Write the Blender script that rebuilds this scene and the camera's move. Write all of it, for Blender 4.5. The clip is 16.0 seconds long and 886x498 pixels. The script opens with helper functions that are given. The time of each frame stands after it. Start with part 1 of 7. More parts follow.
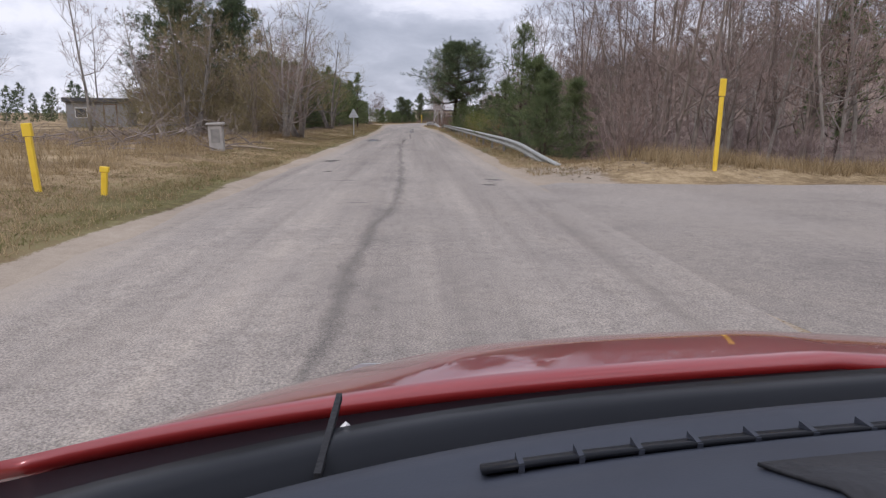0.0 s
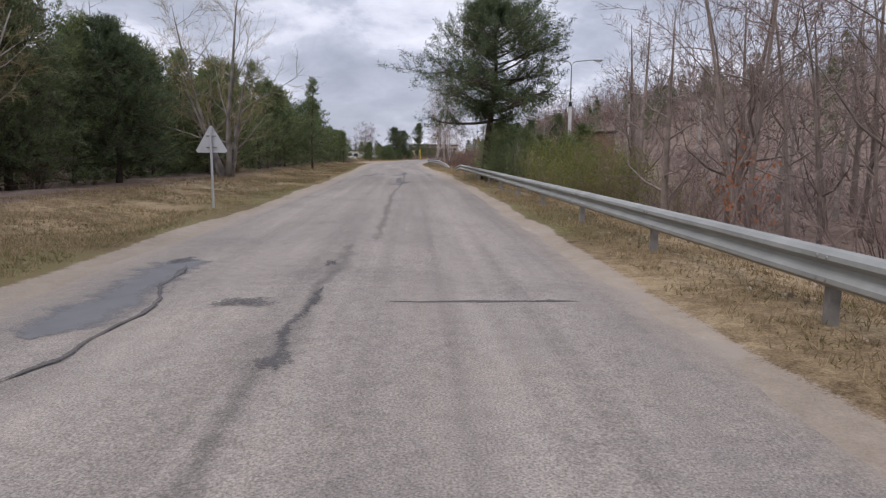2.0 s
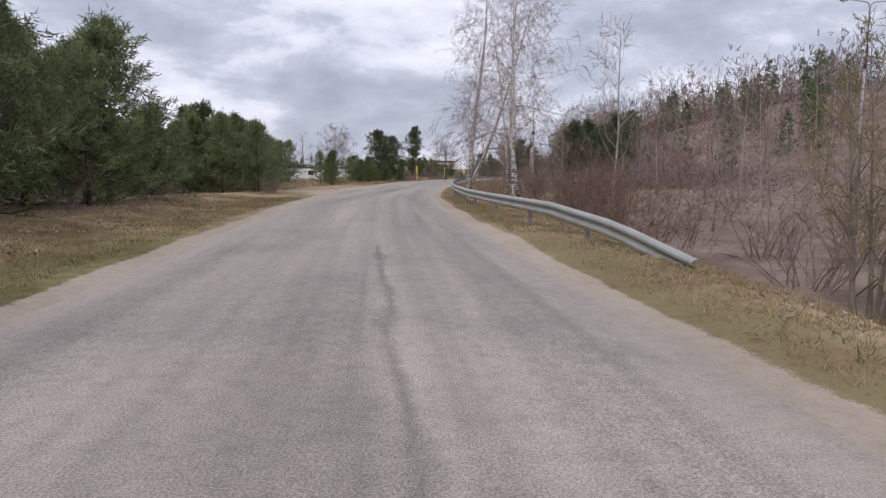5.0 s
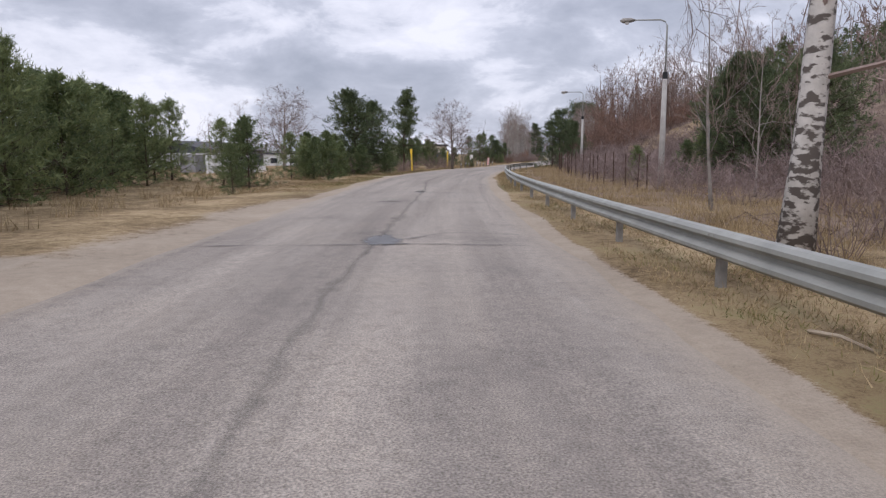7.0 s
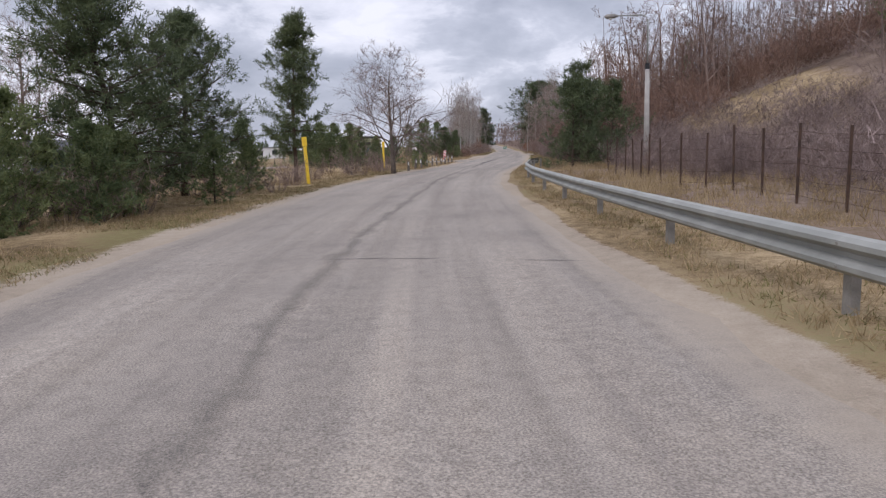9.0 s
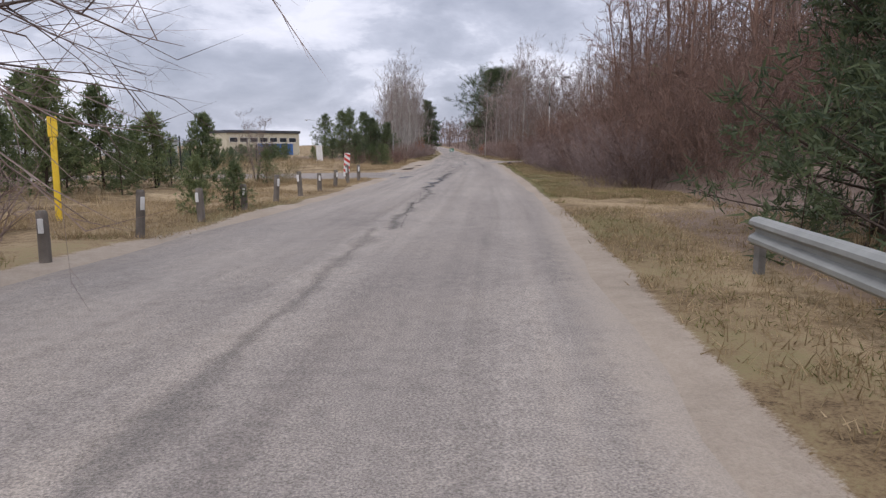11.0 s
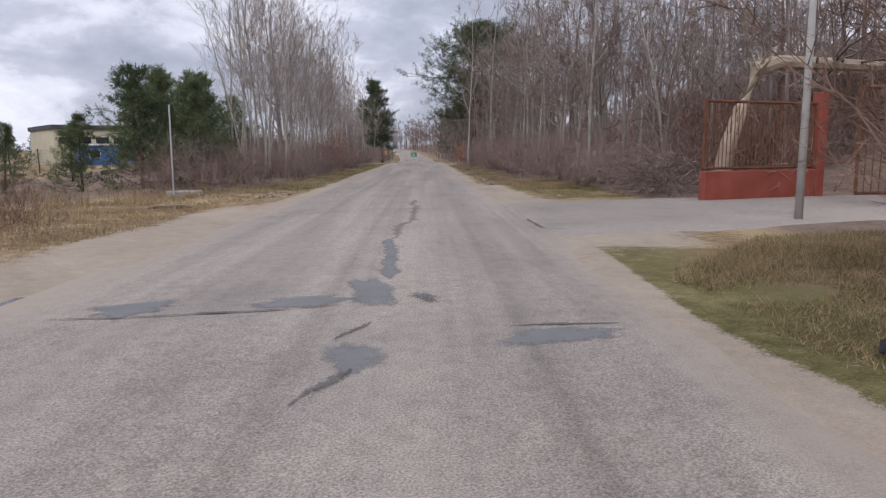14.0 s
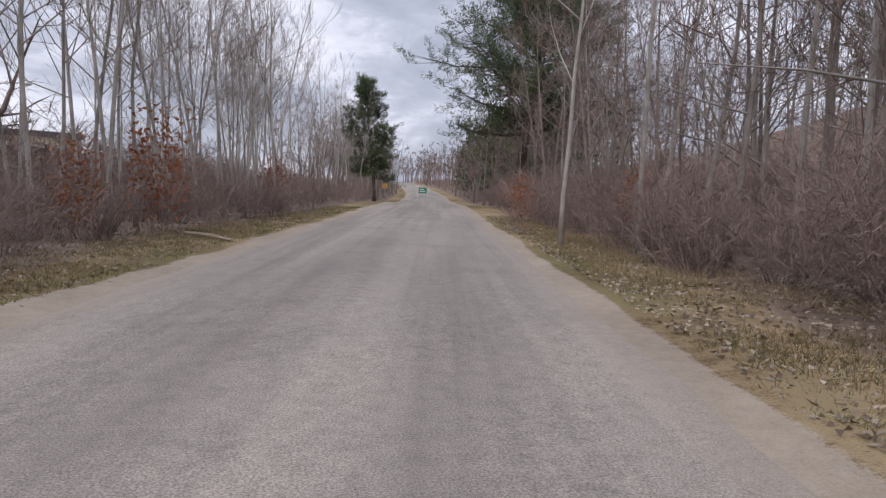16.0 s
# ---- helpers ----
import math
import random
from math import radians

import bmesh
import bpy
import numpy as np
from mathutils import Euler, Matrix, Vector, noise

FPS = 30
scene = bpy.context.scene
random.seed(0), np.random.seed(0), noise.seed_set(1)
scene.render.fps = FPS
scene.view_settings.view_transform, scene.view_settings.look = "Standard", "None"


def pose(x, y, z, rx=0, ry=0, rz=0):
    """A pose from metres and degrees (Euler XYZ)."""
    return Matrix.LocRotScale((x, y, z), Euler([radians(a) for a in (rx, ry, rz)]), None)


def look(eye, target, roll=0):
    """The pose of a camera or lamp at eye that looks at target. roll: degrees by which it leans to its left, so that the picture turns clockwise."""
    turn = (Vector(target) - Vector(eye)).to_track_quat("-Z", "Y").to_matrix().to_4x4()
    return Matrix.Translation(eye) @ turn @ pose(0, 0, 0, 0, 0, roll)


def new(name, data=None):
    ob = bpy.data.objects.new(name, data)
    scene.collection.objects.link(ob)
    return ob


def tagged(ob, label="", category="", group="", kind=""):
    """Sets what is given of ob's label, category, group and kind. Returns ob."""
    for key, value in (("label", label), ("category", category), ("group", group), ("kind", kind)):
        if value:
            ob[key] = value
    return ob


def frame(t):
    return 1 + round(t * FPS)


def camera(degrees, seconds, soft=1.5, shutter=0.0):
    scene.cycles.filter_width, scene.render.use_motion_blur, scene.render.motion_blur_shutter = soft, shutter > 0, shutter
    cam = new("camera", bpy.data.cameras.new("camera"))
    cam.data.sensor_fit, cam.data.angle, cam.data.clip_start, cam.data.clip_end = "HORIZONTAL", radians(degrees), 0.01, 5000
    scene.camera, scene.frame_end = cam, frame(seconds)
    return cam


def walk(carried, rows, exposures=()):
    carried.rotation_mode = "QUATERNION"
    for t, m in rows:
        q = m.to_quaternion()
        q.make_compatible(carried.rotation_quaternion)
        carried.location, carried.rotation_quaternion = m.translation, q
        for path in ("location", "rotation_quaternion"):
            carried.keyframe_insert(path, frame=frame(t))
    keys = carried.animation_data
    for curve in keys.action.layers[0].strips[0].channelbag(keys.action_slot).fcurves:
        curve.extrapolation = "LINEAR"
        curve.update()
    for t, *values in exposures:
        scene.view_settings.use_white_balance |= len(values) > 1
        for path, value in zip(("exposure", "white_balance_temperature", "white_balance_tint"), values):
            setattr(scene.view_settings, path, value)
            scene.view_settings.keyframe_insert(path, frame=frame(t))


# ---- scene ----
ZENITH = 1.6
cam = camera(66, 16.0, soft=1.3, shutter=0.0)
PATH = [
    (0, pose(0.000, -0.000, 1.410, 79.11, -0.60, -2.23)),
    (0.5, pose(-0.065, 9.073, 1.393, 79.11, -0.71, -2.45)),
    (1, pose(0.037, 18.015, 1.416, 79.08, -0.39, -2.46)),
    (1.5, pose(0.140, 26.784, 1.407, 79.45, 0.28, -2.36)),
    (2, pose(0.224, 35.310, 1.385, 81.99, -0.41, -2.40)),
    (2.5, pose(0.215, 43.661, 1.411, 83.36, -0.57, -2.38)),
    (3, pose(0.198, 51.953, 1.393, 83.56, -0.31, -2.39)),
    (3.5, pose(0.205, 60.331, 1.390, 83.65, 0.65, -2.22)),
    (4, pose(0.038, 68.580, 1.358, 83.69, -0.51, -2.59)),
    (6.5, pose(-1.736, 111.685, 1.383, 82.51, 0.06, -4.76)),
    (7, pose(-1.168, 120.050, 1.412, 82.23, -0.02, -5.01)),
    (7.5, pose(-0.660, 128.432, 1.398, 82.16, 1.16, -5.77)),
    (8, pose(0.053, 136.952, 1.398, 81.80, 1.25, -7.66)),
    (8.5, pose(0.903, 145.578, 1.386, 81.81, 1.43, -9.00)),
    (9, pose(1.917, 154.126, 1.420, 81.55, 1.73, -10.49)),
    (11.5, pose(12.798, 196.792, 1.391, 81.69, -0.04, -15.86)),
    (12, pose(15.448, 205.213, 1.396, 81.96, 0.34, -16.38)),
    (12.5, pose(18.195, 213.658, 1.401, 82.09, 0.41, -17.61)),
    (13, pose(20.880, 222.040, 1.396, 82.08, 0.29, -17.72)),
    (13.5, pose(23.563, 230.147, 1.409, 81.93, 0.29, -17.73)),
    (14, pose(26.168, 238.070, 1.395, 81.84, 0.31, -17.69)),
    (14.5, pose(28.642, 246.072, 1.384, 81.85, 0.02, -17.63)),
    (15, pose(31.119, 254.005, 1.408, 81.75, 0.78, -17.19)),
    (15.5, pose(33.351, 262.170, 1.396, 82.71, -1.88, -17.07)),
    (16, pose(35.679, 270.680, 1.399, 84.80, -2.49, -16.57)),
]
walk(cam, PATH, exposures=[(0, 0.11, 6150, 18.5), (16, 0.11, 6150, 18.5)])

# ---- daylight: high broken overcast, soft sun behind the clouds ----
SUN_EL, SUN_AZ = 38.0, 215.0   # degrees, azimuth clockwise from +y
world = bpy.data.worlds.new("overcast")
scene.world = world
world.use_nodes = True
wn, wl = world.node_tree.nodes, world.node_tree.links
wn.clear()


def wnode(kind, **kw):
    n = wn.new(kind)
    for k, v in kw.items():
        n.inputs[k].default_value = v
    return n


def wmath(op, a, b=None, c=None):
    n = wn.new("ShaderNodeMath")
    n.operation = op
    for i, v in enumerate((a, b, c)):
        if v is None:
            continue
        if isinstance(v, (int, float)):
            n.inputs[i].default_value = v
        else:
            wl.new(v, n.inputs[i])
    return n.outputs[0]


wout = wn.new("ShaderNodeOutputWorld")
wbg = wn.new("ShaderNodeBackground")
sky = wn.new("ShaderNodeTexSky")
sky.sky_type = "NISHITA"
sky.sun_disc = False
sky.sun_elevation, sky.sun_rotation = radians(SUN_EL), radians(SUN_AZ)
sky.air_density, sky.dust_density = 1.0, 2.0
tc = wn.new("ShaderNodeTexCoord")
sep = wn.new("ShaderNodeSeparateXYZ")
wl.new(tc.outputs["Generated"], sep.inputs[0])
comb = wn.new("ShaderNodeCombineXYZ")
wl.new(sep.outputs[0], comb.inputs[0])
wl.new(sep.outputs[1], comb.inputs[1])
wl.new(wmath("MULTIPLY", sep.outputs[2], 2.3), comb.inputs[2])
big = wnode("ShaderNodeTexNoise", Scale=3.0, Detail=9.0, Roughness=0.54, Distortion=0.2)
wl.new(comb.outputs[0], big.inputs["Vector"])
fine = wnode("ShaderNodeTexNoise", Scale=8.0, Detail=8.0, Roughness=0.62, Distortion=0.3)
wl.new(comb.outputs[0], fine.inputs["Vector"])
cl = wmath("ADD", wmath("MULTIPLY", big.outputs[0], 0.7), wmath("MULTIPLY", fine.outputs[0], 0.3))
cramp = wn.new("ShaderNodeValToRGB")
cramp.color_ramp.elements[0].position, cramp.color_ramp.elements[0].color = 0.38, (0.40, 0.435, 0.49, 1)
cramp.color_ramp.elements[1].position, cramp.color_ramp.elements[1].color = 0.60, (0.93, 0.95, 0.98, 1)
for pos, col in ((0.46, (0.50, 0.535, 0.59, 1)), (0.505, (0.60, 0.635, 0.69, 1)), (0.535, (0.76, 0.79, 0.835, 1))):
    el = cramp.color_ramp.elements.new(pos)
    el.color = col
wl.new(cl, cramp.inputs[0])
# overcast skies are brighter overhead than at the horizon
rise = wmath("ADD", 1.0, wmath("MULTIPLY", wmath("SMOOTH_MIN", wmath("MAXIMUM", wmath("SUBTRACT", sep.outputs[2], 0.22), 0.0), 0.7, 0.1), ZENITH))
cmul = wn.new("ShaderNodeVectorMath")
cmul.operation = "SCALE"
wl.new(cramp.outputs[0], cmul.inputs[0])
wl.new(rise, cmul.inputs["Scale"])
skys = wn.new("ShaderNodeVectorMath")
skys.operation = "SCALE"
skys.inputs["Scale"].default_value = 0.06
wl.new(sky.outputs[0], skys.inputs[0])
wmix = wn.new("ShaderNodeMix")
wmix.data_type = "RGBA"
wmix.inputs[0].default_value = 0.88
wl.new(skys.outputs[0], wmix.inputs[6])
wl.new(cmul.outputs[0], wmix.inputs[7])
wl.new(wmix.outputs[2], wbg.inputs[0])
wbg.inputs[1].default_value = 1.0
wl.new(wbg.outputs[0], wout.inputs[0])

sun_data = bpy.data.lights.new("sun", "SUN")
sun_data.energy, sun_data.angle, sun_data.color = 1.0, radians(14), (1.0, 0.95, 0.88)
sun = new("sun", sun_data)
sun_dir = Vector((math.sin(radians(SUN_AZ)) * math.cos(radians(SUN_EL)), math.cos(radians(SUN_AZ)) * math.cos(radians(SUN_EL)), math.sin(radians(SUN_EL))))
sun.matrix_world = look(sun_dir * 100, (0, 0, 0))
scene.view_settings.exposure = 0.0

# ---- materials ----


def mat(name, dark, light, scale=4.0, rough=0.85, bump=0.3, metal=0.0, fine_scale=60.0, fine_amt=0.25, per_object=0.0, per_island=0.0, bump_dist=0.02, spec=0.3, through_light=0.0):
    """A two-scale noise material between two colours, with bump and optional random value per object or per loose piece."""
    m = bpy.data.materials.new(name)
    m.use_nodes = True
    n, l = m.node_tree.nodes, m.node_tree.links
    b = n["Principled BSDF"]
    tcn = n.new("ShaderNodeTexCoord")
    n1 = n.new("ShaderNodeTexNoise")
    n1.inputs["Scale"].default_value, n1.inputs["Detail"].default_value = scale, 4
    n2 = n.new("ShaderNodeTexNoise")
    n2.inputs["Scale"].default_value, n2.inputs["Detail"].default_value = fine_scale, 2
    for q in (n1, n2):
        l.new(tcn.outputs["Object"], q.inputs["Vector"])
    f = n.new("ShaderNodeMath")
    f.operation = "MULTIPLY_ADD"
    l.new(n2.outputs[0], f.inputs[0])
    f.inputs[1].default_value = fine_amt
    s = n.new("ShaderNodeMath")
    s.operation = "MULTIPLY_ADD"
    l.new(n1.outputs[0], s.inputs[0])
    s.inputs[1].default_value, s.inputs[2].default_value = 2.0 * (1 - fine_amt), -0.5 * (1 - fine_amt) * 1.0 - fine_amt * 0.25
    l.new(s.outputs[0], f.inputs[2])
    fac = f.outputs[0]
    for amt, out in ((per_object, "object"), (per_island, "island")):
        if amt:
            src = n.new("ShaderNodeObjectInfo").outputs["Random"] if out == "object" else n.new("ShaderNodeNewGeometry").outputs["Random Per Island"]
            a = n.new("ShaderNodeMath")
            a.operation = "MULTIPLY_ADD"
            l.new(src, a.inputs[0])
            a.inputs[1].default_value = amt
            l.new(fac, a.inputs[2])
            c = n.new("ShaderNodeMath")
            c.operation = "SUBTRACT"
            l.new(a.outputs[0], c.inputs[0])
            c.inputs[1].default_value = amt / 2
            fac = c.outputs[0]
    mix = n.new("ShaderNodeMix")
    mix.data_type = "RGBA"
    l.new(fac, mix.inputs[0])
    mix.inputs[6].default_value, mix.inputs[7].default_value = (*dark, 1), (*light, 1)
    l.new(mix.outputs[2], b.inputs["Base Color"])
    b.inputs["Roughness"].default_value, b.inputs["Metallic"].default_value = rough, metal
    b.inputs["Specular IOR Level"].default_value = spec
    if bump:
        bp = n.new("ShaderNodeBump")
        bp.inputs["Strength"].default_value, bp.inputs["Distance"].default_value = bump, bump_dist
        l.new(n2.outputs[0], bp.inputs["Height"])
        l.new(bp.outputs[0], b.inputs["Normal"])
    if through_light:
        tl, ms = n.new("ShaderNodeBsdfTranslucent"), n.new("ShaderNodeMixShader")
        l.new(mix.outputs[2], tl.inputs["Color"])
        ms.inputs[0].default_value = through_light
        l.new(b.outputs[0], ms.inputs[1])
        l.new(tl.outputs[0], ms.inputs[2])
        l.new(ms.outputs[0], n["Material Output"].inputs[0])
    return m


M = {
    "bark_brown": mat("bark_brown", (0.10, 0.080, 0.066), (0.29, 0.236, 0.195), 3, per_object=0.5),
    "bark_grey": mat("bark_grey", (0.14, 0.125, 0.110), (0.39, 0.350, 0.305), 3, per_object=0.5),
    "bark_pale": mat("bark_pale", (0.20, 0.182, 0.16), (0.48, 0.440, 0.390), 3, per_object=0.4),
    "bark_pine": mat("bark_pine", (0.035, 0.027, 0.022), (0.12, 0.085, 0.062), 3, per_object=0.3),
    "twig_brown": mat("twig_brown", (0.105, 0.076, 0.065), (0.375, 0.280, 0.238), 0.6, per_object=0.4, per_island=0.5, bump=0),
    "twig_grey": mat("twig_grey", (0.115, 0.093, 0.079), (0.31, 0.258, 0.222), 0.6, per_object=0.4, per_island=0.5, bump=0),
    "twig_pale": mat("twig_pale", (0.14, 0.113, 0.097), (0.40, 0.328, 0.282), 0.6, per_object=0.4, per_island=0.5, bump=0),
    "twig_red": mat("twig_red", (0.070, 0.046, 0.036), (0.275, 0.168, 0.122), 0.35, per_object=0.4, per_island=0.6, bump=0),
    "twig_dusk": mat("twig_dusk", (0.090, 0.066, 0.060), (0.330, 0.248, 0.224), 0.5, per_object=0.4, per_island=0.6, bump=0),
    "twig_olive": mat("twig_olive", (0.12, 0.098, 0.048), (0.33, 0.27, 0.14), 0.6, per_object=0.4, per_island=0.5, bump=0),
    "needle": mat("needle", (0.056, 0.080, 0.042), (0.180, 0.212, 0.098), 0.8, rough=0.6, per_object=0.5, per_island=0.7, bump=0, through_light=0.4),
    "needle_young": mat("needle_young", (0.075, 0.106, 0.048), (0.240, 0.275, 0.115), 0.8, rough=0.6, per_object=0.5, per_island=0.7, bump=0, through_light=0.45),
    "leaf_yellow": mat("leaf_yellow", (0.09, 0.115, 0.03), (0.31, 0.29, 0.07), 0.8, rough=0.6, per_island=0.7, bump=0, through_light=0.35),
    "leaf_rust": mat("leaf_rust", (0.20, 0.07, 0.03), (0.42, 0.18, 0.08), 0.8, rough=0.7, per_island=0.7, bump=0, through_light=0.35),
    "grass_dry": mat("grass_dry", (0.18, 0.125, 0.062), (0.52, 0.40, 0.235), 0.35, per_island=0.7, bump=0, through_light=0.35),
    "grass_green": mat("grass_green", (0.09, 0.09, 0.03), (0.26, 0.235, 0.09), 0.35, per_island=0.7, bump=0, through_light=0.35),
    "litter": mat("litter", (0.14, 0.105, 0.075), (0.46, 0.39, 0.30), 0.5, per_island=1.0, bump=0),
    "galv": mat("galv", (0.235, 0.238, 0.215), (0.375, 0.373, 0.34), 2.2, rough=0.65, metal=0.12, fine_scale=25, bump=0.05, per_object=0.15),
    "post_steel": mat("post_steel", (0.20, 0.19, 0.175), (0.36, 0.34, 0.31), 6, rough=0.6, metal=0.3, per_object=0.3),
    "yellow": mat("yellow", (0.72, 0.46, 0.03), (0.86, 0.62, 0.06), 5, rough=0.45, bump=0.05),
    "concrete": mat("concrete", (0.27, 0.25, 0.225), (0.46, 0.435, 0.40), 4, rough=0.9, per_object=0.3),
    "concrete_pole": mat("concrete_pole", (0.30, 0.285, 0.26), (0.47, 0.45, 0.42), 2.5, rough=0.9),
    "rust": mat("rust", (0.09, 0.038, 0.022), (0.24, 0.105, 0.055), 5, rough=0.85, metal=0.1),
    "iron_old": mat("iron_old", (0.035, 0.024, 0.019), (0.115, 0.068, 0.048), 5, rough=0.9),
    "red_paint": mat("red_paint", (0.20, 0.045, 0.03), (0.36, 0.10, 0.07), 2, rough=0.7),
    "white": mat("white", (0.60, 0.59, 0.56), (0.80, 0.79, 0.76), 3, rough=0.7, bump=0.05),
    "wall_white": mat("wall_white", (0.56, 0.57, 0.57), (0.74, 0.74, 0.73), 0.5, rough=0.8, bump=0.05),
    "wall_cream": mat("wall_cream", (0.44, 0.40, 0.29), (0.58, 0.53, 0.40), 0.5, rough=0.9, bump=0.05),
    "wall_grey": mat("wall_grey", (0.17, 0.17, 0.175), (0.30, 0.30, 0.30), 0.6, rough=0.9),
    "wall_brown": mat("wall_brown", (0.12, 0.072, 0.052), (0.25, 0.152, 0.115), 1.2, rough=0.9),
    "wall_dark": mat("wall_dark", (0.045, 0.05, 0.058), (0.09, 0.095, 0.105), 0.6, rough=0.6),
    "roof_dark": mat("roof_dark", (0.04, 0.042, 0.047), (0.09, 0.09, 0.095), 0.6, rough=0.7),
    "blue": mat("blue", (0.05, 0.12, 0.32), (0.10, 0.22, 0.48), 1.0, rough=0.5, bump=0.05),
    "fence_green": mat("fence_green", (0.02, 0.055, 0.045), (0.045, 0.10, 0.08), 2.0, rough=0.6, bump=0.0),
    "black": mat("black", (0.015, 0.015, 0.017), (0.04, 0.04, 0.043), 6, rough=0.6),
    "wood_old": mat("wood_old", (0.10, 0.085, 0.07), (0.24, 0.21, 0.18), 4, rough=0.9),
    "deadwood": mat("deadwood", (0.22, 0.17, 0.12), (0.50, 0.42, 0.32), 3, rough=0.9),
    "sign_green": mat("sign_green", (0.02, 0.16, 0.10), (0.04, 0.25, 0.17), 1.0, rough=0.4, bump=0),
    "sign_red": mat("sign_red", (0.50, 0.04, 0.03), (0.66, 0.08, 0.06), 2.0, rough=0.45, bump=0),
    "orange": mat("orange", (0.75, 0.34, 0.03), (0.85, 0.45, 0.05), 2.0, rough=0.5, bump=0),
    "alu": mat("alu", (0.40, 0.41, 0.42), (0.58, 0.59, 0.60), 2.0, rough=0.5, metal=0.5, bump=0.03),
    "side_asphalt": mat("side_asphalt", (0.20, 0.178, 0.155), (0.31, 0.28, 0.245), 0.5, rough=0.92, fine_scale=45, fine_amt=0.45, bump=0.5, bump_dist=0.008),
    "mud": mat("mud", (0.05, 0.042, 0.034), (0.13, 0.11, 0.085), 3, rough=0.8),
    "water": mat("water", (0.05, 0.05, 0.048), (0.07, 0.07, 0.066), 1, rough=0.06, bump=0, spec=0.5),
    "glass_dark": mat("glass_dark", (0.02, 0.025, 0.03), (0.05, 0.055, 0.065), 1, rough=0.08, bump=0, spec=0.6),
    "rubber": mat("rubber", (0.012, 0.012, 0.013), (0.028, 0.028, 0.03), 8, rough=0.8),
}


def birch_bark():
    m = mat("bark_birch", (0.36, 0.33, 0.295), (0.64, 0.605, 0.555), 7, rough=0.8)
    n, l = m.node_tree.nodes, m.node_tree.links
    b = n["Principled BSDF"]
    old = b.inputs["Base Color"].links[0].from_socket
    tcn = n.new("ShaderNodeTexCoord")
    mp = n.new("ShaderNodeMapping")
    mp.inputs["Scale"].default_value = (6.0, 6.0, 13.0)
    l.new(tcn.outputs["Object"], mp.inputs[0])
    nz = n.new("ShaderNodeTexNoise")
    nz.inputs["Scale"].default_value, nz.inputs["Detail"].default_value = 1.0, 4
    l.new(mp.outputs[0], nz.inputs["Vector"])
    sx = n.new("ShaderNodeSeparateXYZ")
    l.new(tcn.outputs["Object"], sx.inputs[0])
    # the old rough bark at the foot of the trunk
    low = n.new("ShaderNodeMapRange")
    low.inputs[1].default_value, low.inputs[2].default_value, low.inputs[3].default_value, low.inputs[4].default_value = 0.0, 4.0, 0.13, 0.0
    l.new(sx.outputs[2], low.inputs[0])
    ad = n.new("ShaderNodeMath")
    l.new(nz.outputs[0], ad.inputs[0])
    l.new(low.outputs[0], ad.inputs[1])
    rp = n.new("ShaderNodeValToRGB")
    rp.color_ramp.elements[0].position, rp.color_ramp.elements[1].position = 0.565, 0.63
    l.new(ad.outputs[0], rp.inputs[0])
    mx = n.new("ShaderNodeMix")
    mx.data_type = "RGBA"
    l.new(rp.outputs[0], mx.inputs[0])
    l.new(old, mx.inputs[6])
    mx.inputs[7].default_value = (0.10, 0.084, 0.072, 1)
    l.new(mx.outputs[2], b.inputs["Base Color"])
    return m


M["bark_birch"] = birch_bark()


def nodes_of(name):
    m = bpy.data.materials.new(name)
    m.use_nodes = True
    return m, m.node_tree.nodes, m.node_tree.links, m.node_tree.nodes["Principled BSDF"]


def noise_node(n, l, vec, scale, detail=4.0, rough=0.5):
    q = n.new("ShaderNodeTexNoise")
    q.inputs["Scale"].default_value, q.inputs["Detail"].default_value, q.inputs["Roughness"].default_value = scale, detail, rough
    l.new(vec, q.inputs["Vector"])
    return q.outputs[0]


def ramp_node(n, l, fac, stops):
    r = n.new("ShaderNodeValToRGB")
    els = r.color_ramp.elements
    els[0].position, els[0].color = stops[0][0], (*stops[0][1], 1)
    els[1].position, els[1].color = stops[-1][0], (*stops[-1][1], 1)
    for p, c in stops[1:-1]:
        e = els.new(p)
        e.color = (*c, 1)
    l.new(fac, r.inputs[0])
    return r.outputs[0]


def mix_node(n, l, fac, a, b):
    q = n.new("ShaderNodeMix")
    q.data_type = "RGBA"
    if isinstance(fac, float):
        q.inputs[0].default_value = fac
    else:
        l.new(fac, q.inputs[0])
    for v, i in ((a, 6), (b, 7)):
        if isinstance(v, tuple):
            q.inputs[i].default_value = (*v, 1)
        else:
            l.new(v, q.inputs[i])
    return q.outputs[2]


def math_node(n, l, op, a, b=0.0, c=0.0, clamp=False):
    q = n.new("ShaderNodeMath")
    q.operation, q.use_clamp = op, clamp
    for i, v in enumerate((a, b, c)):
        if isinstance(v, (int, float)):
            q.inputs[i].default_value = v
        else:
            l.new(v, q.inputs[i])
    return q.outputs[0]


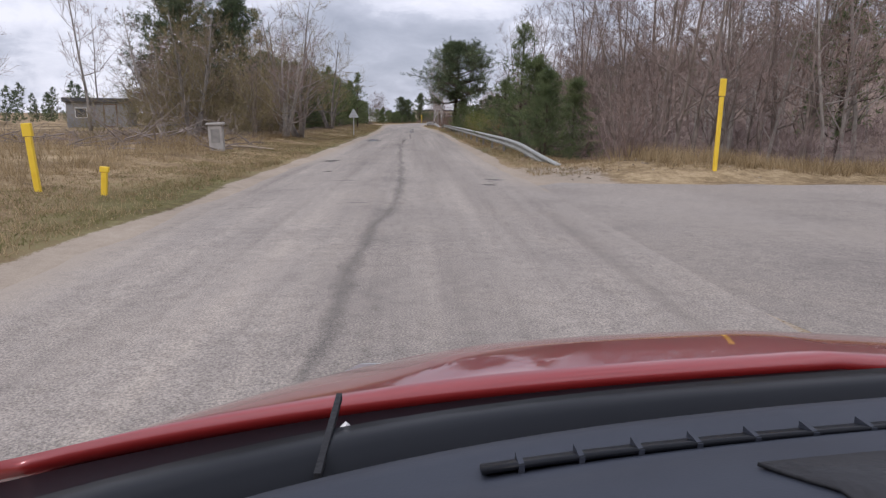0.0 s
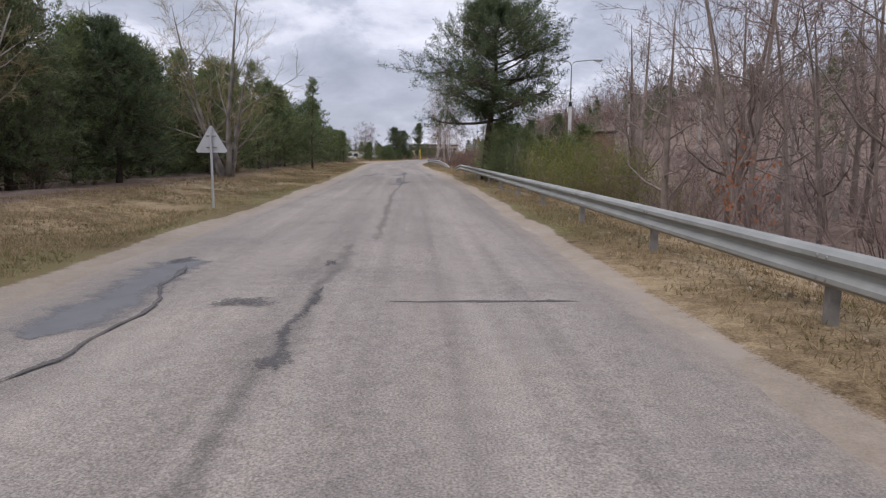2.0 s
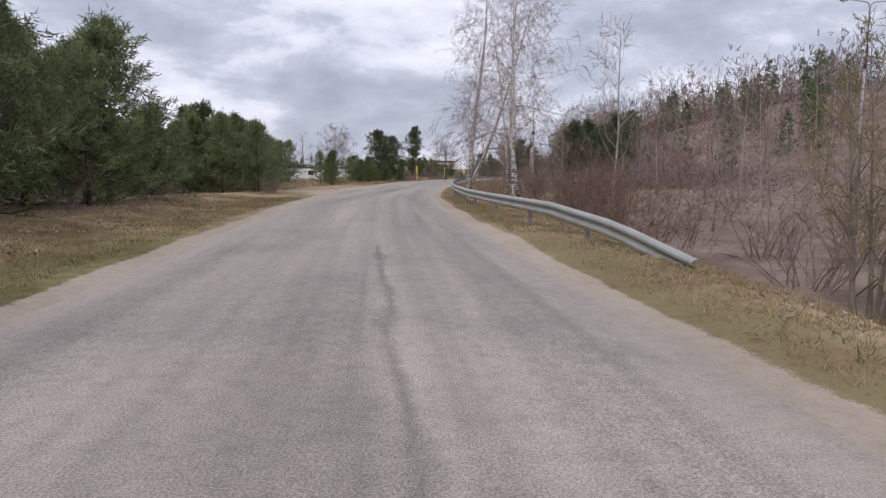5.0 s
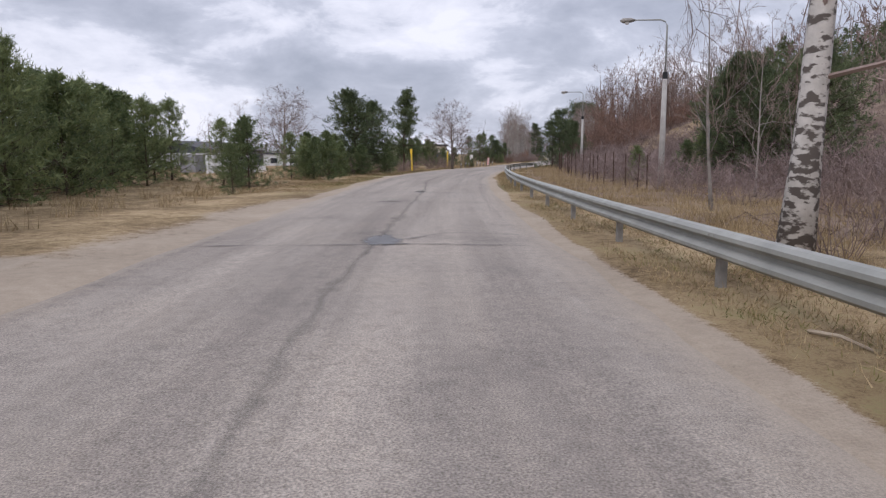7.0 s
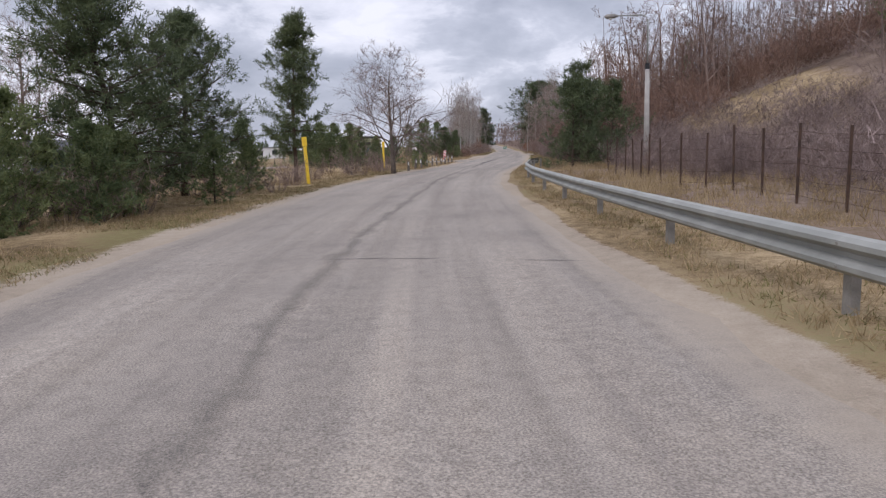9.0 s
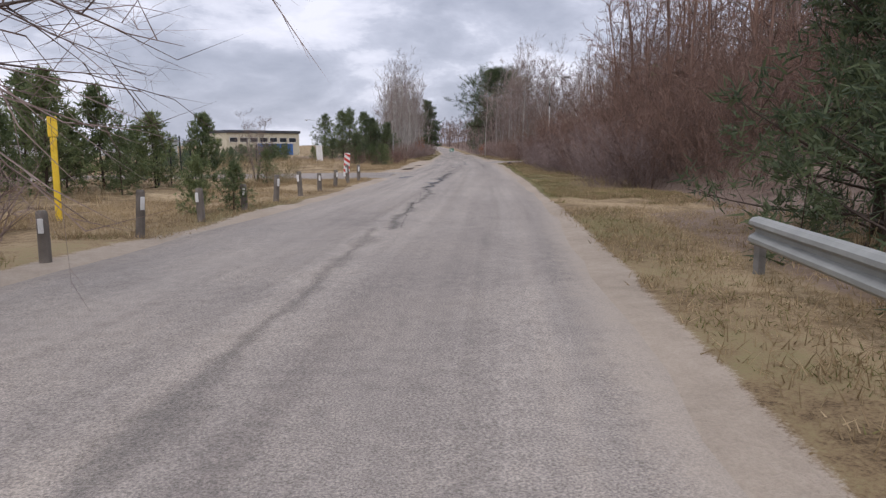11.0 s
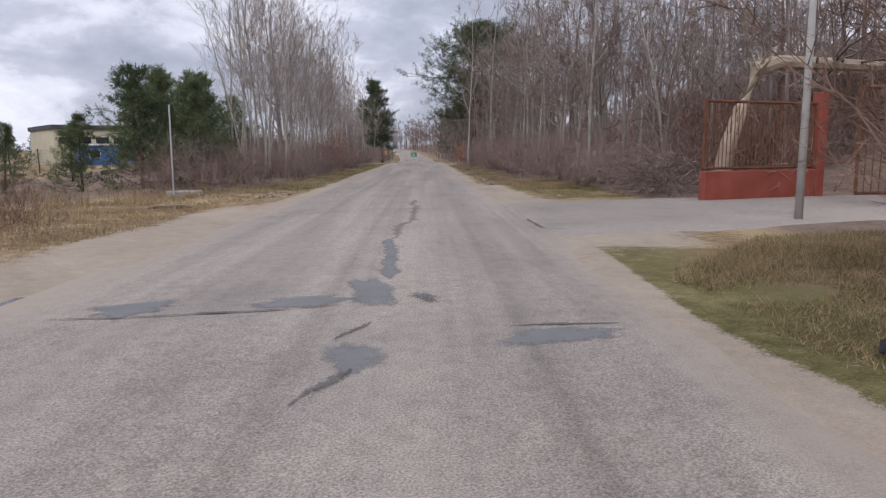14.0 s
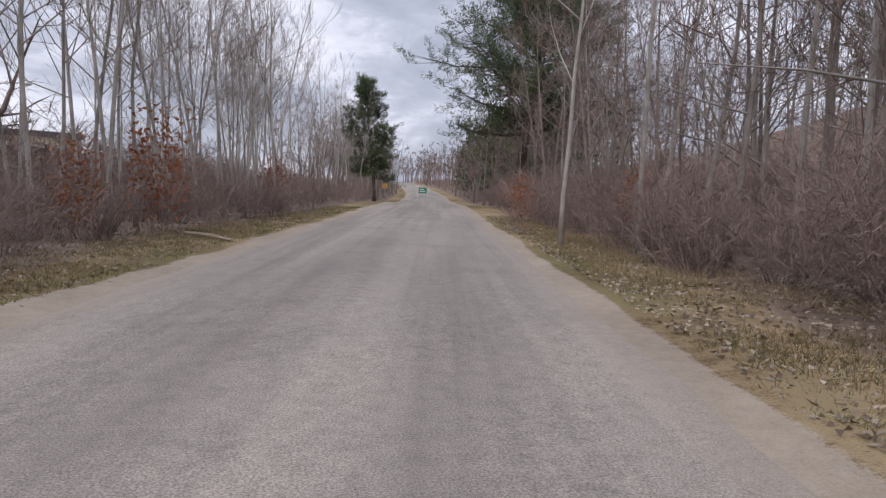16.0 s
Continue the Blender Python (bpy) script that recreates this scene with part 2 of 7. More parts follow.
def asphalt():
    """Worn pale asphalt: aggregate speckle, polished wheel paths, sandy edges; UV x is metres from the middle, y metres along."""
    m, n, l, b = nodes_of("asphalt")
    uv = n.new("ShaderNodeUVMap").outputs[0]
    sx = n.new("ShaderNodeSeparateXYZ")
    l.new(uv, sx.inputs[0])
    obj = n.new("ShaderNodeTexCoord").outputs["Object"]
    stretched = n.new("ShaderNodeMapping")
    stretched.inputs["Scale"].default_value = (1.0, 0.07, 1.0)
    l.new(uv, stretched.inputs[0])
    broad = noise_node(n, l, stretched.outputs[0], 0.9, 5)
    blot = noise_node(n, l, obj, 0.55, 5, 0.6)
    speck = noise_node(n, l, obj, 70.0, 2, 0.75)
    grit = n.new("ShaderNodeTexVoronoi")
    grit.inputs["Scale"].default_value = 95.0
    l.new(obj, grit.inputs["Vector"])
    base = ramp_node(n, l, broad, [(0.30, (0.220, 0.192, 0.167)), (0.5, (0.268, 0.236, 0.204)), (0.72, (0.320, 0.281, 0.241))])
    dark = ramp_node(n, l, blot, [(0.28, (0.82, 0.82, 0.83)), (0.48, (1, 1, 1)), (0.72, (1.07, 1.06, 1.04))])
    spk = ramp_node(n, l, speck, [(0.31, (0.56, 0.55, 0.54)), (0.50, (1, 1, 1)), (0.70, (1.52, 1.49, 1.45))])
    def mul(a, c):
        q = n.new("ShaderNodeMix")
        q.data_type, q.blend_type = "RGBA", "MULTIPLY"
        q.inputs[0].default_value = 1.0
        l.new(a, q.inputs[6])
        l.new(c, q.inputs[7])
        return q.outputs[2]
    streak_map = n.new("ShaderNodeMapping")
    streak_map.inputs["Scale"].default_value = (2.6, 0.035, 1.0)
    l.new(uv, streak_map.inputs[0])
    streak = ramp_node(n, l, noise_node(n, l, streak_map.outputs[0], 1.0, 4, 0.6), [(0.30, (0.83, 0.825, 0.82)), (0.5, (1, 1, 1)), (0.70, (1.10, 1.09, 1.07))])
    mott = ramp_node(n, l, noise_node(n, l, obj, 6.0, 5, 0.7), [(0.34, (0.87, 0.865, 0.86)), (0.5, (1, 1, 1)), (0.66, (1.09, 1.085, 1.07))])
    col = mul(mul(mul(mul(base, dark), spk), streak), mott)
    # sand blown in from the edges
    ax = math_node(n, l, "ABSOLUTE", sx.outputs[0])
    edge = math_node(n, l, "ADD", ax, math_node(n, l, "MULTIPLY", math_node(n, l, "SUBTRACT", math_node(n, l, "ADD", math_node(n, l, "MULTIPLY", broad, 0.6), math_node(n, l, "MULTIPLY", noise_node(n, l, obj, 3.0, 6, 0.7), 0.4)), 0.5), 1.9))
    sandf = n.new("ShaderNodeMapRange")
    sandf.inputs[1].default_value, sandf.inputs[2].default_value = 2.45, 3.1
    l.new(edge, sandf.inputs[0])
    soft_edge = n.new("ShaderNodeAttribute")
    soft_edge.attribute_name = "soft_edge"
    col = mix_node(n, l, math_node(n, l, "MULTIPLY", sandf.outputs[0], soft_edge.outputs["Fac"]), col, (0.33, 0.275, 0.215))
    l.new(col, b.inputs["Base Color"])
    b.inputs["Roughness"].default_value = 0.9
    b.inputs["Specular IOR Level"].default_value = 0.25
    bp = n.new("ShaderNodeBump")
    bp.inputs["Strength"].default_value, bp.inputs["Distance"].default_value = 0.45, 0.004
    l.new(grit.outputs["Distance"], bp.inputs["Height"])
    l.new(bp.outputs[0], b.inputs["Normal"])
    return m


def soil():
    """Ground cover: dry grass mat, mossy green, sand and leaf litter by the 'cover' map (red sand, green moss, blue litter)."""
    m, n, l, b = nodes_of("soil")
    obj = n.new("ShaderNodeTexCoord").outputs["Object"]
    at = n.new("ShaderNodeAttribute")
    at.attribute_name = "cover"
    sp = n.new("ShaderNodeSeparateColor")
    l.new(at.outputs["Color"], sp.inputs[0])
    n1 = noise_node(n, l, obj, 0.45, 6, 0.6)
    n2 = noise_node(n, l, obj, 5.0, 5, 0.65)
    n3 = noise_node(n, l, obj, 38.0, 3, 0.7)
    mixn = math_node(n, l, "ADD", math_node(n, l, "MULTIPLY", n1, 0.4), math_node(n, l, "ADD", math_node(n, l, "MULTIPLY", n2, 0.3), math_node(n, l, "MULTIPLY", n3, 0.3)))
    dry = ramp_node(n, l, mixn, [(0.38, (0.075, 0.050, 0.027)), (0.48, (0.225, 0.160, 0.088)), (0.60, (0.44, 0.335, 0.20))])
    moss = ramp_node(n, l, mixn, [(0.38, (0.055, 0.05, 0.02)), (0.5, (0.14, 0.12, 0.05)), (0.62, (0.25, 0.21, 0.105))])
    sand = ramp_node(n, l, mixn, [(0.34, (0.25, 0.205, 0.155)), (0.5, (0.34, 0.28, 0.215)), (0.66, (0.43, 0.36, 0.28))])
    lit = ramp_node(n, l, mixn, [(0.36, (0.085, 0.058, 0.044)), (0.5, (0.19, 0.138, 0.106)), (0.66, (0.34, 0.262, 0.205))])
    wob = math_node(n, l, "MULTIPLY", math_node(n, l, "SUBTRACT", mixn, 0.5), 2.2)
    def soft(ch):
        v = math_node(n, l, "ADD", sp.outputs[ch], wob)
        r = n.new("ShaderNodeMapRange")
        r.inputs[1].default_value, r.inputs[2].default_value = 0.38, 0.62
        l.new(v, r.inputs[0])
        return r.outputs[0]
    col = mix_node(n, l, soft(1), dry, moss)
    col = mix_node(n, l, soft(2), col, lit)
    col = mix_node(n, l, soft(0), col, sand)
    l.new(col, b.inputs["Base Color"])
    b.inputs["Roughness"].default_value = 0.95
    b.inputs["Specular IOR Level"].default_value = 0.1
    bp = n.new("ShaderNodeBump")
    bp.inputs["Strength"].default_value, bp.inputs["Distance"].default_value = 0.7, 0.03
    l.new(math_node(n, l, "ADD", n2, n3), bp.inputs["Height"])
    l.new(bp.outputs[0], b.inputs["Normal"])
    return m


def worn_mark(name, dark, light, hard, spread, cover=1.0, gravel=0.4):
    """Cracks and repairs: UV x runs from 0 at the ragged edge to 1 in the middle; the edge breaks up with the grain of the road."""
    m = mat(name, dark, light, 2.5, rough=0.95, fine_scale=110, fine_amt=0.45, bump=0.6, bump_dist=0.006)
    n, l = m.node_tree.nodes, m.node_tree.links
    b = n["Principled BSDF"]
    sx = n.new("ShaderNodeSeparateXYZ")
    l.new(n.new("ShaderNodeUVMap").outputs[0], sx.inputs[0])
    obj = n.new("ShaderNodeTexCoord").outputs["Object"]
    nz = math_node(n, l, "ADD", math_node(n, l, "MULTIPLY", noise_node(n, l, obj, 2.2, 6, 0.7), 1 - gravel), math_node(n, l, "MULTIPLY", noise_node(n, l, obj, 26.0, 4, 0.7), gravel))
    v = math_node(n, l, "ADD", sx.outputs[0], math_node(n, l, "MULTIPLY", math_node(n, l, "SUBTRACT", nz, 0.5), spread))
    r = n.new("ShaderNodeMapRange")
    r.inputs[1].default_value, r.inputs[2].default_value = 0.5 - hard, 0.5 + hard
    l.new(v, r.inputs[0])
    l.new(math_node(n, l, "MULTIPLY", r.outputs[0], cover), b.inputs["Alpha"])
    return m


M["asphalt"], M["soil"] = asphalt(), soil()
M["crack"] = worn_mark("crack", (0.075, 0.070, 0.066), (0.165, 0.155, 0.145), 0.25, 3.2)
M["patch"] = worn_mark("patch", (0.075, 0.073, 0.073), (0.155, 0.148, 0.142), 0.28, 4.2, 0.62, 0.75)
M["seam"] = worn_mark("seam", (0.115, 0.106, 0.096), (0.20, 0.183, 0.163), 0.55, 3.4, 0.45)
M["seam_faint"] = worn_mark("seam_faint", (0.115, 0.106, 0.096), (0.20, 0.183, 0.163), 0.6, 3.0, 0.30)
M["patch_grey"] = worn_mark("patch_grey", (0.165, 0.165, 0.167), (0.262, 0.260, 0.258), 0.2, 1.9, 0.75)

# ---- plan: the road's middle line, ground heights ----
KNOT_Y = [-400, 0, 60, 80, 100, 112, 120, 128, 137, 145, 152, 161, 170, 180, 190, 200, 211, 236, 265, 300, 340, 380, 430, 500, 3000]
KNOT_X = [0.5, -0.5, -0.6, -0.95, -1.75, -2.1, -2.0, -1.55, -0.75, 0.1, 1.0, 2.35, 3.95, 6.1, 9.0, 12.5, 16.3, 24.75, 33.1, 43.2, 54.7, 65.4, 76.5, 88.0, 420.0]
_yy = np.arange(-400, 3001, 1.0)
_xx = np.interp(_yy, KNOT_Y, KNOT_X)
_k = np.hanning(17)
_xx = np.convolve(np.pad(_xx, 8, mode="edge"), _k / _k.sum(), mode="valid")


def xc(y):
    return np.interp(y, _yy, _xx)


def wide(d, y):
    """The carriageway's half width where d lies: it widens on the outside of the bend."""
    left = np.interp(y, [120, 146, 163, 181, 194, 206], [3.25, 3.6, 4.3, 4.6, 4.2, 3.4])
    right = np.interp(y, [145, 165, 190, 202, 212, 235], [3.25, 3.1, 3.2, 3.6, 3.5, 3.3])
    return np.where(np.asarray(d) < 0, left, right)


rng = np.random.default_rng(11)
_grid = rng.random((256, 256))


def vnoise(x, y, s):
    """Smooth value noise in 0..1 with features s metres wide."""
    x, y = np.asarray(x, float) / s, np.asarray(y, float) / s
    xi, yi = np.floor(x).astype(int), np.floor(y).astype(int)
    fx, fy = x - xi, y - yi
    fx, fy = fx * fx * (3 - 2 * fx), fy * fy * (3 - 2 * fy)
    g = lambda a, b: _grid[a % 256, b % 256]
    return (g(xi, yi) * (1 - fx) + g(xi + 1, yi) * fx) * (1 - fy) + (g(xi, yi + 1) * (1 - fx) + g(xi + 1, yi + 1) * fx) * fy


def sstep(a, b, v):
    t = np.clip((np.asarray(v, float) - a) / (b - a), 0, 1)
    return t * t * (3 - 2 * t)


def road_z(y):
    """The road is level as far as the bend, and climbs again far ahead."""
    y = np.asarray(y, float)
    return 2.4 * sstep(375, 520, y) - 0.45 * sstep(318, 345, y) * (1 - sstep(360, 400, y))


def flat_areas(d, y):
    """1 on the paved side areas: forecourt, side road and gate drive."""
    a = sstep(1.0, 2.0, y) * (1 - sstep(15.5, 17.5, y)) * sstep(2.0, 3.0, d) * (1 - sstep(22, 26, d))
    b = sstep(218, 220, y) * (1 - sstep(227.5, 231, y)) * (1 - sstep(-2.5, -2.0, d)) * sstep(-60, -50, d)
    c = sstep(246, 249, y) * (1 - sstep(254, 257, y)) * sstep(2.0, 3.0, d) * (1 - sstep(18, 22, d))
    return np.maximum(np.maximum(a, b), c)


HILL_Y = [-200, 0, 60, 110, 150, 175, 200, 215, 235, 246, 260, 275, 330, 500]
HILL_D = [26, 22, 30, 40, 30, 20, 9, 7.5, 7.5, 16, 14, 10, 12, 14]


HOLLOW = -0.03
PUDDLES = ((19.9, 233.0, 0.42, 1.15), (20.7, 235.2, 0.3, 0.9), (24.8, 257.2, 0.6, 0.7), (22.9, 242.0, 0.3, 0.8), (24.4, 245.3, 0.26, 0.75))


def ground_z(d, y):
    d, y = np.asarray(d, float), np.asarray(y, float)
    ad = np.abs(d) * 3.25 / wide(d, y)
    x = xc(y) + d
    z = np.interp(ad, [0, 2.55, 2.95, 3.3, 3.8], [-0.06, -0.05, 0.0, 0.02, 0.03])
    z = z + (vnoise(x, y, 0.7) - 0.5) * 0.07 * sstep(2.5, 3.4, ad)
    off = sstep(3.3, 6.0, ad)
    rough = (vnoise(x, y, 2.6) - 0.5) * 0.22 + (vnoise(x + 50, y, 9) - 0.5) * 0.5 * sstep(5, 14, ad)
    z = z + rough * off
    # right: bank falls away behind the first barrier, then the wooded hill
    dip = -1.1 * sstep(4.4, 9.0, d) * (1 - sstep(14, 24, d)) * (sstep(18, 26, y) * (1 - sstep(100, 125, y)))
    d0 = np.interp(y, HILL_Y, HILL_D)
    up = np.maximum(0, d - d0)
    hill = 34 * (1 - np.exp(-up * 0.36 / 34)) * (0.82 + 0.36 * vnoise(x, y, 45)) * (1 - 0.5 * sstep(300, 460, y))
    hill = hill * np.interp(y, [-200, 30, 90, 130, 400], [0.55, 0.6, 0.8, 1, 1])
    z = z + dip + hill
    # left: low bank under the pines, then a level field
    left = 0.25 * sstep(-4.5, -7.5, d) * np.interp(y, [0, 30, 115, 125, 400], [0.0, 1, 1, 0, 0.0])
    z = z + left
    z = z - 1.0 * sstep(-14, -30, d) * sstep(120, 150, y) * (1 - sstep(240, 280, y))
    z = z + 0.26 * sstep(4.5, 7, d) * (1 - sstep(12, 20, d)) * sstep(15.6, 17, y) * (1 - sstep(20, 24, y))
    flat = flat_areas(d, y)
    for px, py, prx, pry in PUDDLES:
        w = 1 - sstep(1.1, 2.3, np.hypot((x - px) / (prx + 0.25), (y - py) / (pry + 0.4)))
        z = z * (1 - w) + w * HOLLOW
    return (z * (1 - flat) + flat * -0.02 * sstep(2.6, 3.2, ad) + flat * -0.05 * (1 - sstep(2.6, 3.2, ad))) + road_z(y)


def bank_clearing(x, y):
    """Below 1 on the open grassy bank half-way up the slope."""
    return np.hypot((np.asarray(x, float) - 33.5) / 4.8, (np.asarray(y, float) - 198.5) / 8.5)


def gz(x, y):
    """Ground height at one place."""
    return float(ground_z(x - float(xc(y)), y))


# ---- mesh tools ----
class Build:
    """Collects vertices and faces for one mesh."""

    def __init__(self):
        self.v, self.f, self.n = [], [], 0

    def add(self, verts, faces):
        verts = np.asarray(verts, float)
        self.v.append(verts)
        self.f.extend([tuple(i + self.n for i in fc) for fc in faces])
        self.n += len(verts)

    def tube(self, pts, radii, sides=5, cap=True):
        pts = np.asarray(pts, float)
        k = len(pts)
        ring = []
        for i in range(k):
            t = pts[min(i + 1, k - 1)] - pts[max(i - 1, 0)]
            t = t / (np.linalg.norm(t) + 1e-9)
            a = np.cross(t, (0, 0, 1) if abs(t[2]) < 0.9 else (1, 0, 0))
            a = a / np.linalg.norm(a)
            b = np.cross(t, a)
            an = np.arange(sides) * 2 * math.pi / sides
            ring.append(pts[i] + radii[i] * (np.cos(an)[:, None] * a + np.sin(an)[:, None] * b))
        fs = [(i * sides + j, i * sides + (j + 1) % sides, (i + 1) * sides + (j + 1) % sides, (i + 1) * sides + j) for i in range(k - 1) for j in range(sides)]
        if cap:
            fs.append(tuple((k - 1) * sides + j for j in range(sides)))
            fs.append(tuple(reversed(range(sides))))
        self.add(np.concatenate(ring), fs)

    def box(self, lo, hi, bevel=0.0):
        lo, hi = np.asarray(lo, float), np.asarray(hi, float)
        if bevel <= 0:
            v = [(x, y, z) for z in (lo[2], hi[2]) for y in (lo[1], hi[1]) for x in (lo[0], hi[0])]
            self.add(v, [(0, 2, 3, 1), (4, 5, 7, 6), (0, 1, 5, 4), (2, 6, 7, 3), (0, 4, 6, 2), (1, 3, 7, 5)])
            return
        c = bevel
        def loop(z, g):
            return [(lo[0] + c + g, lo[1] + g, z), (hi[0] - c - g, lo[1] + g, z), (hi[0] - g, lo[1] + c + g, z), (hi[0] - g, hi[1] - c - g, z),
                    (hi[0] - c - g, hi[1] - g, z), (lo[0] + c + g, hi[1] - g, z), (lo[0] + g, hi[1] - c - g, z), (lo[0] + g, lo[1] + c + g, z)]
        v = loop(lo[2], c * 0.7) + loop(lo[2] + c, 0) + loop(hi[2] - c, 0) + loop(hi[2], c * 0.7)
        f = [tuple(reversed(range(8))), tuple(range(24, 32))]
        for r in range(3):
            f += [(r * 8 + i, r * 8 + (i + 1) % 8, (r + 1) * 8 + (i + 1) % 8, (r + 1) * 8 + i) for i in range(8)]
        self.add(v, f)

    def profile(self, outline, path_pts):
        """Sweeps an open outline of (side, up) points along a path; side is to the right of the way."""
        path_pts = np.asarray(path_pts, float)
        k, m = len(path_pts), len(outline)
        vs = []
        for i in range(k):
            t = path_pts[min(i + 1, k - 1)] - path_pts[max(i - 1, 0)]
            t = t / np.linalg.norm(t)
            s = np.array([t[1], -t[0], 0])
            s = s / (np.linalg.norm(s) + 1e-9)
            u = np.cross(s, t)
            vs += [path_pts[i] + s * a + u * b for a, b in outline]
        fs = [(i * m + j, i * m + j + 1, (i + 1) * m + j + 1, (i + 1) * m + j) for i in range(k - 1) for j in range(m - 1)]
        self.add(vs, fs)

    def tris(self, t):
        """t: (n, 3, 3) loose triangles."""
        t = np.asarray(t, float)
        self.v.append(t.reshape(-1, 3))
        k = np.arange(len(t) * 3).reshape(-1, 3) + self.n
        self.f.extend(map(tuple, k.tolist()))
        self.n += len(t) * 3

    def mesh(self, name, material, smooth=False):
        me = bpy.data.meshes.new(name)
        me.from_pydata(np.concatenate(self.v).tolist() if self.v else [], [], self.f)
        me.materials.append(material)
        if smooth:
            me.polygons.foreach_set("use_smooth", [True] * len(me.polygons))
        me.update()
        return me


def tri_mesh(name, t, material):
    """A fast mesh of loose triangles (n, 3, 3)."""
    t = np.asarray(t, np.float32)
    me = bpy.data.meshes.new(name)
    k = len(t)
    me.vertices.add(k * 3)
    me.vertices.foreach_set("co", t.ravel())
    me.loops.add(k * 3)
    me.loops.foreach_set("vertex_index", np.arange(k * 3, dtype=np.int32))
    me.polygons.add(k)
    me.polygons.foreach_set("loop_start", np.arange(0, k * 3, 3, dtype=np.int32))
    me.materials.append(material)
    me.update(calc_edges=True)
    return me


def part(name, build, material, parent, label="", smooth=False):
    ob = new(name, build.mesh(name, material, smooth) if isinstance(build, Build) else build)
    ob.parent = parent
    if label:
        tagged(ob, label)
    return ob


def thing(name, label, category, place=None, group=""):
    e = new(name)
    e.empty_display_size = 0.2
    if place is not None:
        e.matrix_basis = place
    return tagged(e, label, category, group)


# ---- ground ----
def ground():
    ys = np.concatenate([[-400, -200, -100, -60], np.arange(-40, 345, 1.0), np.arange(345, 520, 6.0), [560, 640, 800, 1100, 1600, 2300, 3000]])
    pos = np.concatenate([[0, 1.4, 2.4, 2.65, 2.8, 2.95, 3.1, 3.25, 3.4, 3.6, 3.9, 4.3, 4.8, 5.4, 6, 7, 8, 9.5, 11, 13, 15, 17.5, 20, 24, 28, 33, 39, 46, 55, 66, 80, 100, 130, 180, 260, 400, 700, 1300, 2200]])
    ds = np.concatenate([-pos[:0:-1], pos])
    D, Y = np.meshgrid(ds, ys)
    X = xc(Y) + D
    Z = ground_z(D, Y)
    far = sstep(300, 900, np.hypot(D, Y - 150))
    Z = Z * (1 - far) + far * np.where(D > 0, 24, 0) * sstep(100, 1300, np.abs(D))
    nx, ny = len(ds), len(ys)
    v = np.stack([X, Y, Z], -1).reshape(-1, 3)
    f = [(j * nx + i, j * nx + i + 1, (j + 1) * nx + i + 1, (j + 1) * nx + i) for j in range(ny - 1) for i in range(nx - 1)]
    me = bpy.data.meshes.new("ground")
    me.from_pydata(v.tolist(), [], f)
    me.polygons.foreach_set("use_smooth", [True] * len(me.polygons))
    ad = np.abs(D) * 3.25 / wide(D, Y)
    wid = 3.2 + (vnoise(X, Y, 3) - 0.5) * 0.25
    sand = 1 - sstep(wid - 0.1, wid + 0.22, ad)
    # sandy track into the meadow, muddy pull-in beside the side road, worn shoulder at the gate
    tr = np.abs(D + 3 + (Y - 128) * 1.05 + 2.0 * np.sin(Y * 0.25)) - 1.0
    sand = np.maximum(sand, (1 - sstep(-0.4, 0.9, tr)) * (D < -3) * (D > -36) * (Y > 122))
    sand = np.maximum(sand, (1 - sstep(3.4, 5.6, -D)) * sstep(118, 126, Y) * (1 - sstep(138, 150, Y)) * (D < 0) * (0.5 + 0.7 * vnoise(X, Y, 2.5)))
    sand = np.maximum(sand, (1 - sstep(4.2, 5.4, -D)) * sstep(225, 228, Y) * (1 - sstep(252, 262, Y)) * (D < 0) * 0.8)
    sand = np.maximum(sand, (1 - sstep(np.interp(Y, [252, 257], [4.2, 3.5]), np.interp(Y, [252, 258, 268], [7.5, 4.9, 4.2]), D)) * sstep(244, 249, Y) * (1 - sstep(262, 270, Y)) * (D > 0))
    sand = np.maximum(sand, (1 - sstep(4.5, 6.0, D)) * sstep(12, 15, Y) * (1 - sstep(18, 21, Y)) * (D > 0) * 0.9)
    moss = (1 - sstep(3.6, 6.0, ad)) * 0.42 + (vnoise(X, Y, 6) - 0.5) * 0.5
    moss = np.where((D > 0) & (Y > 205) & (Y < 262), moss + 0.25, moss)
    moss = np.where((D < 0) & (Y < 118), moss + 0.12, moss)
    litter = np.where(D > 0, sstep(6.0, 9.0, D), sstep(6.0, 8.5, -D) * (1 - sstep(17, 27, -D + 5 * vnoise(X, Y, 7))) * (1 - sstep(112, 122, Y)) * sstep(26, 36, Y))
    litter = np.where((D < 0) & (Y > 262), sstep(4.0, 6.0, -D) * (1 - sstep(22, 34, -D + 5 * vnoise(X, Y, 7))), litter)
    litter = np.where((D > 0) & (Y > 268), sstep(4.2, 6.4, D), litter)
    litter = np.where((D > 5) & (D < 26) & (Y > 132) & (Y < 202), 0.42 + 0.35 * vnoise(X, Y, 5), litter)
    litter = np.where(bank_clearing(X, Y) < 1, 0.0, litter)
    litter = np.where((D > 4) & (Y < 19), 0.25 * sstep(8, 14, D), litter)
    ca = me.color_attributes.new("cover", "FLOAT_COLOR", "POINT")
    col = np.stack([np.clip(sand, 0, 1), np.clip(moss, 0, 1), np.clip(litter, 0, 1), np.ones_like(sand)], -1)
    ca.data.foreach_set("color", col.astype(np.float32).ravel())
    me.materials.append(M["soil"])
    return tagged(new("ground", me), "sandy ground with dry grass, moss and leaf litter", "ground", kind="structure")


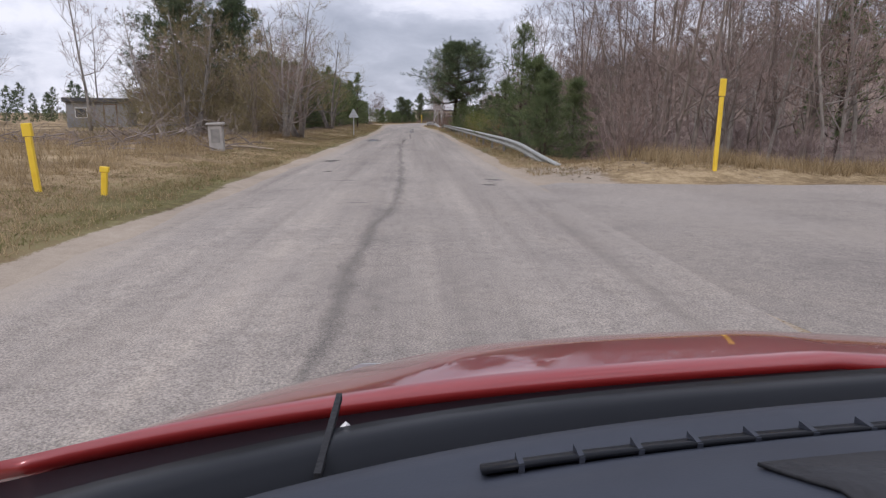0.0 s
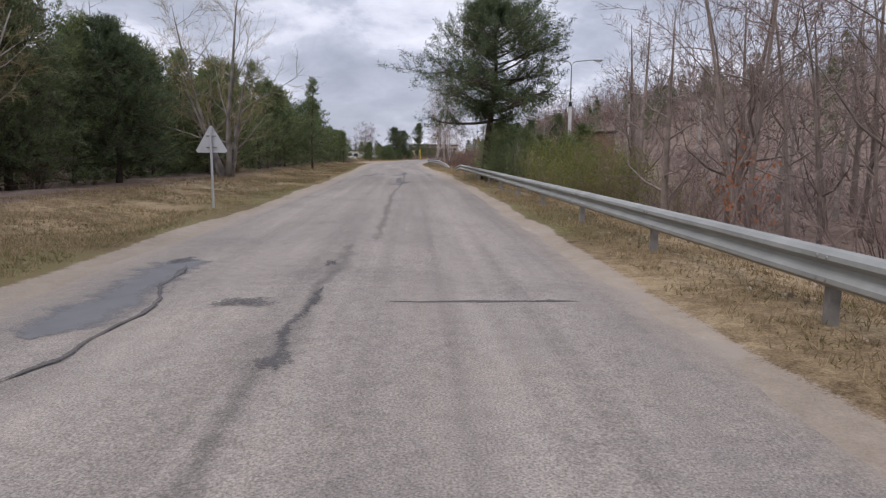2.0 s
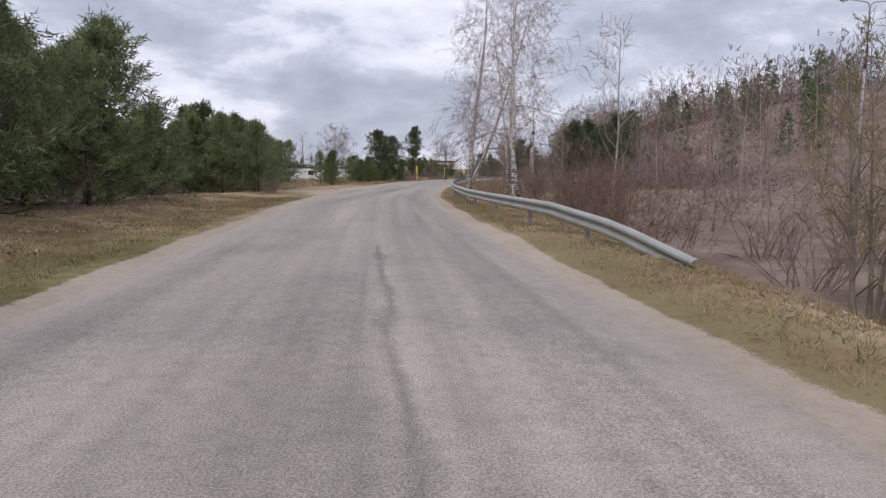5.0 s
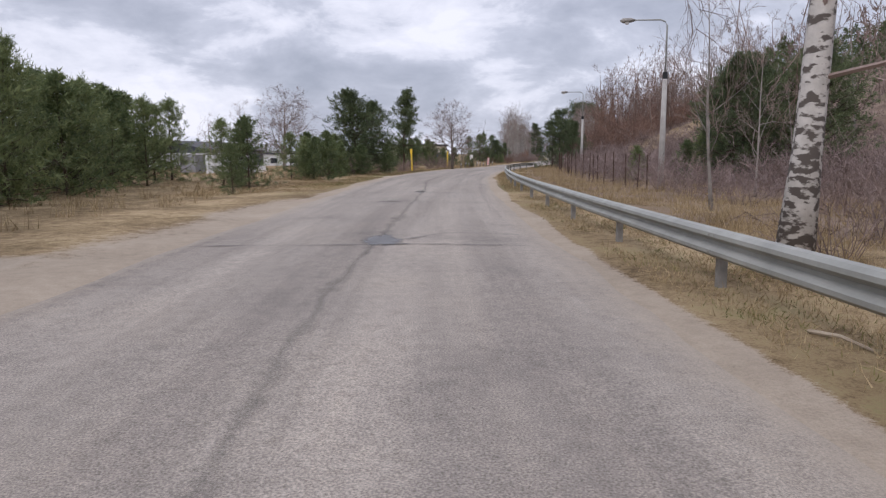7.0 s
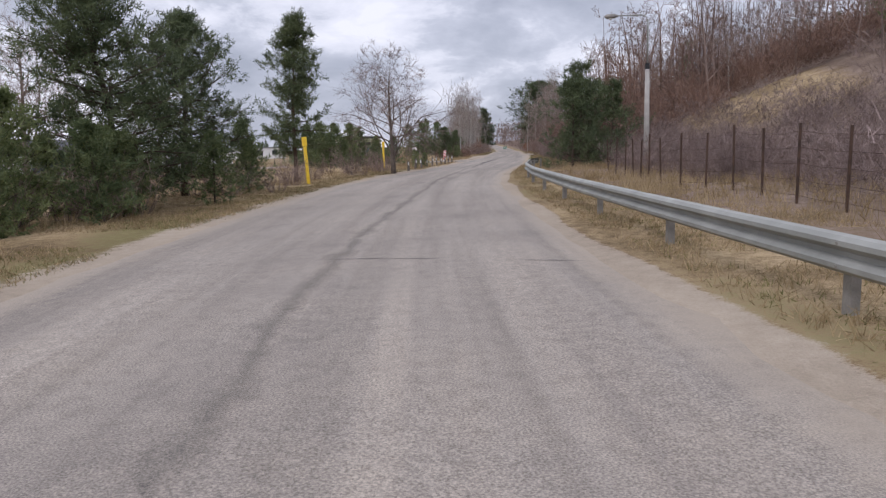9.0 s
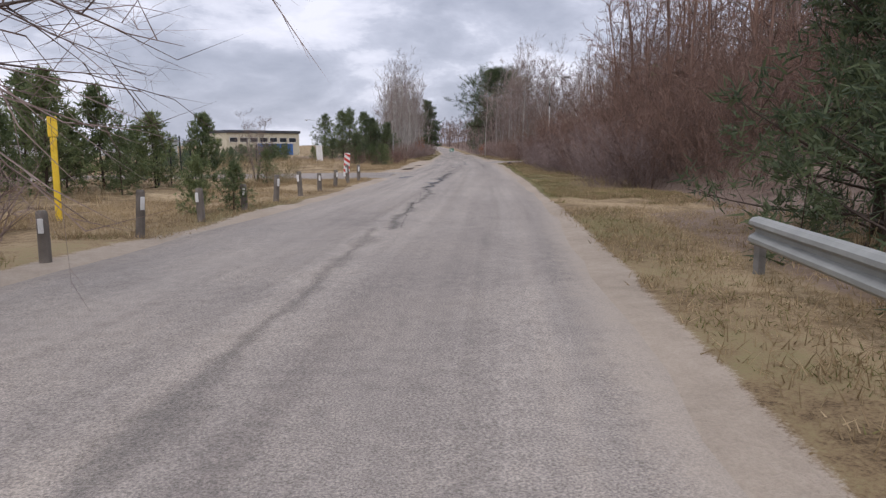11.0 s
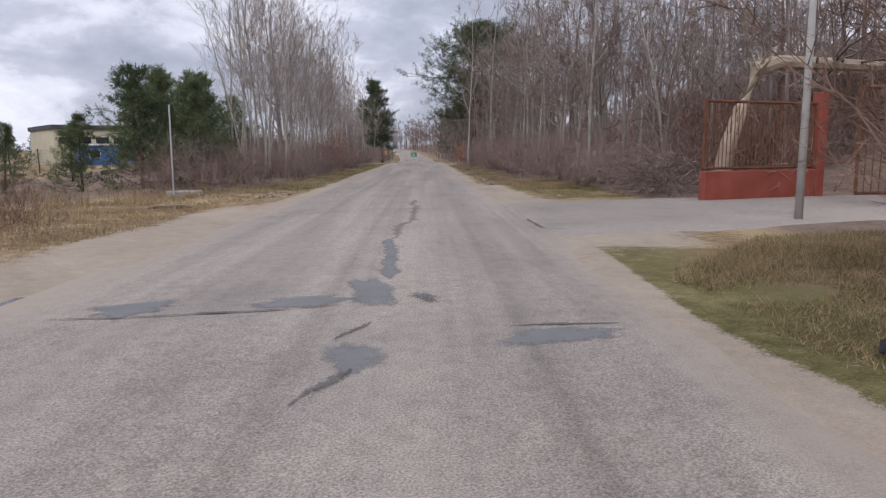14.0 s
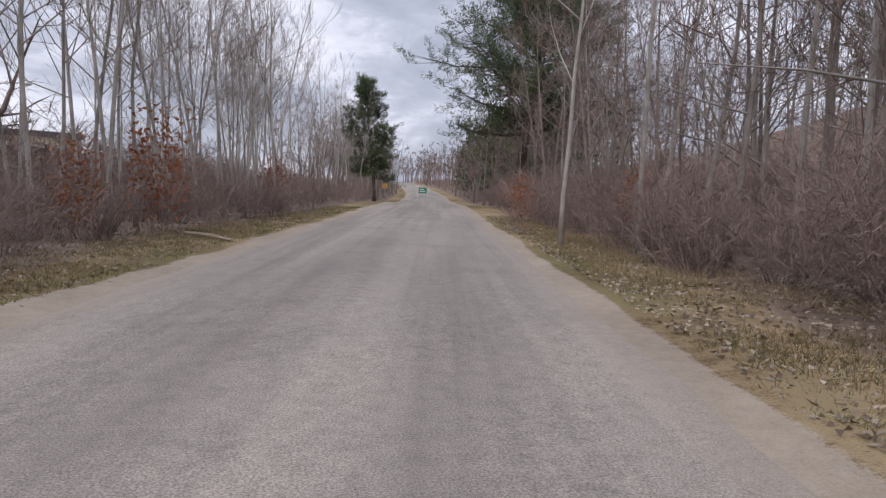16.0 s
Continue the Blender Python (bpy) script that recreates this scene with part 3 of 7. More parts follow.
def strip(name, y0, y1, dy, ds, zf, material, label, category):
    ys = np.arange(y0, y1 + dy / 2, dy)
    D, Y = np.meshgrid(np.asarray(ds, float), ys)
    X, Z = xc(Y) + D * wide(D, Y) / 3.25, zf(D, Y)
    nx, ny = len(ds), len(ys)
    me = bpy.data.meshes.new(name)
    me.from_pydata(np.stack([X, Y, Z], -1).reshape(-1, 3).tolist(), [], [(j * nx + i, j * nx + i + 1, (j + 1) * nx + i + 1, (j + 1) * nx + i) for j in range(ny - 1) for i in range(nx - 1)])
    uv = me.uv_layers.new(name="UVMap")
    idx = np.empty(len(me.loops), np.int32)
    me.loops.foreach_get("vertex_index", idx)
    uv.data.foreach_set("uv", np.stack([D.ravel()[idx], Y.ravel()[idx]], -1).astype(np.float32).ravel())
    # paved areas join without a sandy shoulder
    joins = np.maximum(sstep(-1.0, 2.5, Y) * (1 - sstep(13.0, 16.5, Y)), 0.8 * sstep(246.5, 249, Y) * (1 - sstep(254, 257, Y)))
    soft = 1 - np.where(D > 0, joins, 0.8 * sstep(218.5, 221, Y) * (1 - sstep(226.5, 229, Y)))
    me.attributes.new("soft_edge", "FLOAT", "POINT").data.foreach_set("value", soft.astype(np.float32).ravel())
    me.polygons.foreach_set("use_smooth", [True] * len(me.polygons))
    me.materials.append(material)
    return tagged(new(name, me), label, category, kind="structure")


ground()
road = strip("road", -60, 520, 1.0, np.linspace(-3.15, 3.15, 25), lambda D, Y: 0.035 * (1 - (D / 3.15) ** 2) - 0.015 + (vnoise(xc(Y) + D, Y, 1.6) - 0.5) * 0.012 + road_z(Y), M["asphalt"],
             "worn grey asphalt road with cracks, patches and sandy edges", "road")


def pave(name, x0, x1, y0, y1, material, label):
    """An irregular paved area beside the road, laid over the levelled ground."""
    b = Build()
    nx, ny = 24, 16
    pts = []
    for j in range(ny + 1):
        for i in range(nx + 1):
            u, w = i / nx, j / ny
            yj = y0 + (y1 - y0) * w
            xj = x0 + (x1 - x0) * u + float(xc(yj))
            edge = (vnoise(xj, yj, 1.1) - 0.5)
            yj += float(edge) * 0.9 * (1 if j in (0, ny) else 0)
            pts.append((xj, yj, 0.004 + float(vnoise(xj, yj, 2.0) - 0.5) * 0.012 - (0.03 if j in (0, ny) or i in (0, nx) else 0)))
    b.add(pts, [(j * (nx + 1) + i, j * (nx + 1) + i + 1, (j + 1) * (nx + 1) + i + 1, (j + 1) * (nx + 1) + i) for j in range(ny) for i in range(nx)])
    me = b.mesh(name, material, True)
    uv = me.uv_layers.new(name="UVMap")
    for k, lp in enumerate(me.loops):
        q = me.vertices[lp.vertex_index].co
        uv.data[k].uv = ((q.x - float(xc(q.y))) * 0.04, q.y)
    return tagged(new(name, me), label, "pavement", kind="structure")


pave("pavement_forecourt", 3.0, 24, 1.5, 15.6, M["asphalt"], "cracked pale asphalt forecourt opening off the road")
pave("pavement_side_road", -52, -2.9, 220, 227.4, M["asphalt"], "pale asphalt side road with a crumbling edge")
pave("pavement_gate_drive", 2.9, 19, 248, 255.5, M["asphalt"], "pale concrete drive leading to the red gate")

# ---- plants ----
def unit(v):
    return v / (np.linalg.norm(v) + 1e-9)


def blades(origins, dirs, length, width, r):
    """One slim triangle per origin, along dirs."""
    o, d = np.asarray(origins, float), np.asarray(dirs, float)
    d = d / (np.linalg.norm(d, axis=1, keepdims=True) + 1e-9)
    side = np.cross(d, r.normal(size=d.shape))
    side = side / (np.linalg.norm(side, axis=1, keepdims=True) + 1e-9)
    ln, wd = np.broadcast_to(length, len(o))[:, None], np.broadcast_to(width, len(o))[:, None]
    return np.stack([o - side * wd / 2, o + side * wd / 2, o + d * ln], 1)


def grow(b, twigs, start, way, length, radius, level, r, droop=0.0, fork=(7, 5, 4), twig=0.012, wander=0.22, upturn=0.15, spread=0.9, main=None):
    """A limb with its side limbs; the finest level goes into twigs as slim triangles."""
    segs = 5 if level == 0 else 3
    pts, rad = [np.array(start, float)], [radius]
    w = unit(np.array(way, float))
    for i in range(segs):
        w = unit(w + r.normal(size=3) * wander * (0.5 if level == 0 else 1) + np.array((0, 0, upturn - droop * (i + 1) / segs)))
        pts.append(pts[-1] + w * length / segs)
        rad.append(radius * (1 - (i + 1) / segs * 0.82))
    (main if main is not None else b).tube(pts, rad, 6 if level == 0 else (4 if level == 1 else 3), cap=level == 0)
    if level + 1 >= len(fork):
        k = fork[level]
        for _ in range(k):
            u = r.uniform(0.2, 1.0) * segs
            i = min(int(u), segs - 1)
            p = pts[i] + (pts[i + 1] - pts[i]) * (u - i)
            d = unit(unit(pts[i + 1] - pts[i]) + r.normal(size=3) * spread * 0.7 + np.array((0, 0, 0.15 - droop)))
            ln = length * r.uniform(0.4, 0.8)
            q = p + d * ln * 0.55
            d2 = unit(d + r.normal(size=3) * 0.35 + np.array((0, 0, -droop * 1.5)))
            s = np.cross(d, r.normal(size=3))
            s = unit(s) * twig / 2
            twigs.append((p - s, p + s, q + s * 0.7))
            twigs.append((p - s, q + s * 0.7, q - s * 0.7))
            twigs.append((q - s * 0.7, q + s * 0.7, q + d2 * ln * 0.6))
            for _ in range(2):
                d3 = unit(d + r.normal(size=3) * 0.7 + np.array((0, 0, -droop)))
                o = p + d * ln * r.uniform(0.2, 0.55)
                twigs.append((o - s * 0.6, o + s * 0.6, o + d3 * ln * 0.45))
        return
    k = fork[level]
    for j in range(k):
        u = (0.25 + 0.72 * (j + r.uniform(0, 1)) / k) * segs if level == 0 else r.uniform(0.25, 1.0) * segs
        i = min(int(u), segs - 1)
        p = pts[i] + (pts[i + 1] - pts[i]) * (u - i)
        t = unit(pts[i + 1] - pts[i])
        a = r.uniform(0, 2 * math.pi)
        perp = unit(np.cross(t, (math.cos(a), math.sin(a), 0.3)))
        d = unit(t * 0.75 + perp * spread)
        fr = u / segs
        grow(b, twigs, p, d, length * r.uniform(0.38, 0.6) * (1.15 - 0.55 * fr), max(radius * (1 - fr * 0.75) * 0.55, twig * 0.6), level + 1, r, droop, fork, twig, wander, upturn, spread)


def bare_tree_meshes(seed, height, radius, fork=(11, 6, 4), bark="bark_grey", twig_mat="twig_brown", droop=0.0, stems=1, twig=0.014, clear=0.25, lean=0.05, spread=0.9, upturn=0.15, limb=1.0, limb_r=0.5):
    r = np.random.default_rng(seed)
    tb, lb, tw = Build(), Build(), []
    for s in range(stems):
        a = r.uniform(0, 6.28)
        base = np.array((math.cos(a), math.sin(a), 0)) * (0.0 if stems == 1 else r.uniform(0.05, 0.35))
        way = unit(np.array((math.cos(a) * lean * (1 if stems == 1 else 4), math.sin(a) * lean * (1 if stems == 1 else 4), 1)))
        h = height * (1 if s == 0 else r.uniform(0.6, 0.95))
        segs, pts, rad = 8, [base - way * 0.25], [radius * 1.35]
        w = way
        for i in range(segs):
            w = unit(w + r.normal(size=3) * 0.04 + np.array((0, 0, 0.06)))
            pts.append(pts[-1] + w * h / segs)
            rad.append(radius * (1 - (i + 1) / segs * 0.9))
        tb.tube(pts, rad, 7)
        k = fork[0]
        for j in range(k):
            fr = clear + (0.97 - clear) * (j + r.uniform(0, 1)) / k
            i = min(int(fr * segs), segs - 1)
            p = pts[i] + (pts[i + 1] - pts[i]) * (fr * segs - i)
            an = j * 2.4 + r.uniform(-0.5, 0.5)
            d = unit(np.array((math.cos(an), math.sin(an), r.uniform(0.35, 0.95))))
            grow(lb, tw, p, d, h * limb * r.uniform(0.24, 0.36) * (1.2 - 0.75 * fr), max(radius * (1 - fr) * limb_r, 0.012), 1, r, droop, fork, twig, 0.22, upturn, spread, tb if limb_r > 0.4 else None)
    lb.tris(np.array(tw))
    return tb.mesh("trunk", M[bark], True), lb.mesh("crown", M[twig_mat])


def pine_meshes(seed, height, radius, first=0.35, limb=2.6, limbs=26, tufts=9, blade=(0.30, 0.045), per=20, needle="needle", shape="round", gaps=0.0, bark="bark_pine", tuft_r=0.16, low_rise=-0.15, tuft_from=0.25, rise=0.8):
    """A pine: tapering trunk, whorled limbs, each with tufts of needles; shape 'round' for old crowns, 'cone' for young ones."""
    r = np.random.default_rng(seed)
    tb, nb = Build(), []
    segs, pts, rad = 9, [np.array((0, 0, -0.25))], [radius * 1.25]
    w = np.array((0, 0, 1.0))
    for i in range(segs):
        w = unit(w + r.normal(size=3) * (0.06 if shape == "round" else 0.02) + np.array((0, 0, 0.08)))
        pts.append(pts[-1] + w * height / segs)
        rad.append(radius * (1 - (i + 1) / segs * 0.88))
    tb.tube(pts, rad, 8)
    lb = Build()
    for j in range(limbs):
        fr = first + (0.99 - first) * ((j + r.uniform(0, 0.8)) / limbs)
        q = (fr - first) / (1 - first)
        if shape == "round":
            ln = limb * (0.35 + 1.1 * math.sin(min(1.0, q * 0.9 + 0.18) * math.pi) ** 0.7) * r.uniform(0.65, 1.1)
            up = low_rise + q * rise
        else:
            ln = limb * ((1 - q) ** 0.75 + 0.08) * r.uniform(0.75, 1.1)
            up = 0.15 + q * 0.7
        if r.uniform() < gaps:
            ln *= 0.45
        i = min(int(fr * segs), segs - 1)
        p = pts[i] + (pts[i + 1] - pts[i]) * (fr * segs - i)
        an = j * 2.399 + r.uniform(-0.4, 0.4)
        d = unit(np.array((math.cos(an), math.sin(an), up)))
        lp, lr = [p], [max(0.012, radius * 0.32 * (1 - q * 0.7))]
        ww = d
        for s in range(4):
            ww = unit(ww + r.normal(size=3) * 0.16 + np.array((0, 0, 0.08)))
            lp.append(lp[-1] + ww * ln / 4)
            lr.append(lr[0] * (1 - (s + 1) / 4 * 0.8))
        lb.tube(lp, lr, 4, cap=False)
        for s in range(tufts):
            u = 4 * (tuft_from + (1 - tuft_from) * (s + r.uniform(0, 1)) / tufts)
            i2 = min(int(u), 3)
            o = lp[i2] + (lp[i2 + 1] - lp[i2]) * (u - i2)
            side = r.normal(size=3) * np.array((1, 1, 0.6))
            o2 = o + unit(side) * ln * r.uniform(0.02, 0.30) * (1.15 - 0.2 * u / 4)
            grow_dir = unit(unit(o2 - o) + 0.6 * ww + np.array((0, 0, 0.45)))
            lb.tube([o, o2], [lr[0] * 0.25, lr[0] * 0.12], 3, cap=False)
            k = per
            along = r.uniform(0, 1, k)[:, None]
            org = o2 - grow_dir * 0.05 + grow_dir * along * tuft_r * 2.2 + r.normal(size=(k, 3)) * tuft_r * 0.30
            dd = grow_dir[None] * 0.8 + r.normal(size=(k, 3)) * 0.75
            nb.append(blades(org, dd, blade[0] * r.uniform(0.7, 1.15, k), blade[1], r))
    # leader shoot
    k = per * 2
    top = pts[-1]
    nb.append(blades(top - np.array((0, 0, 1)) * r.uniform(0, height * 0.06, k)[:, None], r.normal(size=(k, 3)) * 0.6 + np.array((0, 0, 0.9)), blade[0], blade[1], r))
    return tb.mesh("trunk", M[bark], True), lb.mesh("limbs", M[bark]), tri_mesh("crown", np.concatenate(nb), M[needle])


def shrub_meshes(seed, height, stems=26, twig_mat="twig_brown", wide=1.0, side=6, twig=0.013, stout=1.0, reach=1.0):
    """A many-stemmed leafless shrub."""
    r = np.random.default_rng(seed)
    sb, tw = Build(), []
    for s in range(stems):
        a, rr = r.uniform(0, 6.28), math.sqrt(r.uniform(0, 1)) * wide * 0.35
        p = np.array((math.cos(a) * rr, math.sin(a) * rr, -0.08))
        w = unit(np.array((math.cos(a) * r.uniform(0, 0.9), math.sin(a) * r.uniform(0, 0.9), 1.0)))
        h = height * r.uniform(0.55, 1.05)
        pts = [p]
        segs = 4 if stout == 1.0 else 7
        for i in range(segs):
            w = unit(w + r.normal(size=3) * (0.16 if segs == 4 else 0.27) * np.array((1, 1, 0.5)) + np.array((0, 0, 0.0 if segs == 4 else 0.10)))
            pts.append(pts[-1] + w * h / segs)
        sb.tube(pts, np.linspace(0.016 * stout, 0.003, segs + 1), 3, cap=False)
        for j in range(side):
            u = r.uniform(0.2, 0.99) * segs
            i = int(u)
            o = pts[i] + (pts[i + 1] - pts[i]) * (u - i)
            d = unit(unit(pts[i + 1] - pts[i]) + r.normal(size=3) * 0.6)
            ln = h * r.uniform(0.14, 0.34) * reach
            sd = unit(np.cross(d, r.normal(size=3))) * twig / 2
            tw.append((o - sd, o + sd, o + d * ln))
            for _ in range(3):
                d2 = unit(d + r.normal(size=3) * 0.6)
                o2 = o + d * ln * r.uniform(0.15, 0.7)
                tw.append((o2 - sd * 0.7, o2 + sd * 0.7, o2 + d2 * ln * 0.55))
    return sb.mesh("brush", M[twig_mat]), tri_mesh("crown", np.array(tw), M[twig_mat])


def proto(name, meshes, names, label, category, group=""):
    """A thing built once at its first place; later ones are copies."""
    return [name, meshes, names, label, category, group]


def plant(p, x, y, scale=1.0, turn=None, z=None, tilt=0.0, label=None):
    name, meshes, names, lab, cat, group = p
    e = thing(name, label or lab, cat, group=group)
    r = (math.sin(x * 12.9898 + y * 78.233) * 43758.5453) % 1.0
    m = pose(x, y, gz(x, y) if z is None else z, tilt, 0, r * 360 if turn is None else turn)
    e.matrix_basis = m @ Matrix.Diagonal((scale, scale, scale * (0.94 + 0.12 * ((r * 7.3) % 1)), 1))
    for me, nm in zip(meshes, names):
        part(nm, me, None, e)
    return e


BT = ("trunk", "crown")
PT = ("trunk", "branchwork", "crown")
bare = [proto("bare_tree", bare_tree_meshes(20 + i, 9.5, 0.085, (13, 6, 5), "bark_grey", "twig_brown", twig=0.016, clear=0.22, upturn=0.2), BT, "slender leafless deciduous tree with grey-brown bark and fine twigs", "tree", "leafless trees along the road") for i in range(5)]
bare_brown = [proto("bare_tree", bare_tree_meshes(30 + i, 9.5, 0.075, (15, 7, 6), "bark_brown", "twig_brown", twig=0.012, clear=0.15, upturn=0.2), BT, "slender leafless tree with dark brown bark and dense twigs", "tree", "leafless trees along the road") for i in range(4)]
bare_big = [proto("bare_tree", bare_tree_meshes(40 + i, 11, 0.20, (14, 8, 5), "bark_brown", "twig_brown", twig=0.016, clear=0.16, spread=1.0), BT, "large leafless broadleaf tree with dark bark and spreading crown", "tree") for i in range(3)]
bare_grey = [proto("bare_tree", bare_tree_meshes(60 + i, 11, 0.062, (13, 5, 4), "bark_pale", "twig_pale", twig=0.011, clear=0.30, upturn=0.35, spread=0.6, lean=0.02), BT, "tall thin leafless tree with pale grey stem", "tree", "pale young trees in the grove") for i in range(5)]
bare_multi = [proto("bare_tree", bare_tree_meshes(80 + i, 6.5, 0.06, (11, 7, 6), "bark_brown", "twig_olive" if i != 1 else "twig_brown", stems=5, twig=0.012, clear=0.12), BT, "many-stemmed leafless tree beside the verge", "tree") for i in range(3)]
pine_lone = proto("pine_tree", pine_meshes(131, 8.6, 0.25, 0.37, 2.95, 58, 32, (0.19, 0.027), 48, "needle", "round", 0.22, tuft_r=0.25, low_rise=-0.04, tuft_from=0.38, rise=0.5), PT, "broad old pine leaning over the crash barrier", "tree")
birch = [proto("birch_tree", bare_tree_meshes(100 + i, 13, (0.185, 0.10, 0.14)[i], (26, 7, 8), "bark_birch", "twig_brown", droop=0.42, twig=0.011, clear=0.16, upturn=0.04, lean=0.04, limb_r=0.2), BT, "birch with peeling white bark and drooping bare twigs", "tree", "birches behind the barrier") for i in range(3)]
pine_old = [proto("pine_tree", pine_meshes(120 + i, 10.0, 0.19, 0.12, 2.5, 84, 20, (0.25, 0.044), 26, "needle", "round", 0.06, tuft_r=0.23), PT, "mature pine with dark green uneven crown", "tree") for i in range(3)]
pine_deep = [proto("pine_tree", pine_meshes(126 + i, 10.0, 0.17, 0.25, 2.9, 34, 12, (0.36, 0.085), 12, "needle", "round", 0.15, tuft_r=0.24), PT, "pine rising among the leafless trees", "tree") for i in range(2)]
pine_young = [proto("pine_tree", pine_meshes(140 + i, 5.2, 0.075, 0.03, 2.5, 44, 12, (0.21, 0.034), 17, "needle_young", "cone", 0.12, tuft_r=0.16), PT, "young bushy pine, green down to the ground", "tree", "young pines along the verge") for i in range(4)]
pine_near = [proto("pine_tree", pine_meshes(145 + i, 5.2, 0.075, 0.03, 2.2, 46, 14, (0.15, 0.017), 46, "needle_young", "cone", 0.15, tuft_r=0.17), PT, "young pine with fine yellow-green needles behind the barrier", "tree") for i in range(2)]
pine_dark = [proto("pine_tree", pine_meshes(170 + i, 5.2, 0.09, 0.04, 2.7, 42, 14, (0.21, 0.032), 18, "needle", "cone", 0.3, tuft_r=0.15, tuft_from=0.4), PT, "dark bushy pine with upright shoots", "tree") for i in range(2)]
pine_bush = [proto("pine_tree", pine_meshes(150 + i, 5.2, 0.075, 0.03, 2.3, 44, 10, (0.30, 0.075), 10, "needle_young", "cone", 0.15, tuft_r=0.17), PT, "young bushy pine standing in dry grass", "tree", "young pines in the meadow") for i in range(3)]
bare_tall = [proto("bare_tree", bare_tree_meshes(70 + i, 14, 0.078, (14, 5, 4), "bark_pale", "twig_pale", twig=0.016, clear=0.34, upturn=0.30, spread=0.7, lean=0.03), BT, "tall leafless tree with straight pale grey trunk", "tree", "tall trees at the wood's edge") for i in range(4)]
bare_round = proto("bare_tree", bare_tree_meshes(91, 7.6, 0.17, (26, 10, 8), "bark_brown", "twig_brown", twig=0.017, clear=0.14, spread=1.1, upturn=0.05, limb=1.9), BT, "round-headed leafless tree beside the road", "tree")
bare_wide = [proto("bare_tree", bare_tree_meshes(95 + i, 7.8, 0.125, (12, 8, 6), "bark_grey", "twig_olive" if i == 0 else "twig_brown", stems=4, twig=0.012, clear=0.12, limb=1.35, lean=0.10, upturn=0.10), BT, "spreading many-stemmed leafless tree with olive-grey twigs", "tree") for i in range(2)]
pine_tall = proto("pine_tree", pine_meshes(124, 10.0, 0.15, 0.22, 1.55, 44, 20, (0.25, 0.042), 30, "needle", "round", 0.12, tuft_r=0.22), PT, "slender pine with a narrow dark crown", "tree")
pine_slim = [proto("pine_tree", pine_meshes(160 + i, 7.5, 0.09, 0.16, 2.3, 34, 9, (0.24, 0.035), 18, "needle_young", "cone", 0.30), PT, "slim young pine with open whorled branches", "tree") for i in range(2)]
shrub_brown = [proto("bush", shrub_meshes(180 + i, 2.2, 28, "twig_brown", 1.5, 8, 0.018), ("brush", "crown"), "leafless brown shrub of many thin stems", "bush") for i in range(3)]
shrub_red = [proto("bush", shrub_meshes(190 + i, 3.4, 38, "twig_red", 2.2, 34, 0.0085, 0.30, 0.55), ("brush", "crown"), "dense reddish-brown leafless thicket bush", "bush", "thicket at the foot of the hill") for i in range(3)]
shrub_dusk = [proto("bush", shrub_meshes(195 + i, 2.7, 44, "twig_dusk", 2.4, 26, 0.009, 0.34, 0.6), ("brush", "crown"), "dusky grey-brown leafless thicket bush", "bush", "thicket at the foot of the hill") for i in range(2)]
shrub_olive = [proto("bush", shrub_meshes(200 + i, 2.6, 36, "twig_olive", 1.9, 16, 0.009, 0.6), ("brush", "crown"), "yellowish green shrub just coming into leaf", "bush") for i in range(2)]

# ---- trees and bushes, place by place ----
R = np.random.default_rng(5)


def scatter(protos, n, dr, yr, smin, smax, gap=1.2, bias=1.0, skip=None):
    """Plants n things between the distances dr from the middle of the road and the stations yr."""
    put, tries = [], 0
    while len(put) < n and tries < n * 30:
        tries += 1
        y = R.uniform(*yr)
        d = dr[0] + (dr[1] - dr[0]) * R.uniform() ** bias
        x = float(xc(y)) + d
        if any((x - a) ** 2 + (y - b) ** 2 < gap * gap for a, b in put) or (skip and skip(d, y)):
            continue
        put.append((x, y))
        plant(protos[int(R.integers(len(protos)))], x, y, R.uniform(smin, smax), tilt=5.0 * math.sin(x * 7.1 + y * 3.3))


# right of the road, first wood
scatter(bare_brown, 36, (8.6, 15), (20, 58), 0.75, 1.2, 1.2, 1.2)
scatter(bare_big, 5, (10, 18), (22, 58), 0.8, 1.1, 4)
scatter(bare_brown, 6, (12, 24), (17, 36), 0.9, 1.3, 1.6)
scatter(shrub_brown, 22, (6.2, 14), (19, 66), 0.7, 1.3, 0.9)
plant(pine_slim[0], 4.9, 32.6, 0.76)
plant(pine_near[0], 5.1, 27.2, 0.66)
plant(pine_near[1], 5.6, 30.8, 0.92)
plant(pine_near[0], 7.6, 33.4, 0.8)
plant(pine_young[2], 4.9, 38.4, 0.72)
plant(pine_young[2], 5.6, 39.8, 0.40)
plant(pine_slim[1], 17.5, 28.0, 1.2)
# lone big pine and its undergrowth
plant(pine_lone, 3.85, 70.2, 0.97, 190)
for x, y, s in ((8.4, 60.5, 0.72), (10.4, 57.0, 0.78), (9.6, 64.5, 0.7), (12.6, 61.0, 0.8), (7.4, 54.5, 0.6)):
    plant(bare_big[int(y) % 3], x, y, s)
plant(pine_young[0], 4.3, 69.2, 0.62)
for x, y, s in ((4.9, 64.4, 0.50), (4.7, 66.3, 0.52), (4.5, 68.2, 0.50), (6.4, 69.5, 0.55), (7.2, 65.5, 0.6), (7.6, 68.0, 0.66), (4.9, 70.6, 0.64), (4.5, 73.2, 0.5), (4.6, 74.8, 0.38), (4.9, 78.2, 0.36), (6.8, 74.0, 0.65), (9.5, 73.0, 0.8), (7.0, 71.0, 0.6)):
    plant(pine_young[int(y) % 4], x, y, s)
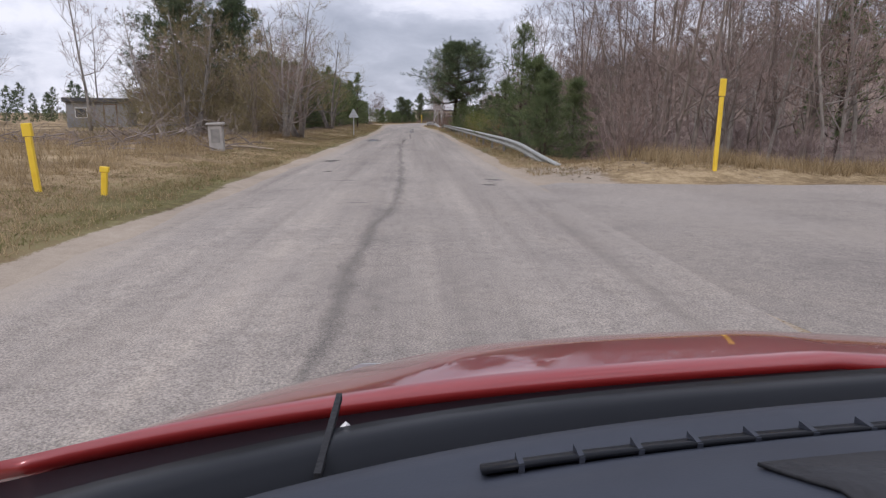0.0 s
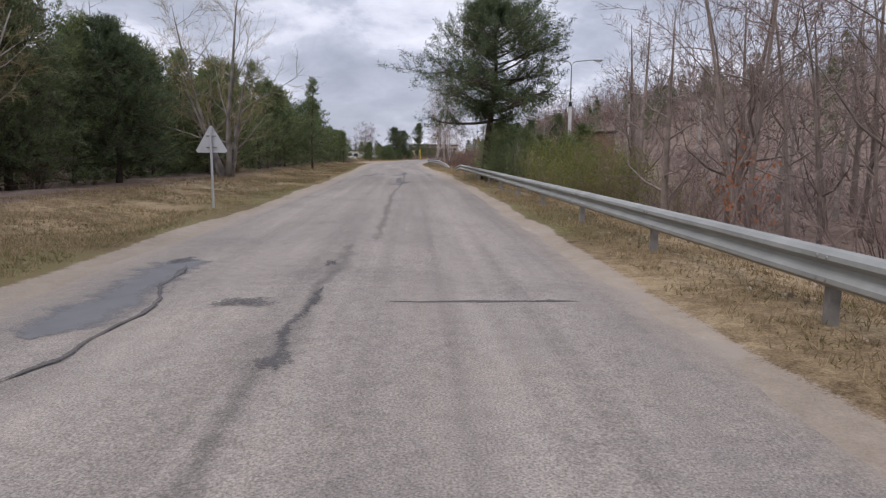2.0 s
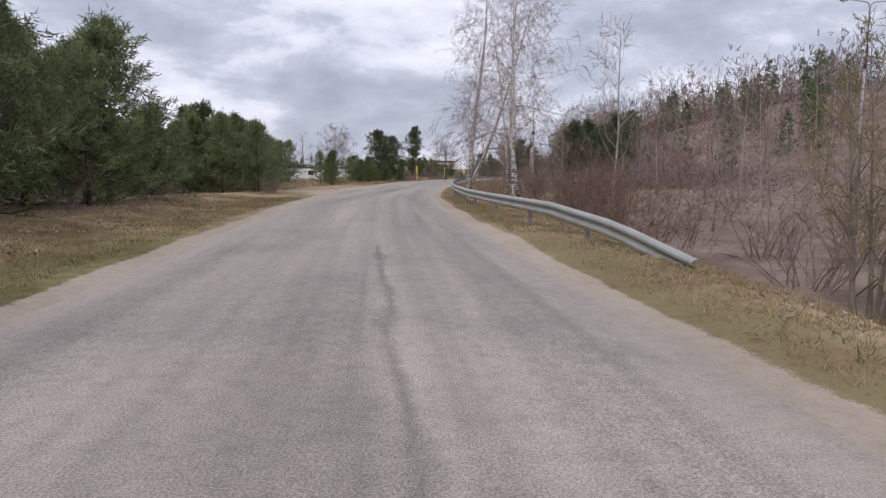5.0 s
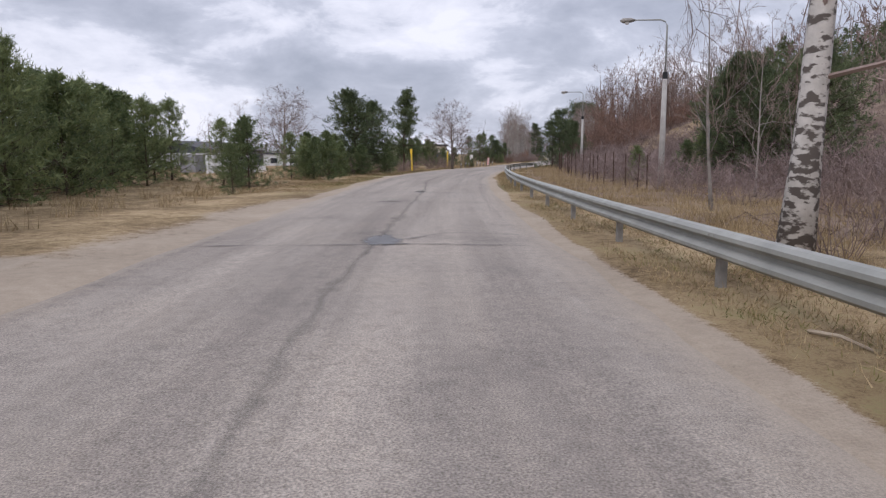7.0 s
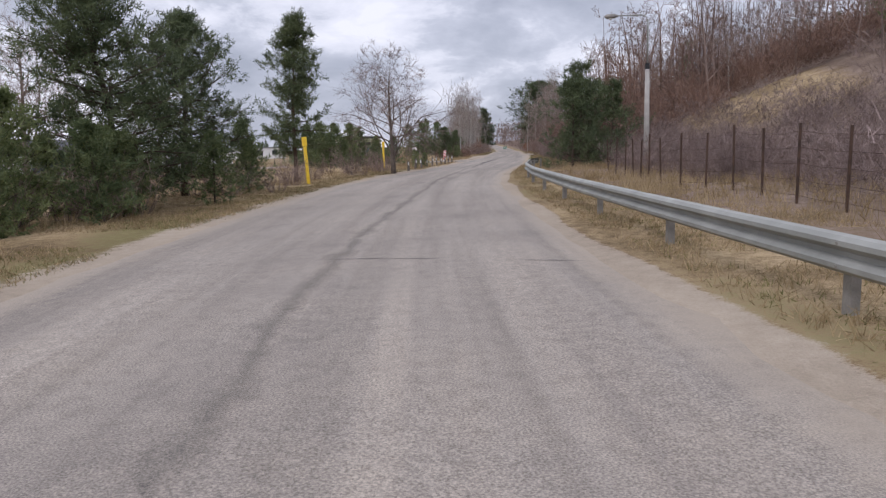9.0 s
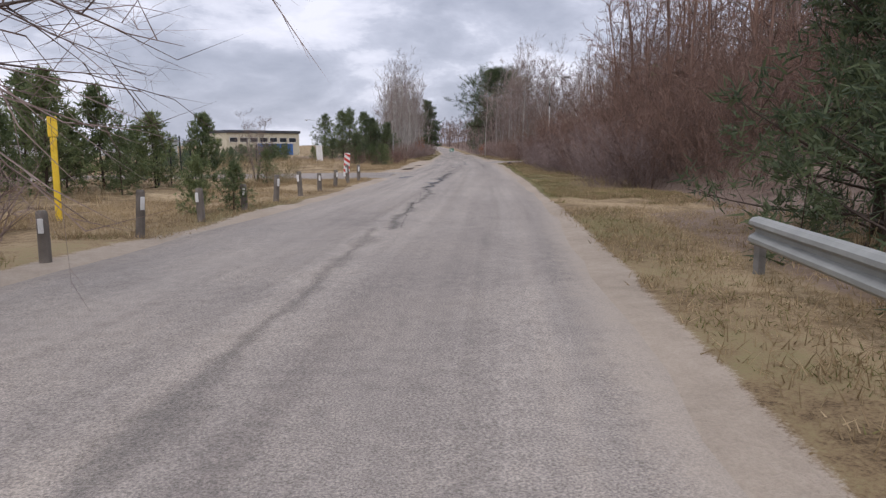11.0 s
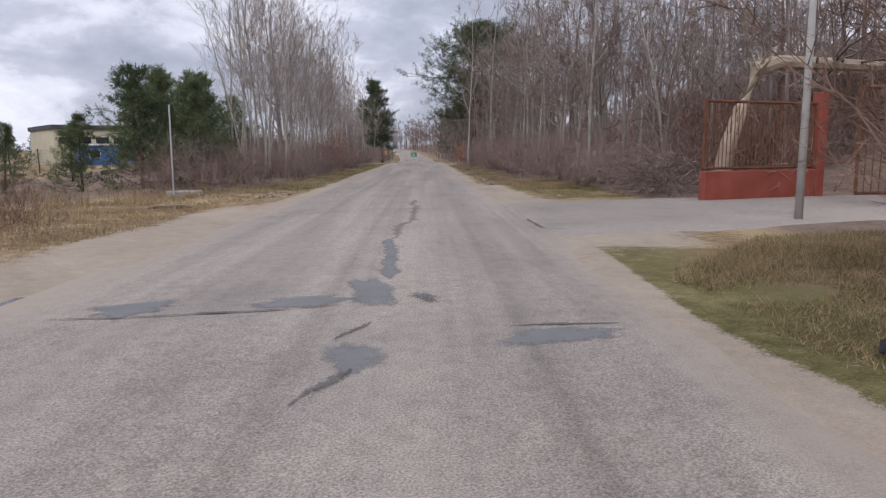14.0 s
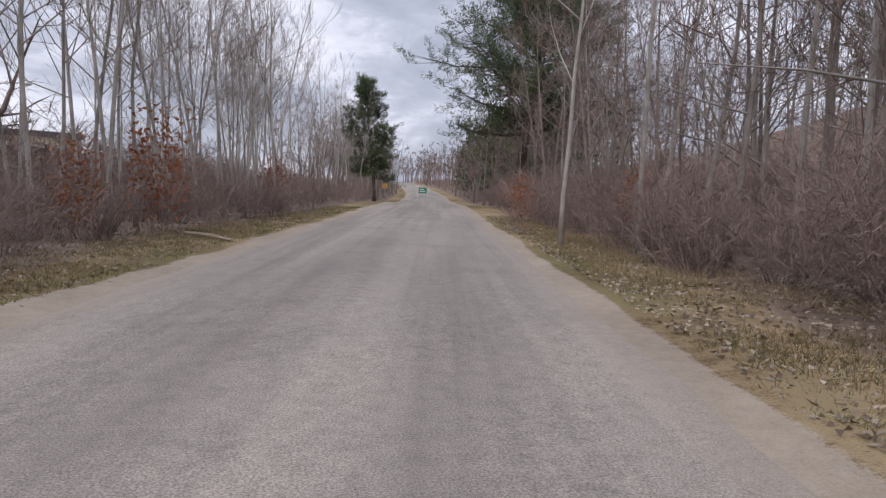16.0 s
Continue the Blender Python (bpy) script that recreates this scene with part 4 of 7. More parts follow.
for x, y, s in ((6.2, 57.5, 1.0), (7.5, 60.0, 1.1), (6.6, 63.0, 0.95), (8.6, 56.0, 1.0)):
    plant(shrub_olive[int(y) % 2], x, y, s)
scatter(bare_big, 3, (12, 18), (55, 66), 0.7, 0.9, 4)
scatter(shrub_brown, 12, (7, 14), (80, 104), 0.7, 1.2, 1.2)
plant(pine_young[3], 8.6, 86.0, 0.5)
plant(bare_multi[2], 6.3, 95.5, 0.75)
plant(birch[1], 3.6, 112.0, 0.8)
plant(birch[2], 4.4, 116.0, 0.85)
scatter(shrub_red, 10, (5.6, 9), (100, 116), 0.6, 1.0, 1.1)
scatter(bare, 6, (7, 20), (98, 122), 0.5, 0.8, 1.8)

# left of the road
plant(pine_old[1], -16.0, 47.0, 0.92)
plant(pine_old[2], -13.2, 50.0, 0.90)
plant(bare_big[0], -8.6, 45.8, 0.68)
plant(bare_multi[0], -8.2, 36.0, 0.85)
plant(bare_multi[2], -10.5, 40.0, 0.9)
scatter(bare_multi, 9, (-16, -8.2), (36, 62), 0.7, 1.05, 1.8)
scatter(bare, 4, (-26, -12), (40, 75), 0.8, 1.15, 2.5)
scatter(shrub_brown, 12, (-13, -7.6), (34, 62), 0.55, 1.0, 0.9)
scatter(pine_young, 50, (-12.5, -8.0), (54, 112), 0.8, 1.25, 1.2, 1.0, lambda d, y: y < 71 and d > -10.5)
plant(bare_wide[0], -7.0, 42.2, 1.0)
scatter(shrub_olive, 16, (-15, -7.8), (33, 47), 0.8, 1.5, 1.3)
for x, y, s in ((-11.4, 55.5, 0.62), (-10.0, 59.5, 0.55)):
    plant(pine_old[int(y) % 3], x, y, s)
plant(bare_wide[1], -7.2, 38.0, 0.85)
plant(bare_wide[0], -9.4, 49.5, 0.9)
plant(bare_wide[0], -8.1, 66.6, 1.05)
scatter(bare_wide, 4, (-13, -9), (34, 58), 0.75, 0.95, 3.5)
scatter(pine_bush, 20, (-22, -12), (60, 118), 0.8, 1.3, 2.0)
plant(pine_slim[0], -7.2, 86.0, 0.85)
plant(pine_slim[1], -9.5, 79.0, 0.85)
plant(pine_old[2], -14.5, 66.0, 0.62)
scatter(shrub_brown, 10, (-8.6, -6.9), (70, 114), 0.3, 0.55, 1.2)
meadow = lambda d, y: d > -8.6 - (y - 118) * 0.26
scatter(pine_bush, 20, (-22, -10), (118, 150), 0.6, 0.9, 1.6, 1.0, meadow)
scatter(pine_young, 10, (-14, -8), (118, 142), 0.5, 0.8, 1.4, 1.0, meadow)
for x, y, s in ((-8.9, 125.4, 0.72), (-9.6, 127.6, 0.78), (-10.9, 125.2, 0.85), (-11.2, 128.8, 0.88), (-10.4, 131.2, 0.74), (-12.4, 131.5, 0.95), (-10.9, 135.0, 0.84), (-12.2, 137.2, 0.92), (-13.5, 134.5, 0.96), (-11.8, 140.5, 0.84), (-13.4, 143.0, 0.92), (-13.4, 150.0, 0.86), (-14.6, 148.0, 0.92), (-12.6, 154.5, 0.76), (-12.3, 157.5, 0.78), (-13.5, 158.5, 0.85)):
    plant(pine_young[int(y) % 4], x, y, s)
for x, y, s in ((-12.9, 128.5, 1.0), (-14.2, 131.0, 1.05), (-12.0, 133.5, 0.9), (-11.6, 138.6, 0.85), (-14.6, 138.0, 1.0), (-13.0, 140.2, 0.9), (-15.4, 141.5, 1.0), (-12.4, 145.6, 0.85), (-14.4, 145.2, 0.95), (-12.8, 147.4, 0.8), (-15.8, 151.5, 0.95), (-13.6, 153.0, 0.85), (-14.8, 155.5, 0.95), (-15.6, 160.0, 0.9), (-17.0, 146.0, 1.05), (-16.5, 136.0, 1.1)):
    plant(pine_dark[int(y) % 2] if int(x * 10) % 2 else pine_bush[int(y) % 3], x, y, s)
for x, y, s in ((-7.9, 123.6, 0.5), (-8.3, 126.0, 0.45), (-8.9, 129.2, 0.4), (-9.4, 132.0, 0.4)):
    plant(shrub_brown[int(y) % 3], x, y, s)
plant(pine_bush[0], -7.6, 152.0, 0.55)
scatter(pine_bush, 20, (-60, -24), (150, 215), 0.6, 0.9, 3.0, 1.0, lambda d, y: -34 < d < -20 and y > 185)
plant(pine_young[0], -6.9, 146.8, 0.36)
scatter(pine_young, 5, (-10, -6.5), (158, 170), 0.40, 0.55, 1.3)
plant(pine_old[1], -3.2, 173.4, 0.66)
scatter(shrub_brown, 8, (-10, -6.2), (164, 182), 0.6, 0.9, 0.7)
scatter(pine_bush, 8, (-9.5, -6.4), (166, 182), 0.3, 0.5, 1.0)
plant(pine_old[2], -2.3, 177.2, 0.58)
plant(bare_round, -10.6, 187.0, 0.92)
scatter(pine_bush, 7, (-15, -8.5), (203, 216), 0.3, 0.5, 1.6)
plant(pine_bush[0], -4.6, 170.6, 0.55)
plant(pine_bush[1], -3.0, 171.6, 0.42)
plant(pine_bush[2], -1.0, 174.6, 0.40)
plant(pine_bush[0], -6.6, 171.5, 0.6)
plant(pine_young[1], -6.2, 158.6, 0.5)
plant(pine_bush[1], -4.2, 158.9, 0.5)
plant(pine_young[3], -7.2, 151.6, 0.62)
plant(pine_bush[2], -5.6, 160.2, 0.4)
for x, y, s in ((2.4, 205.5, 0.6), (4.6, 209.5, 0.62), (5.6, 211.8, 0.58), (7.0, 212.6, 0.5), (1.2, 207.5, 0.6), (3.4, 212.0, 0.65)):
    plant(pine_bush[int(y) % 3], x, y, s)
plant(pine_young[1], -8.6, 153.0, 0.6)
plant(pine_bush[2], -0.6, 180.5, 0.5)
plant(pine_tall, 0.9, 188.5, 0.80)
scatter(shrub_brown, 18, (-9.5, -5.5), (168, 200), 0.5, 0.9, 0.9)
plant(bare_round, 6.4, 194.5, 0.86)
plant(pine_bush[1], 9.0, 203.0, 0.22)
plant(pine_bush[2], 9.7, 203.9, 0.20)
plant(bare_big[2], -16.0, 196.0, 0.75)
plant(bare_big[0], -24.0, 215.0, 0.75)
plant(bare_multi[1], 10.2, 216.5, 0.42)
plant(pine_young[2], 10.6, 215.0, 0.25)
for x, y, s in ((9.6, 213.4, 0.5), (10.9, 214.2, 0.45), (11.4, 216.3, 0.5), (9.0, 215.6, 0.55)):
    plant(shrub_olive[int(y) % 2], x, y, s)
plant(pine_young[1], 6.5, 209.5, 0.33)
# beyond the side road
for x, y, s in ((22.4, 287.0, 1.3), (25.2, 284.5, 1.15), (20.2, 291.0, 1.2), (27.0, 288.0, 1.0), (24.0, 292.0, 1.3), (18.8, 277.0, 0.55), (16.5, 266.0, 0.3), (19.8, 242.0, 0.32)):
    plant(pine_young[int(x) % 4], x, y, s)
plant(pine_tall, 48.4, 337.0, 1.25)
for x, y, s in ((23.1, 267.2, 0.95), (24.9, 267.4, 0.80), (24.0, 269.6, 0.92), (25.6, 270.2, 0.78), (21.2, 266.0, 0.55), (18.6, 266.4, 0.5)):
    plant(pine_dark[int(x) % 2], x, y, s)
plant(shrub_red[1], 23.2, 250.2, 0.36)
plant(shrub_red[2], 22.6, 251.4, 0.32)
scatter(bare_grey, 48, (-16, -6.6), (268, 320), 0.75, 1.15, 0.9, 1.3, lambda d, y: d < -8.6 - (y - 268) * 0.10 or xc(y) + d < 26.6)
scatter(bare_grey, 14, (-12, -5.8), (318, 350), 0.75, 1.1, 1.5)
plant(bare_big[1], 30.0, 288.0, 1.0)
scatter(shrub_brown, 10, (-9, -5.2), (264, 330), 0.5, 0.9, 0.9)
scatter(shrub_red, 6, (-9, -5.2), (262, 300), 0.4, 0.7, 1.0)

# birches, thicket and hill on the right of the bend
plant(birch[0], 3.3, 127.1, 0.95, -60, tilt=-3)
plant(birch[2], 2.75, 123.2, 0.85, -90, tilt=-19)
plant(birch[1], 4.85, 121.5, 0.8, 80, tilt=-2)
for x, y, s in ((21.5, 164.5, 0.62), (25.8, 168.6, 0.7), (29.5, 176.0, 0.75)):
    plant(pine_old[int(y) % 3], x, y, s)
scatter(bare, 6, (8, 22), (120, 150), 0.5, 0.8, 1.6)
scatter(shrub_brown, 18, (5.6, 13), (118, 150), 0.5, 0.9, 0.9, 1.0, lambda d, y: y > 132 and d < 9.5)
for x, y, s in ((17.2, 193.6, 1.0), (18.5, 195.6, 1.15), (18.9, 192.2, 0.95), (19.8, 197.0, 1.1)):
    plant(pine_dark[int(y) % 2], x, y, s)
scatter(shrub_dusk, 22, (10.0, 13.5), (172, 200), 0.5, 0.95, 1.0)
scatter(shrub_brown, 14, (9.6, 13.0), (170, 200), 0.5, 0.9, 1.0)
gate_gap = lambda d, y: y > 238 and (xc(y) + d < 28.2 + (y - 238) * 1.25 or y > 243.5) or (y < 208.5 and d < 8.2)
scatter(shrub_red, 70, (7.0, 13), (203, 248), 0.9, 1.4, 0.95, 1.3, gate_gap)
scatter(shrub_dusk, 46, (5.5, 8.2), (206, 248), 0.6, 1.1, 0.9, 1.0, gate_gap)
for x, y, s in ((29.9, 239.0, 0.8), (31.2, 240.1, 0.95), (32.6, 241.0, 1.05), (33.9, 241.9, 0.9), (35.8, 242.6, 0.95), (37.4, 242.0, 1.0), (33.4, 239.6, 1.2), (36.0, 240.6, 1.2)):
    plant(shrub_red[int(x) % len(shrub_red)], x, y, s)
for x, y, s in ((20.3, 242.8, 0.30), (19.4, 243.6, 0.34), (18.2, 244.4, 0.3)):
    plant(pine_bush[int(x) % 3], x, y, s)
scatter(shrub_red, 18, (-9.5, -5.2), (242.5, 247.5), 0.30, 0.46, 0.6)
scatter(bare, 8, (18, 36), (205, 250), 0.6, 0.9, 2.2)
for y, d, s in ((238, 16, 0.8), (244, 18, 0.9), (226, 22, 0.9)):
    plant(pine_slim[y % 2], float(xc(y)) + d, y, s)
# second wood
for x, y, s in ((16.6, 153.6, 0.62), (18.6, 155.0, 0.66), (20.6, 152.6, 0.7)):
    plant(pine_old[int(y) % 3], x, y, s)
for x, y, s in ((14.2, 154.0, 0.45), (16.2, 156.5, 0.5), (13.4, 158.5, 0.4), (18.0, 158.0, 0.55)):
    plant(pine_bush[int(y) % 3], x, y, s)
scatter(bare, 22, (6.6, 11), (262, 322), 0.85, 1.3, 0.9, 1.0)
for x, y, s in ((44.7, 284.6, 1.0), (46.6, 282.0, 1.05), (48.2, 282.8, 1.1), (43.6, 286.5, 0.9)):
    plant(bare_tall[int(y) % 4], x, y, s)
scatter(bare_tall, 20, (7.2, 14), (260, 325), 0.75, 1.1, 1.6, 1.0)
scatter(bare_brown, 20, (6.4, 13), (258, 322), 0.8, 1.25, 1.1)
scatter(bare_grey, 38, (-11, -6.2), (268, 306), 0.8, 1.1, 0.9, 1.0, lambda d, y: xc(y) + d < 27.0)
scatter(shrub_brown, 12, (-8, -5.3), (266, 302), 0.5, 0.8, 0.9)
scatter(shrub_brown, 30, (5.6, 8.5), (270, 306), 0.5, 0.95, 0.8)
scatter(bare, 16, (8, 16), (256, 284), 0.8, 1.15, 1.2, 1.0, lambda d, y: d < 12 and y < 262)
plant(pine_lone, 56.2, 320.0, 1.85, label="tall pine rising above the roadside wood")
scatter(pine_deep, 6, (8, 16), (330, 380), 0.9, 1.2, 5)
scatter(shrub_red, 8, (6.2, 11), (266, 330), 0.5, 0.9, 1.0)


# ---- far woods: one joined mass each ----
def far_wood(name, label, meshes, n, dr, yr, smin, smax, material, seed, skip=None):
    """Joins many copies of a tree's mesh into one object."""
    r = np.random.default_rng(seed)
    src = []
    for both in meshes:
        soup = []
        for me in (both if isinstance(both, tuple) else (both,)):
            co = np.empty(len(me.vertices) * 3)
            me.vertices.foreach_get("co", co)
            me.calc_loop_triangles()
            ti = np.empty(len(me.loop_triangles) * 3, np.int32)
            me.loop_triangles.foreach_get("vertices", ti)
            soup.append(co.reshape(-1, 3)[ti].reshape(-1, 3, 3))
        src.append(np.concatenate(soup))
    out = []
    for _ in range(n):
        y = r.uniform(*yr)
        d = r.uniform(*dr)
        x = float(xc(y)) + d
        if skip and skip(x, y):
            continue
        t = src[int(r.integers(len(src)))]
        a, s = r.uniform(0, 6.28), r.uniform(smin, smax)
        rot = np.array(((math.cos(a), -math.sin(a), 0), (math.sin(a), math.cos(a), 0), (0, 0, 1))) * s
        out.append(t @ rot.T + np.array((x, y, gz(x, y))))
    return tagged(new(name, tri_mesh(name, np.concatenate(out), material)), label, "woodland", kind="stuff")


open_bank = lambda x, y: bank_clearing(x, y) < 1 or (142 < y < 192 and x - xc(y) < 11.5)
bare_mid = [bare_tree_meshes(280 + i, 9.5, 0.085, (10, 4, 3), "bark_grey", "twig_brown", twig=0.026, clear=0.22, upturn=0.2) for i in range(3)]
for lab, dr, yr, n, sd in (("leafless trees standing deep in the roadside wood", (10, 30), (262, 372), 85, 41), ("leafless trees standing deep in the first wood", (13, 36), (18, 66), 85, 42),
                           ("leafless trees lining the far end of the road", (5.8, 13), (322, 400), 60, 43), ("leafless trees lining the far end of the road", (-16, -5.8), (345, 400), 70, 44)):
    far_wood("roadside_wood", lab, [p[1] for p in bare_mid], n, dr, yr, 0.85, 1.3, M["twig_pale" if dr[0] < 0 else "twig_brown"], sd)
    far_wood("roadside_stems", lab, [p[0] for p in bare_mid], n, dr, yr, 0.85, 1.3, M["bark_grey"], sd)
far_bare = [bare_tree_meshes(300 + i, 9, 0.10, (6, 3, 2), "bark_grey", "twig_brown", twig=0.085, clear=0.2) for i in range(3)]
far_both = [m for p in far_bare for m in p]
far_pine = [pine_meshes(320 + i, 8, 0.13, 0.12, 2.0, 22, 5, (0.6, 0.16), 5, "needle", "cone", 0.15)[2] for i in range(2)]
far_shrub = [shrub_meshes(340 + i, 2.6, 16, "twig_red", 1.8, 3, 0.035)[1] for i in range(2)]
gate_front = lambda x, y: 244 < y < 257 and x < 47.5
far_wood("hillside_wood", "brown leafless woodland covering the hillside", [p[1] for p in far_bare], 640, (26, 130), (20, 330), 0.7, 1.2, M["twig_brown"], 1, open_bank)
far_wood("hillside_wood", "pale bare stems in the hillside woodland", [p[0] for p in far_bare], 320, (26, 120), (20, 330), 0.7, 1.2, M["bark_grey"], 2, open_bank)
far_wood("hillside_pines", "dark pines at the top of the slope", far_pine, 60, (30, 62), (150, 222), 0.5, 0.9, M["needle"], 21)
far_wood("hillside_pines", "dark pines scattered on the wooded hillside", far_pine, 120, (40, 150), (60, 330), 0.7, 1.2, M["needle"], 3)
far_wood("hillside_scrub", "brown scrub on the slope", far_shrub, 900, (12, 80), (60, 205), 0.6, 1.1, M["twig_dusk"], 4, open_bank)
far_wood("hillside_scrub", "reddish scrub on the slope", far_shrub, 900, (12, 70), (196, 262), 0.7, 1.3, M["twig_red"], 34, open_bank)
far_wood("distant_wood", "grey leafless wood lining the far road", far_bare, 130, (-20, -4.8), (342, 540), 0.8, 1.2, M["twig_grey"], 5)
far_wood("distant_wood", "leafless wood closing the end of the road", far_bare, 190, (5.2, 26), (325, 560), 0.9, 1.35, M["twig_brown"], 6)
far_wood("distant_pines", "dark pines in the far wood", far_pine, 40, (6.5, 24), (330, 470), 1.0, 1.5, M["needle"], 24)
far_wood("understorey", "brown scrub along the far road", far_shrub, 280, (4.9, 18), (318, 520), 0.6, 1.1, M["twig_brown"], 25)
far_wood("understorey", "brown scrub along the far road", far_shrub, 210, (-16, -4.7), (325, 520), 0.6, 1.1, M["twig_grey"], 26)
far_wood("hillside_wood", "brown leafless trees on the slope above the bend", far_bare, 230, (20, 66), (140, 262), 0.6, 0.95, M["twig_brown"], 27, open_bank)
far_wood("distant_pines", "line of dark pines across the field", far_pine, 220, (-150, -45), (150, 420), 0.4, 0.7, M["needle"], 7)
far_wood("field_hedge", "dark evergreen hedge across the field", far_pine, 90, (-75, -30), (62, 70), 0.38, 0.5, M["needle"], 8)
mid_shrub = [shrub_meshes(360 + i, 2.8, 22, "twig_red", 2.0, 7, 0.022)[1] for i in range(2)]
fine_shrub = [shrub_meshes(370 + i, 2.8, 24, "twig_red", 2.0, 16, 0.010, 0.5)[1] for i in range(3)]
grove_gap = lambda x, y: x - xc(y) < -8.6 - max(0, y - 268) * 0.28
far_wood("thicket", "reddish-brown leafless thicket on the bank", mid_shrub, 380, (11, 36), (200, 262), 0.9, 1.5, M["twig_red"], 14, gate_front)
far_wood("understorey", "brown brushwood at the edge of the wood", fine_shrub, 330, (5.9, 12), (259, 330), 0.5, 1.1, M["twig_brown"], 28)
far_wood("understorey", "brown brushwood at the foot of the pale grove", fine_shrub, 260, (-13, -5.0), (260, 330), 0.35, 0.85, M["twig_brown"], 30, grove_gap)
far_wood("understorey", "tall brown brushwood behind the pale grove", mid_shrub, 200, (-26, -12), (285, 345), 0.9, 1.6, M["twig_brown"], 37, grove_gap)
far_wood("roadside_wood", "leafless trees on the slope behind the gate", [bare_mid[0], bare_mid[1]], 60, (12.5, 34), (256, 286), 0.8, 1.2, M["twig_pale"], 29)
far_wood("thicket", "brown leafless scrub behind the wire fence", mid_shrub, 300, (12, 30), (140, 200), 0.4, 1.0, M["twig_dusk"], 15, open_bank)
far_wood("thicket", "low brown brush behind the wire fence", mid_shrub, 460, (8.6, 24), (138, 198), 0.25, 0.8, M["twig_dusk"], 35, lambda x, y: bank_clearing(x, y) < 1)
far_wood("hillside_wood", "leafless trees above the thicket", [bare_mid[0], bare_mid[2]], 110, (14, 40), (204, 262), 0.8, 1.25, M["twig_brown"], 36, gate_front)
far_wood("hillside_wood", "reddish leafless trees rising behind the thicket", [bare_mid[1], bare_mid[2]], 90, (10.5, 22), (211, 262), 0.85, 1.35, M["twig_red"], 38, lambda x, y: y > 240 and x - xc(y) < 15 or gate_front(x, y))
far_wood("understorey", "tangled brown brushwood under the trees", mid_shrub, 240, (8.0, 32), (18, 70), 0.4, 0.9, M["twig_dusk"], 9)
far_wood("understorey", "tangled brown brushwood behind the gate", mid_shrub, 220, (12.5, 34), (257, 284), 0.5, 1.0, M["twig_brown"], 17)
far_wood("thicket", "reddish-brown leafless thicket beside the gate", mid_shrub, 90, (15, 34), (236, 250), 0.8, 1.3, M["twig_red"], 18, gate_front)
far_wood("yard_hedge", "low dark evergreen hedge behind the mesh fence", far_pine, 130, (-34, -19), (256, 266), 0.18, 0.26, M["needle"], 19)
far_wood("understorey", "tangled brown brushwood in the roadside wood", far_shrub, 380, (13, 36), (262, 372), 0.5, 1.1, M["twig_brown"], 10)
far_wood("understorey", "brown brushwood in the pale grove", far_shrub, 260, (-24, -9), (272, 345), 0.4, 0.85, M["twig_grey"], 12, grove_gap)


# ---- grass and litter ----
def grass(name, label, bands, material, per, length, width, seed, splay=0.5):
    r = np.random.default_rng(seed)
    out = []
    for n, dr, yr in bands:
        y = r.uniform(yr[0], yr[1], n)
        d = r.uniform(dr[0], dr[1], n)
        x = xc(y) + d
        keep = (vnoise(x, y, 1.3) * 0.6 + vnoise(x, y, 4.5) * 0.4 > 0.30) & (flat_areas(d, y) < 0.3)
        lim = np.interp(y, [244, 247, 257, 268], [3.4, 6.5, 4.7, 4.0])
        keep &= ~((d > 0) & (y > 244) & (y < 270) & (d < lim))
        x, y, d = x[keep], y[keep], d[keep]
        z = ground_z(d, y)
        o = np.repeat(np.stack([x, y, z], -1), per, 0) + r.normal(size=(len(x) * per, 3)) * np.array((0.07, 0.07, 0.0))
        k = len(o)
        sc = np.repeat(0.6 + 0.9 * vnoise(x, y, 3.1), per)
        out.append(blades(o, r.normal(size=(k, 3)) * splay + np.array((0, 0, 1.0)), length * sc * r.uniform(0.5, 1.2, k), width, r))
    return tagged(new(name, tri_mesh(name, np.concatenate(out), material)), label, "grass", kind="stuff")


grass("dry_grass", "dry straw-coloured grass along the verges", [(20000, (-8.0, -3.5), (2, 118)), (14000, (3.45, 7.5), (16, 118)), (11000, (-9.5, -4.2), (146, 200)), (6000, (-8, -3.6), (198, 220)), (14000, (3.4, 8.0), (118, 205)),
      (8500, (-9, -4.6), (228.5, 265)), (9000, (3.7, 7.5), (203, 246)), (7000, (3.6, 9.5), (236, 249)), (6000, (4.0, 7.0), (260, 300)), (2500, (-6, -3.7), (262, 300))], M["grass_dry"], 6, 0.12, 0.011, 1, 0.7)
grass("tall_dry_grass", "tall tufts of straw-coloured grass in the fields", [(5000, (-34, -6.5), (0, 40)), (4200, (-40, -6.5), (124, 222)), (3000, (6.5, 14), (14, 30)), (2500, (6, 13), (118, 200)), (2200, (-40, -6), (238, 266))],
      M["grass_dry"], 9, 0.42, 0.016, 2, 0.35)
grass("green_grass", "short mossy green grass beside the road", [(14000, (-6.2, -3.5), (2, 118)), (5000, (3.5, 5.0), (16, 205)), (16000, (3.6, 7.5), (203, 262)), (6000, (3.6, 9.5), (236, 249)), (4000, (-6.0, -4.2), (150, 200)), (6000, (-5.5, -3.5), (262, 310)), (4000, (3.6, 5.5), (262, 300))],
      M["grass_green"], 6, 0.075, 0.010, 3, 0.9)


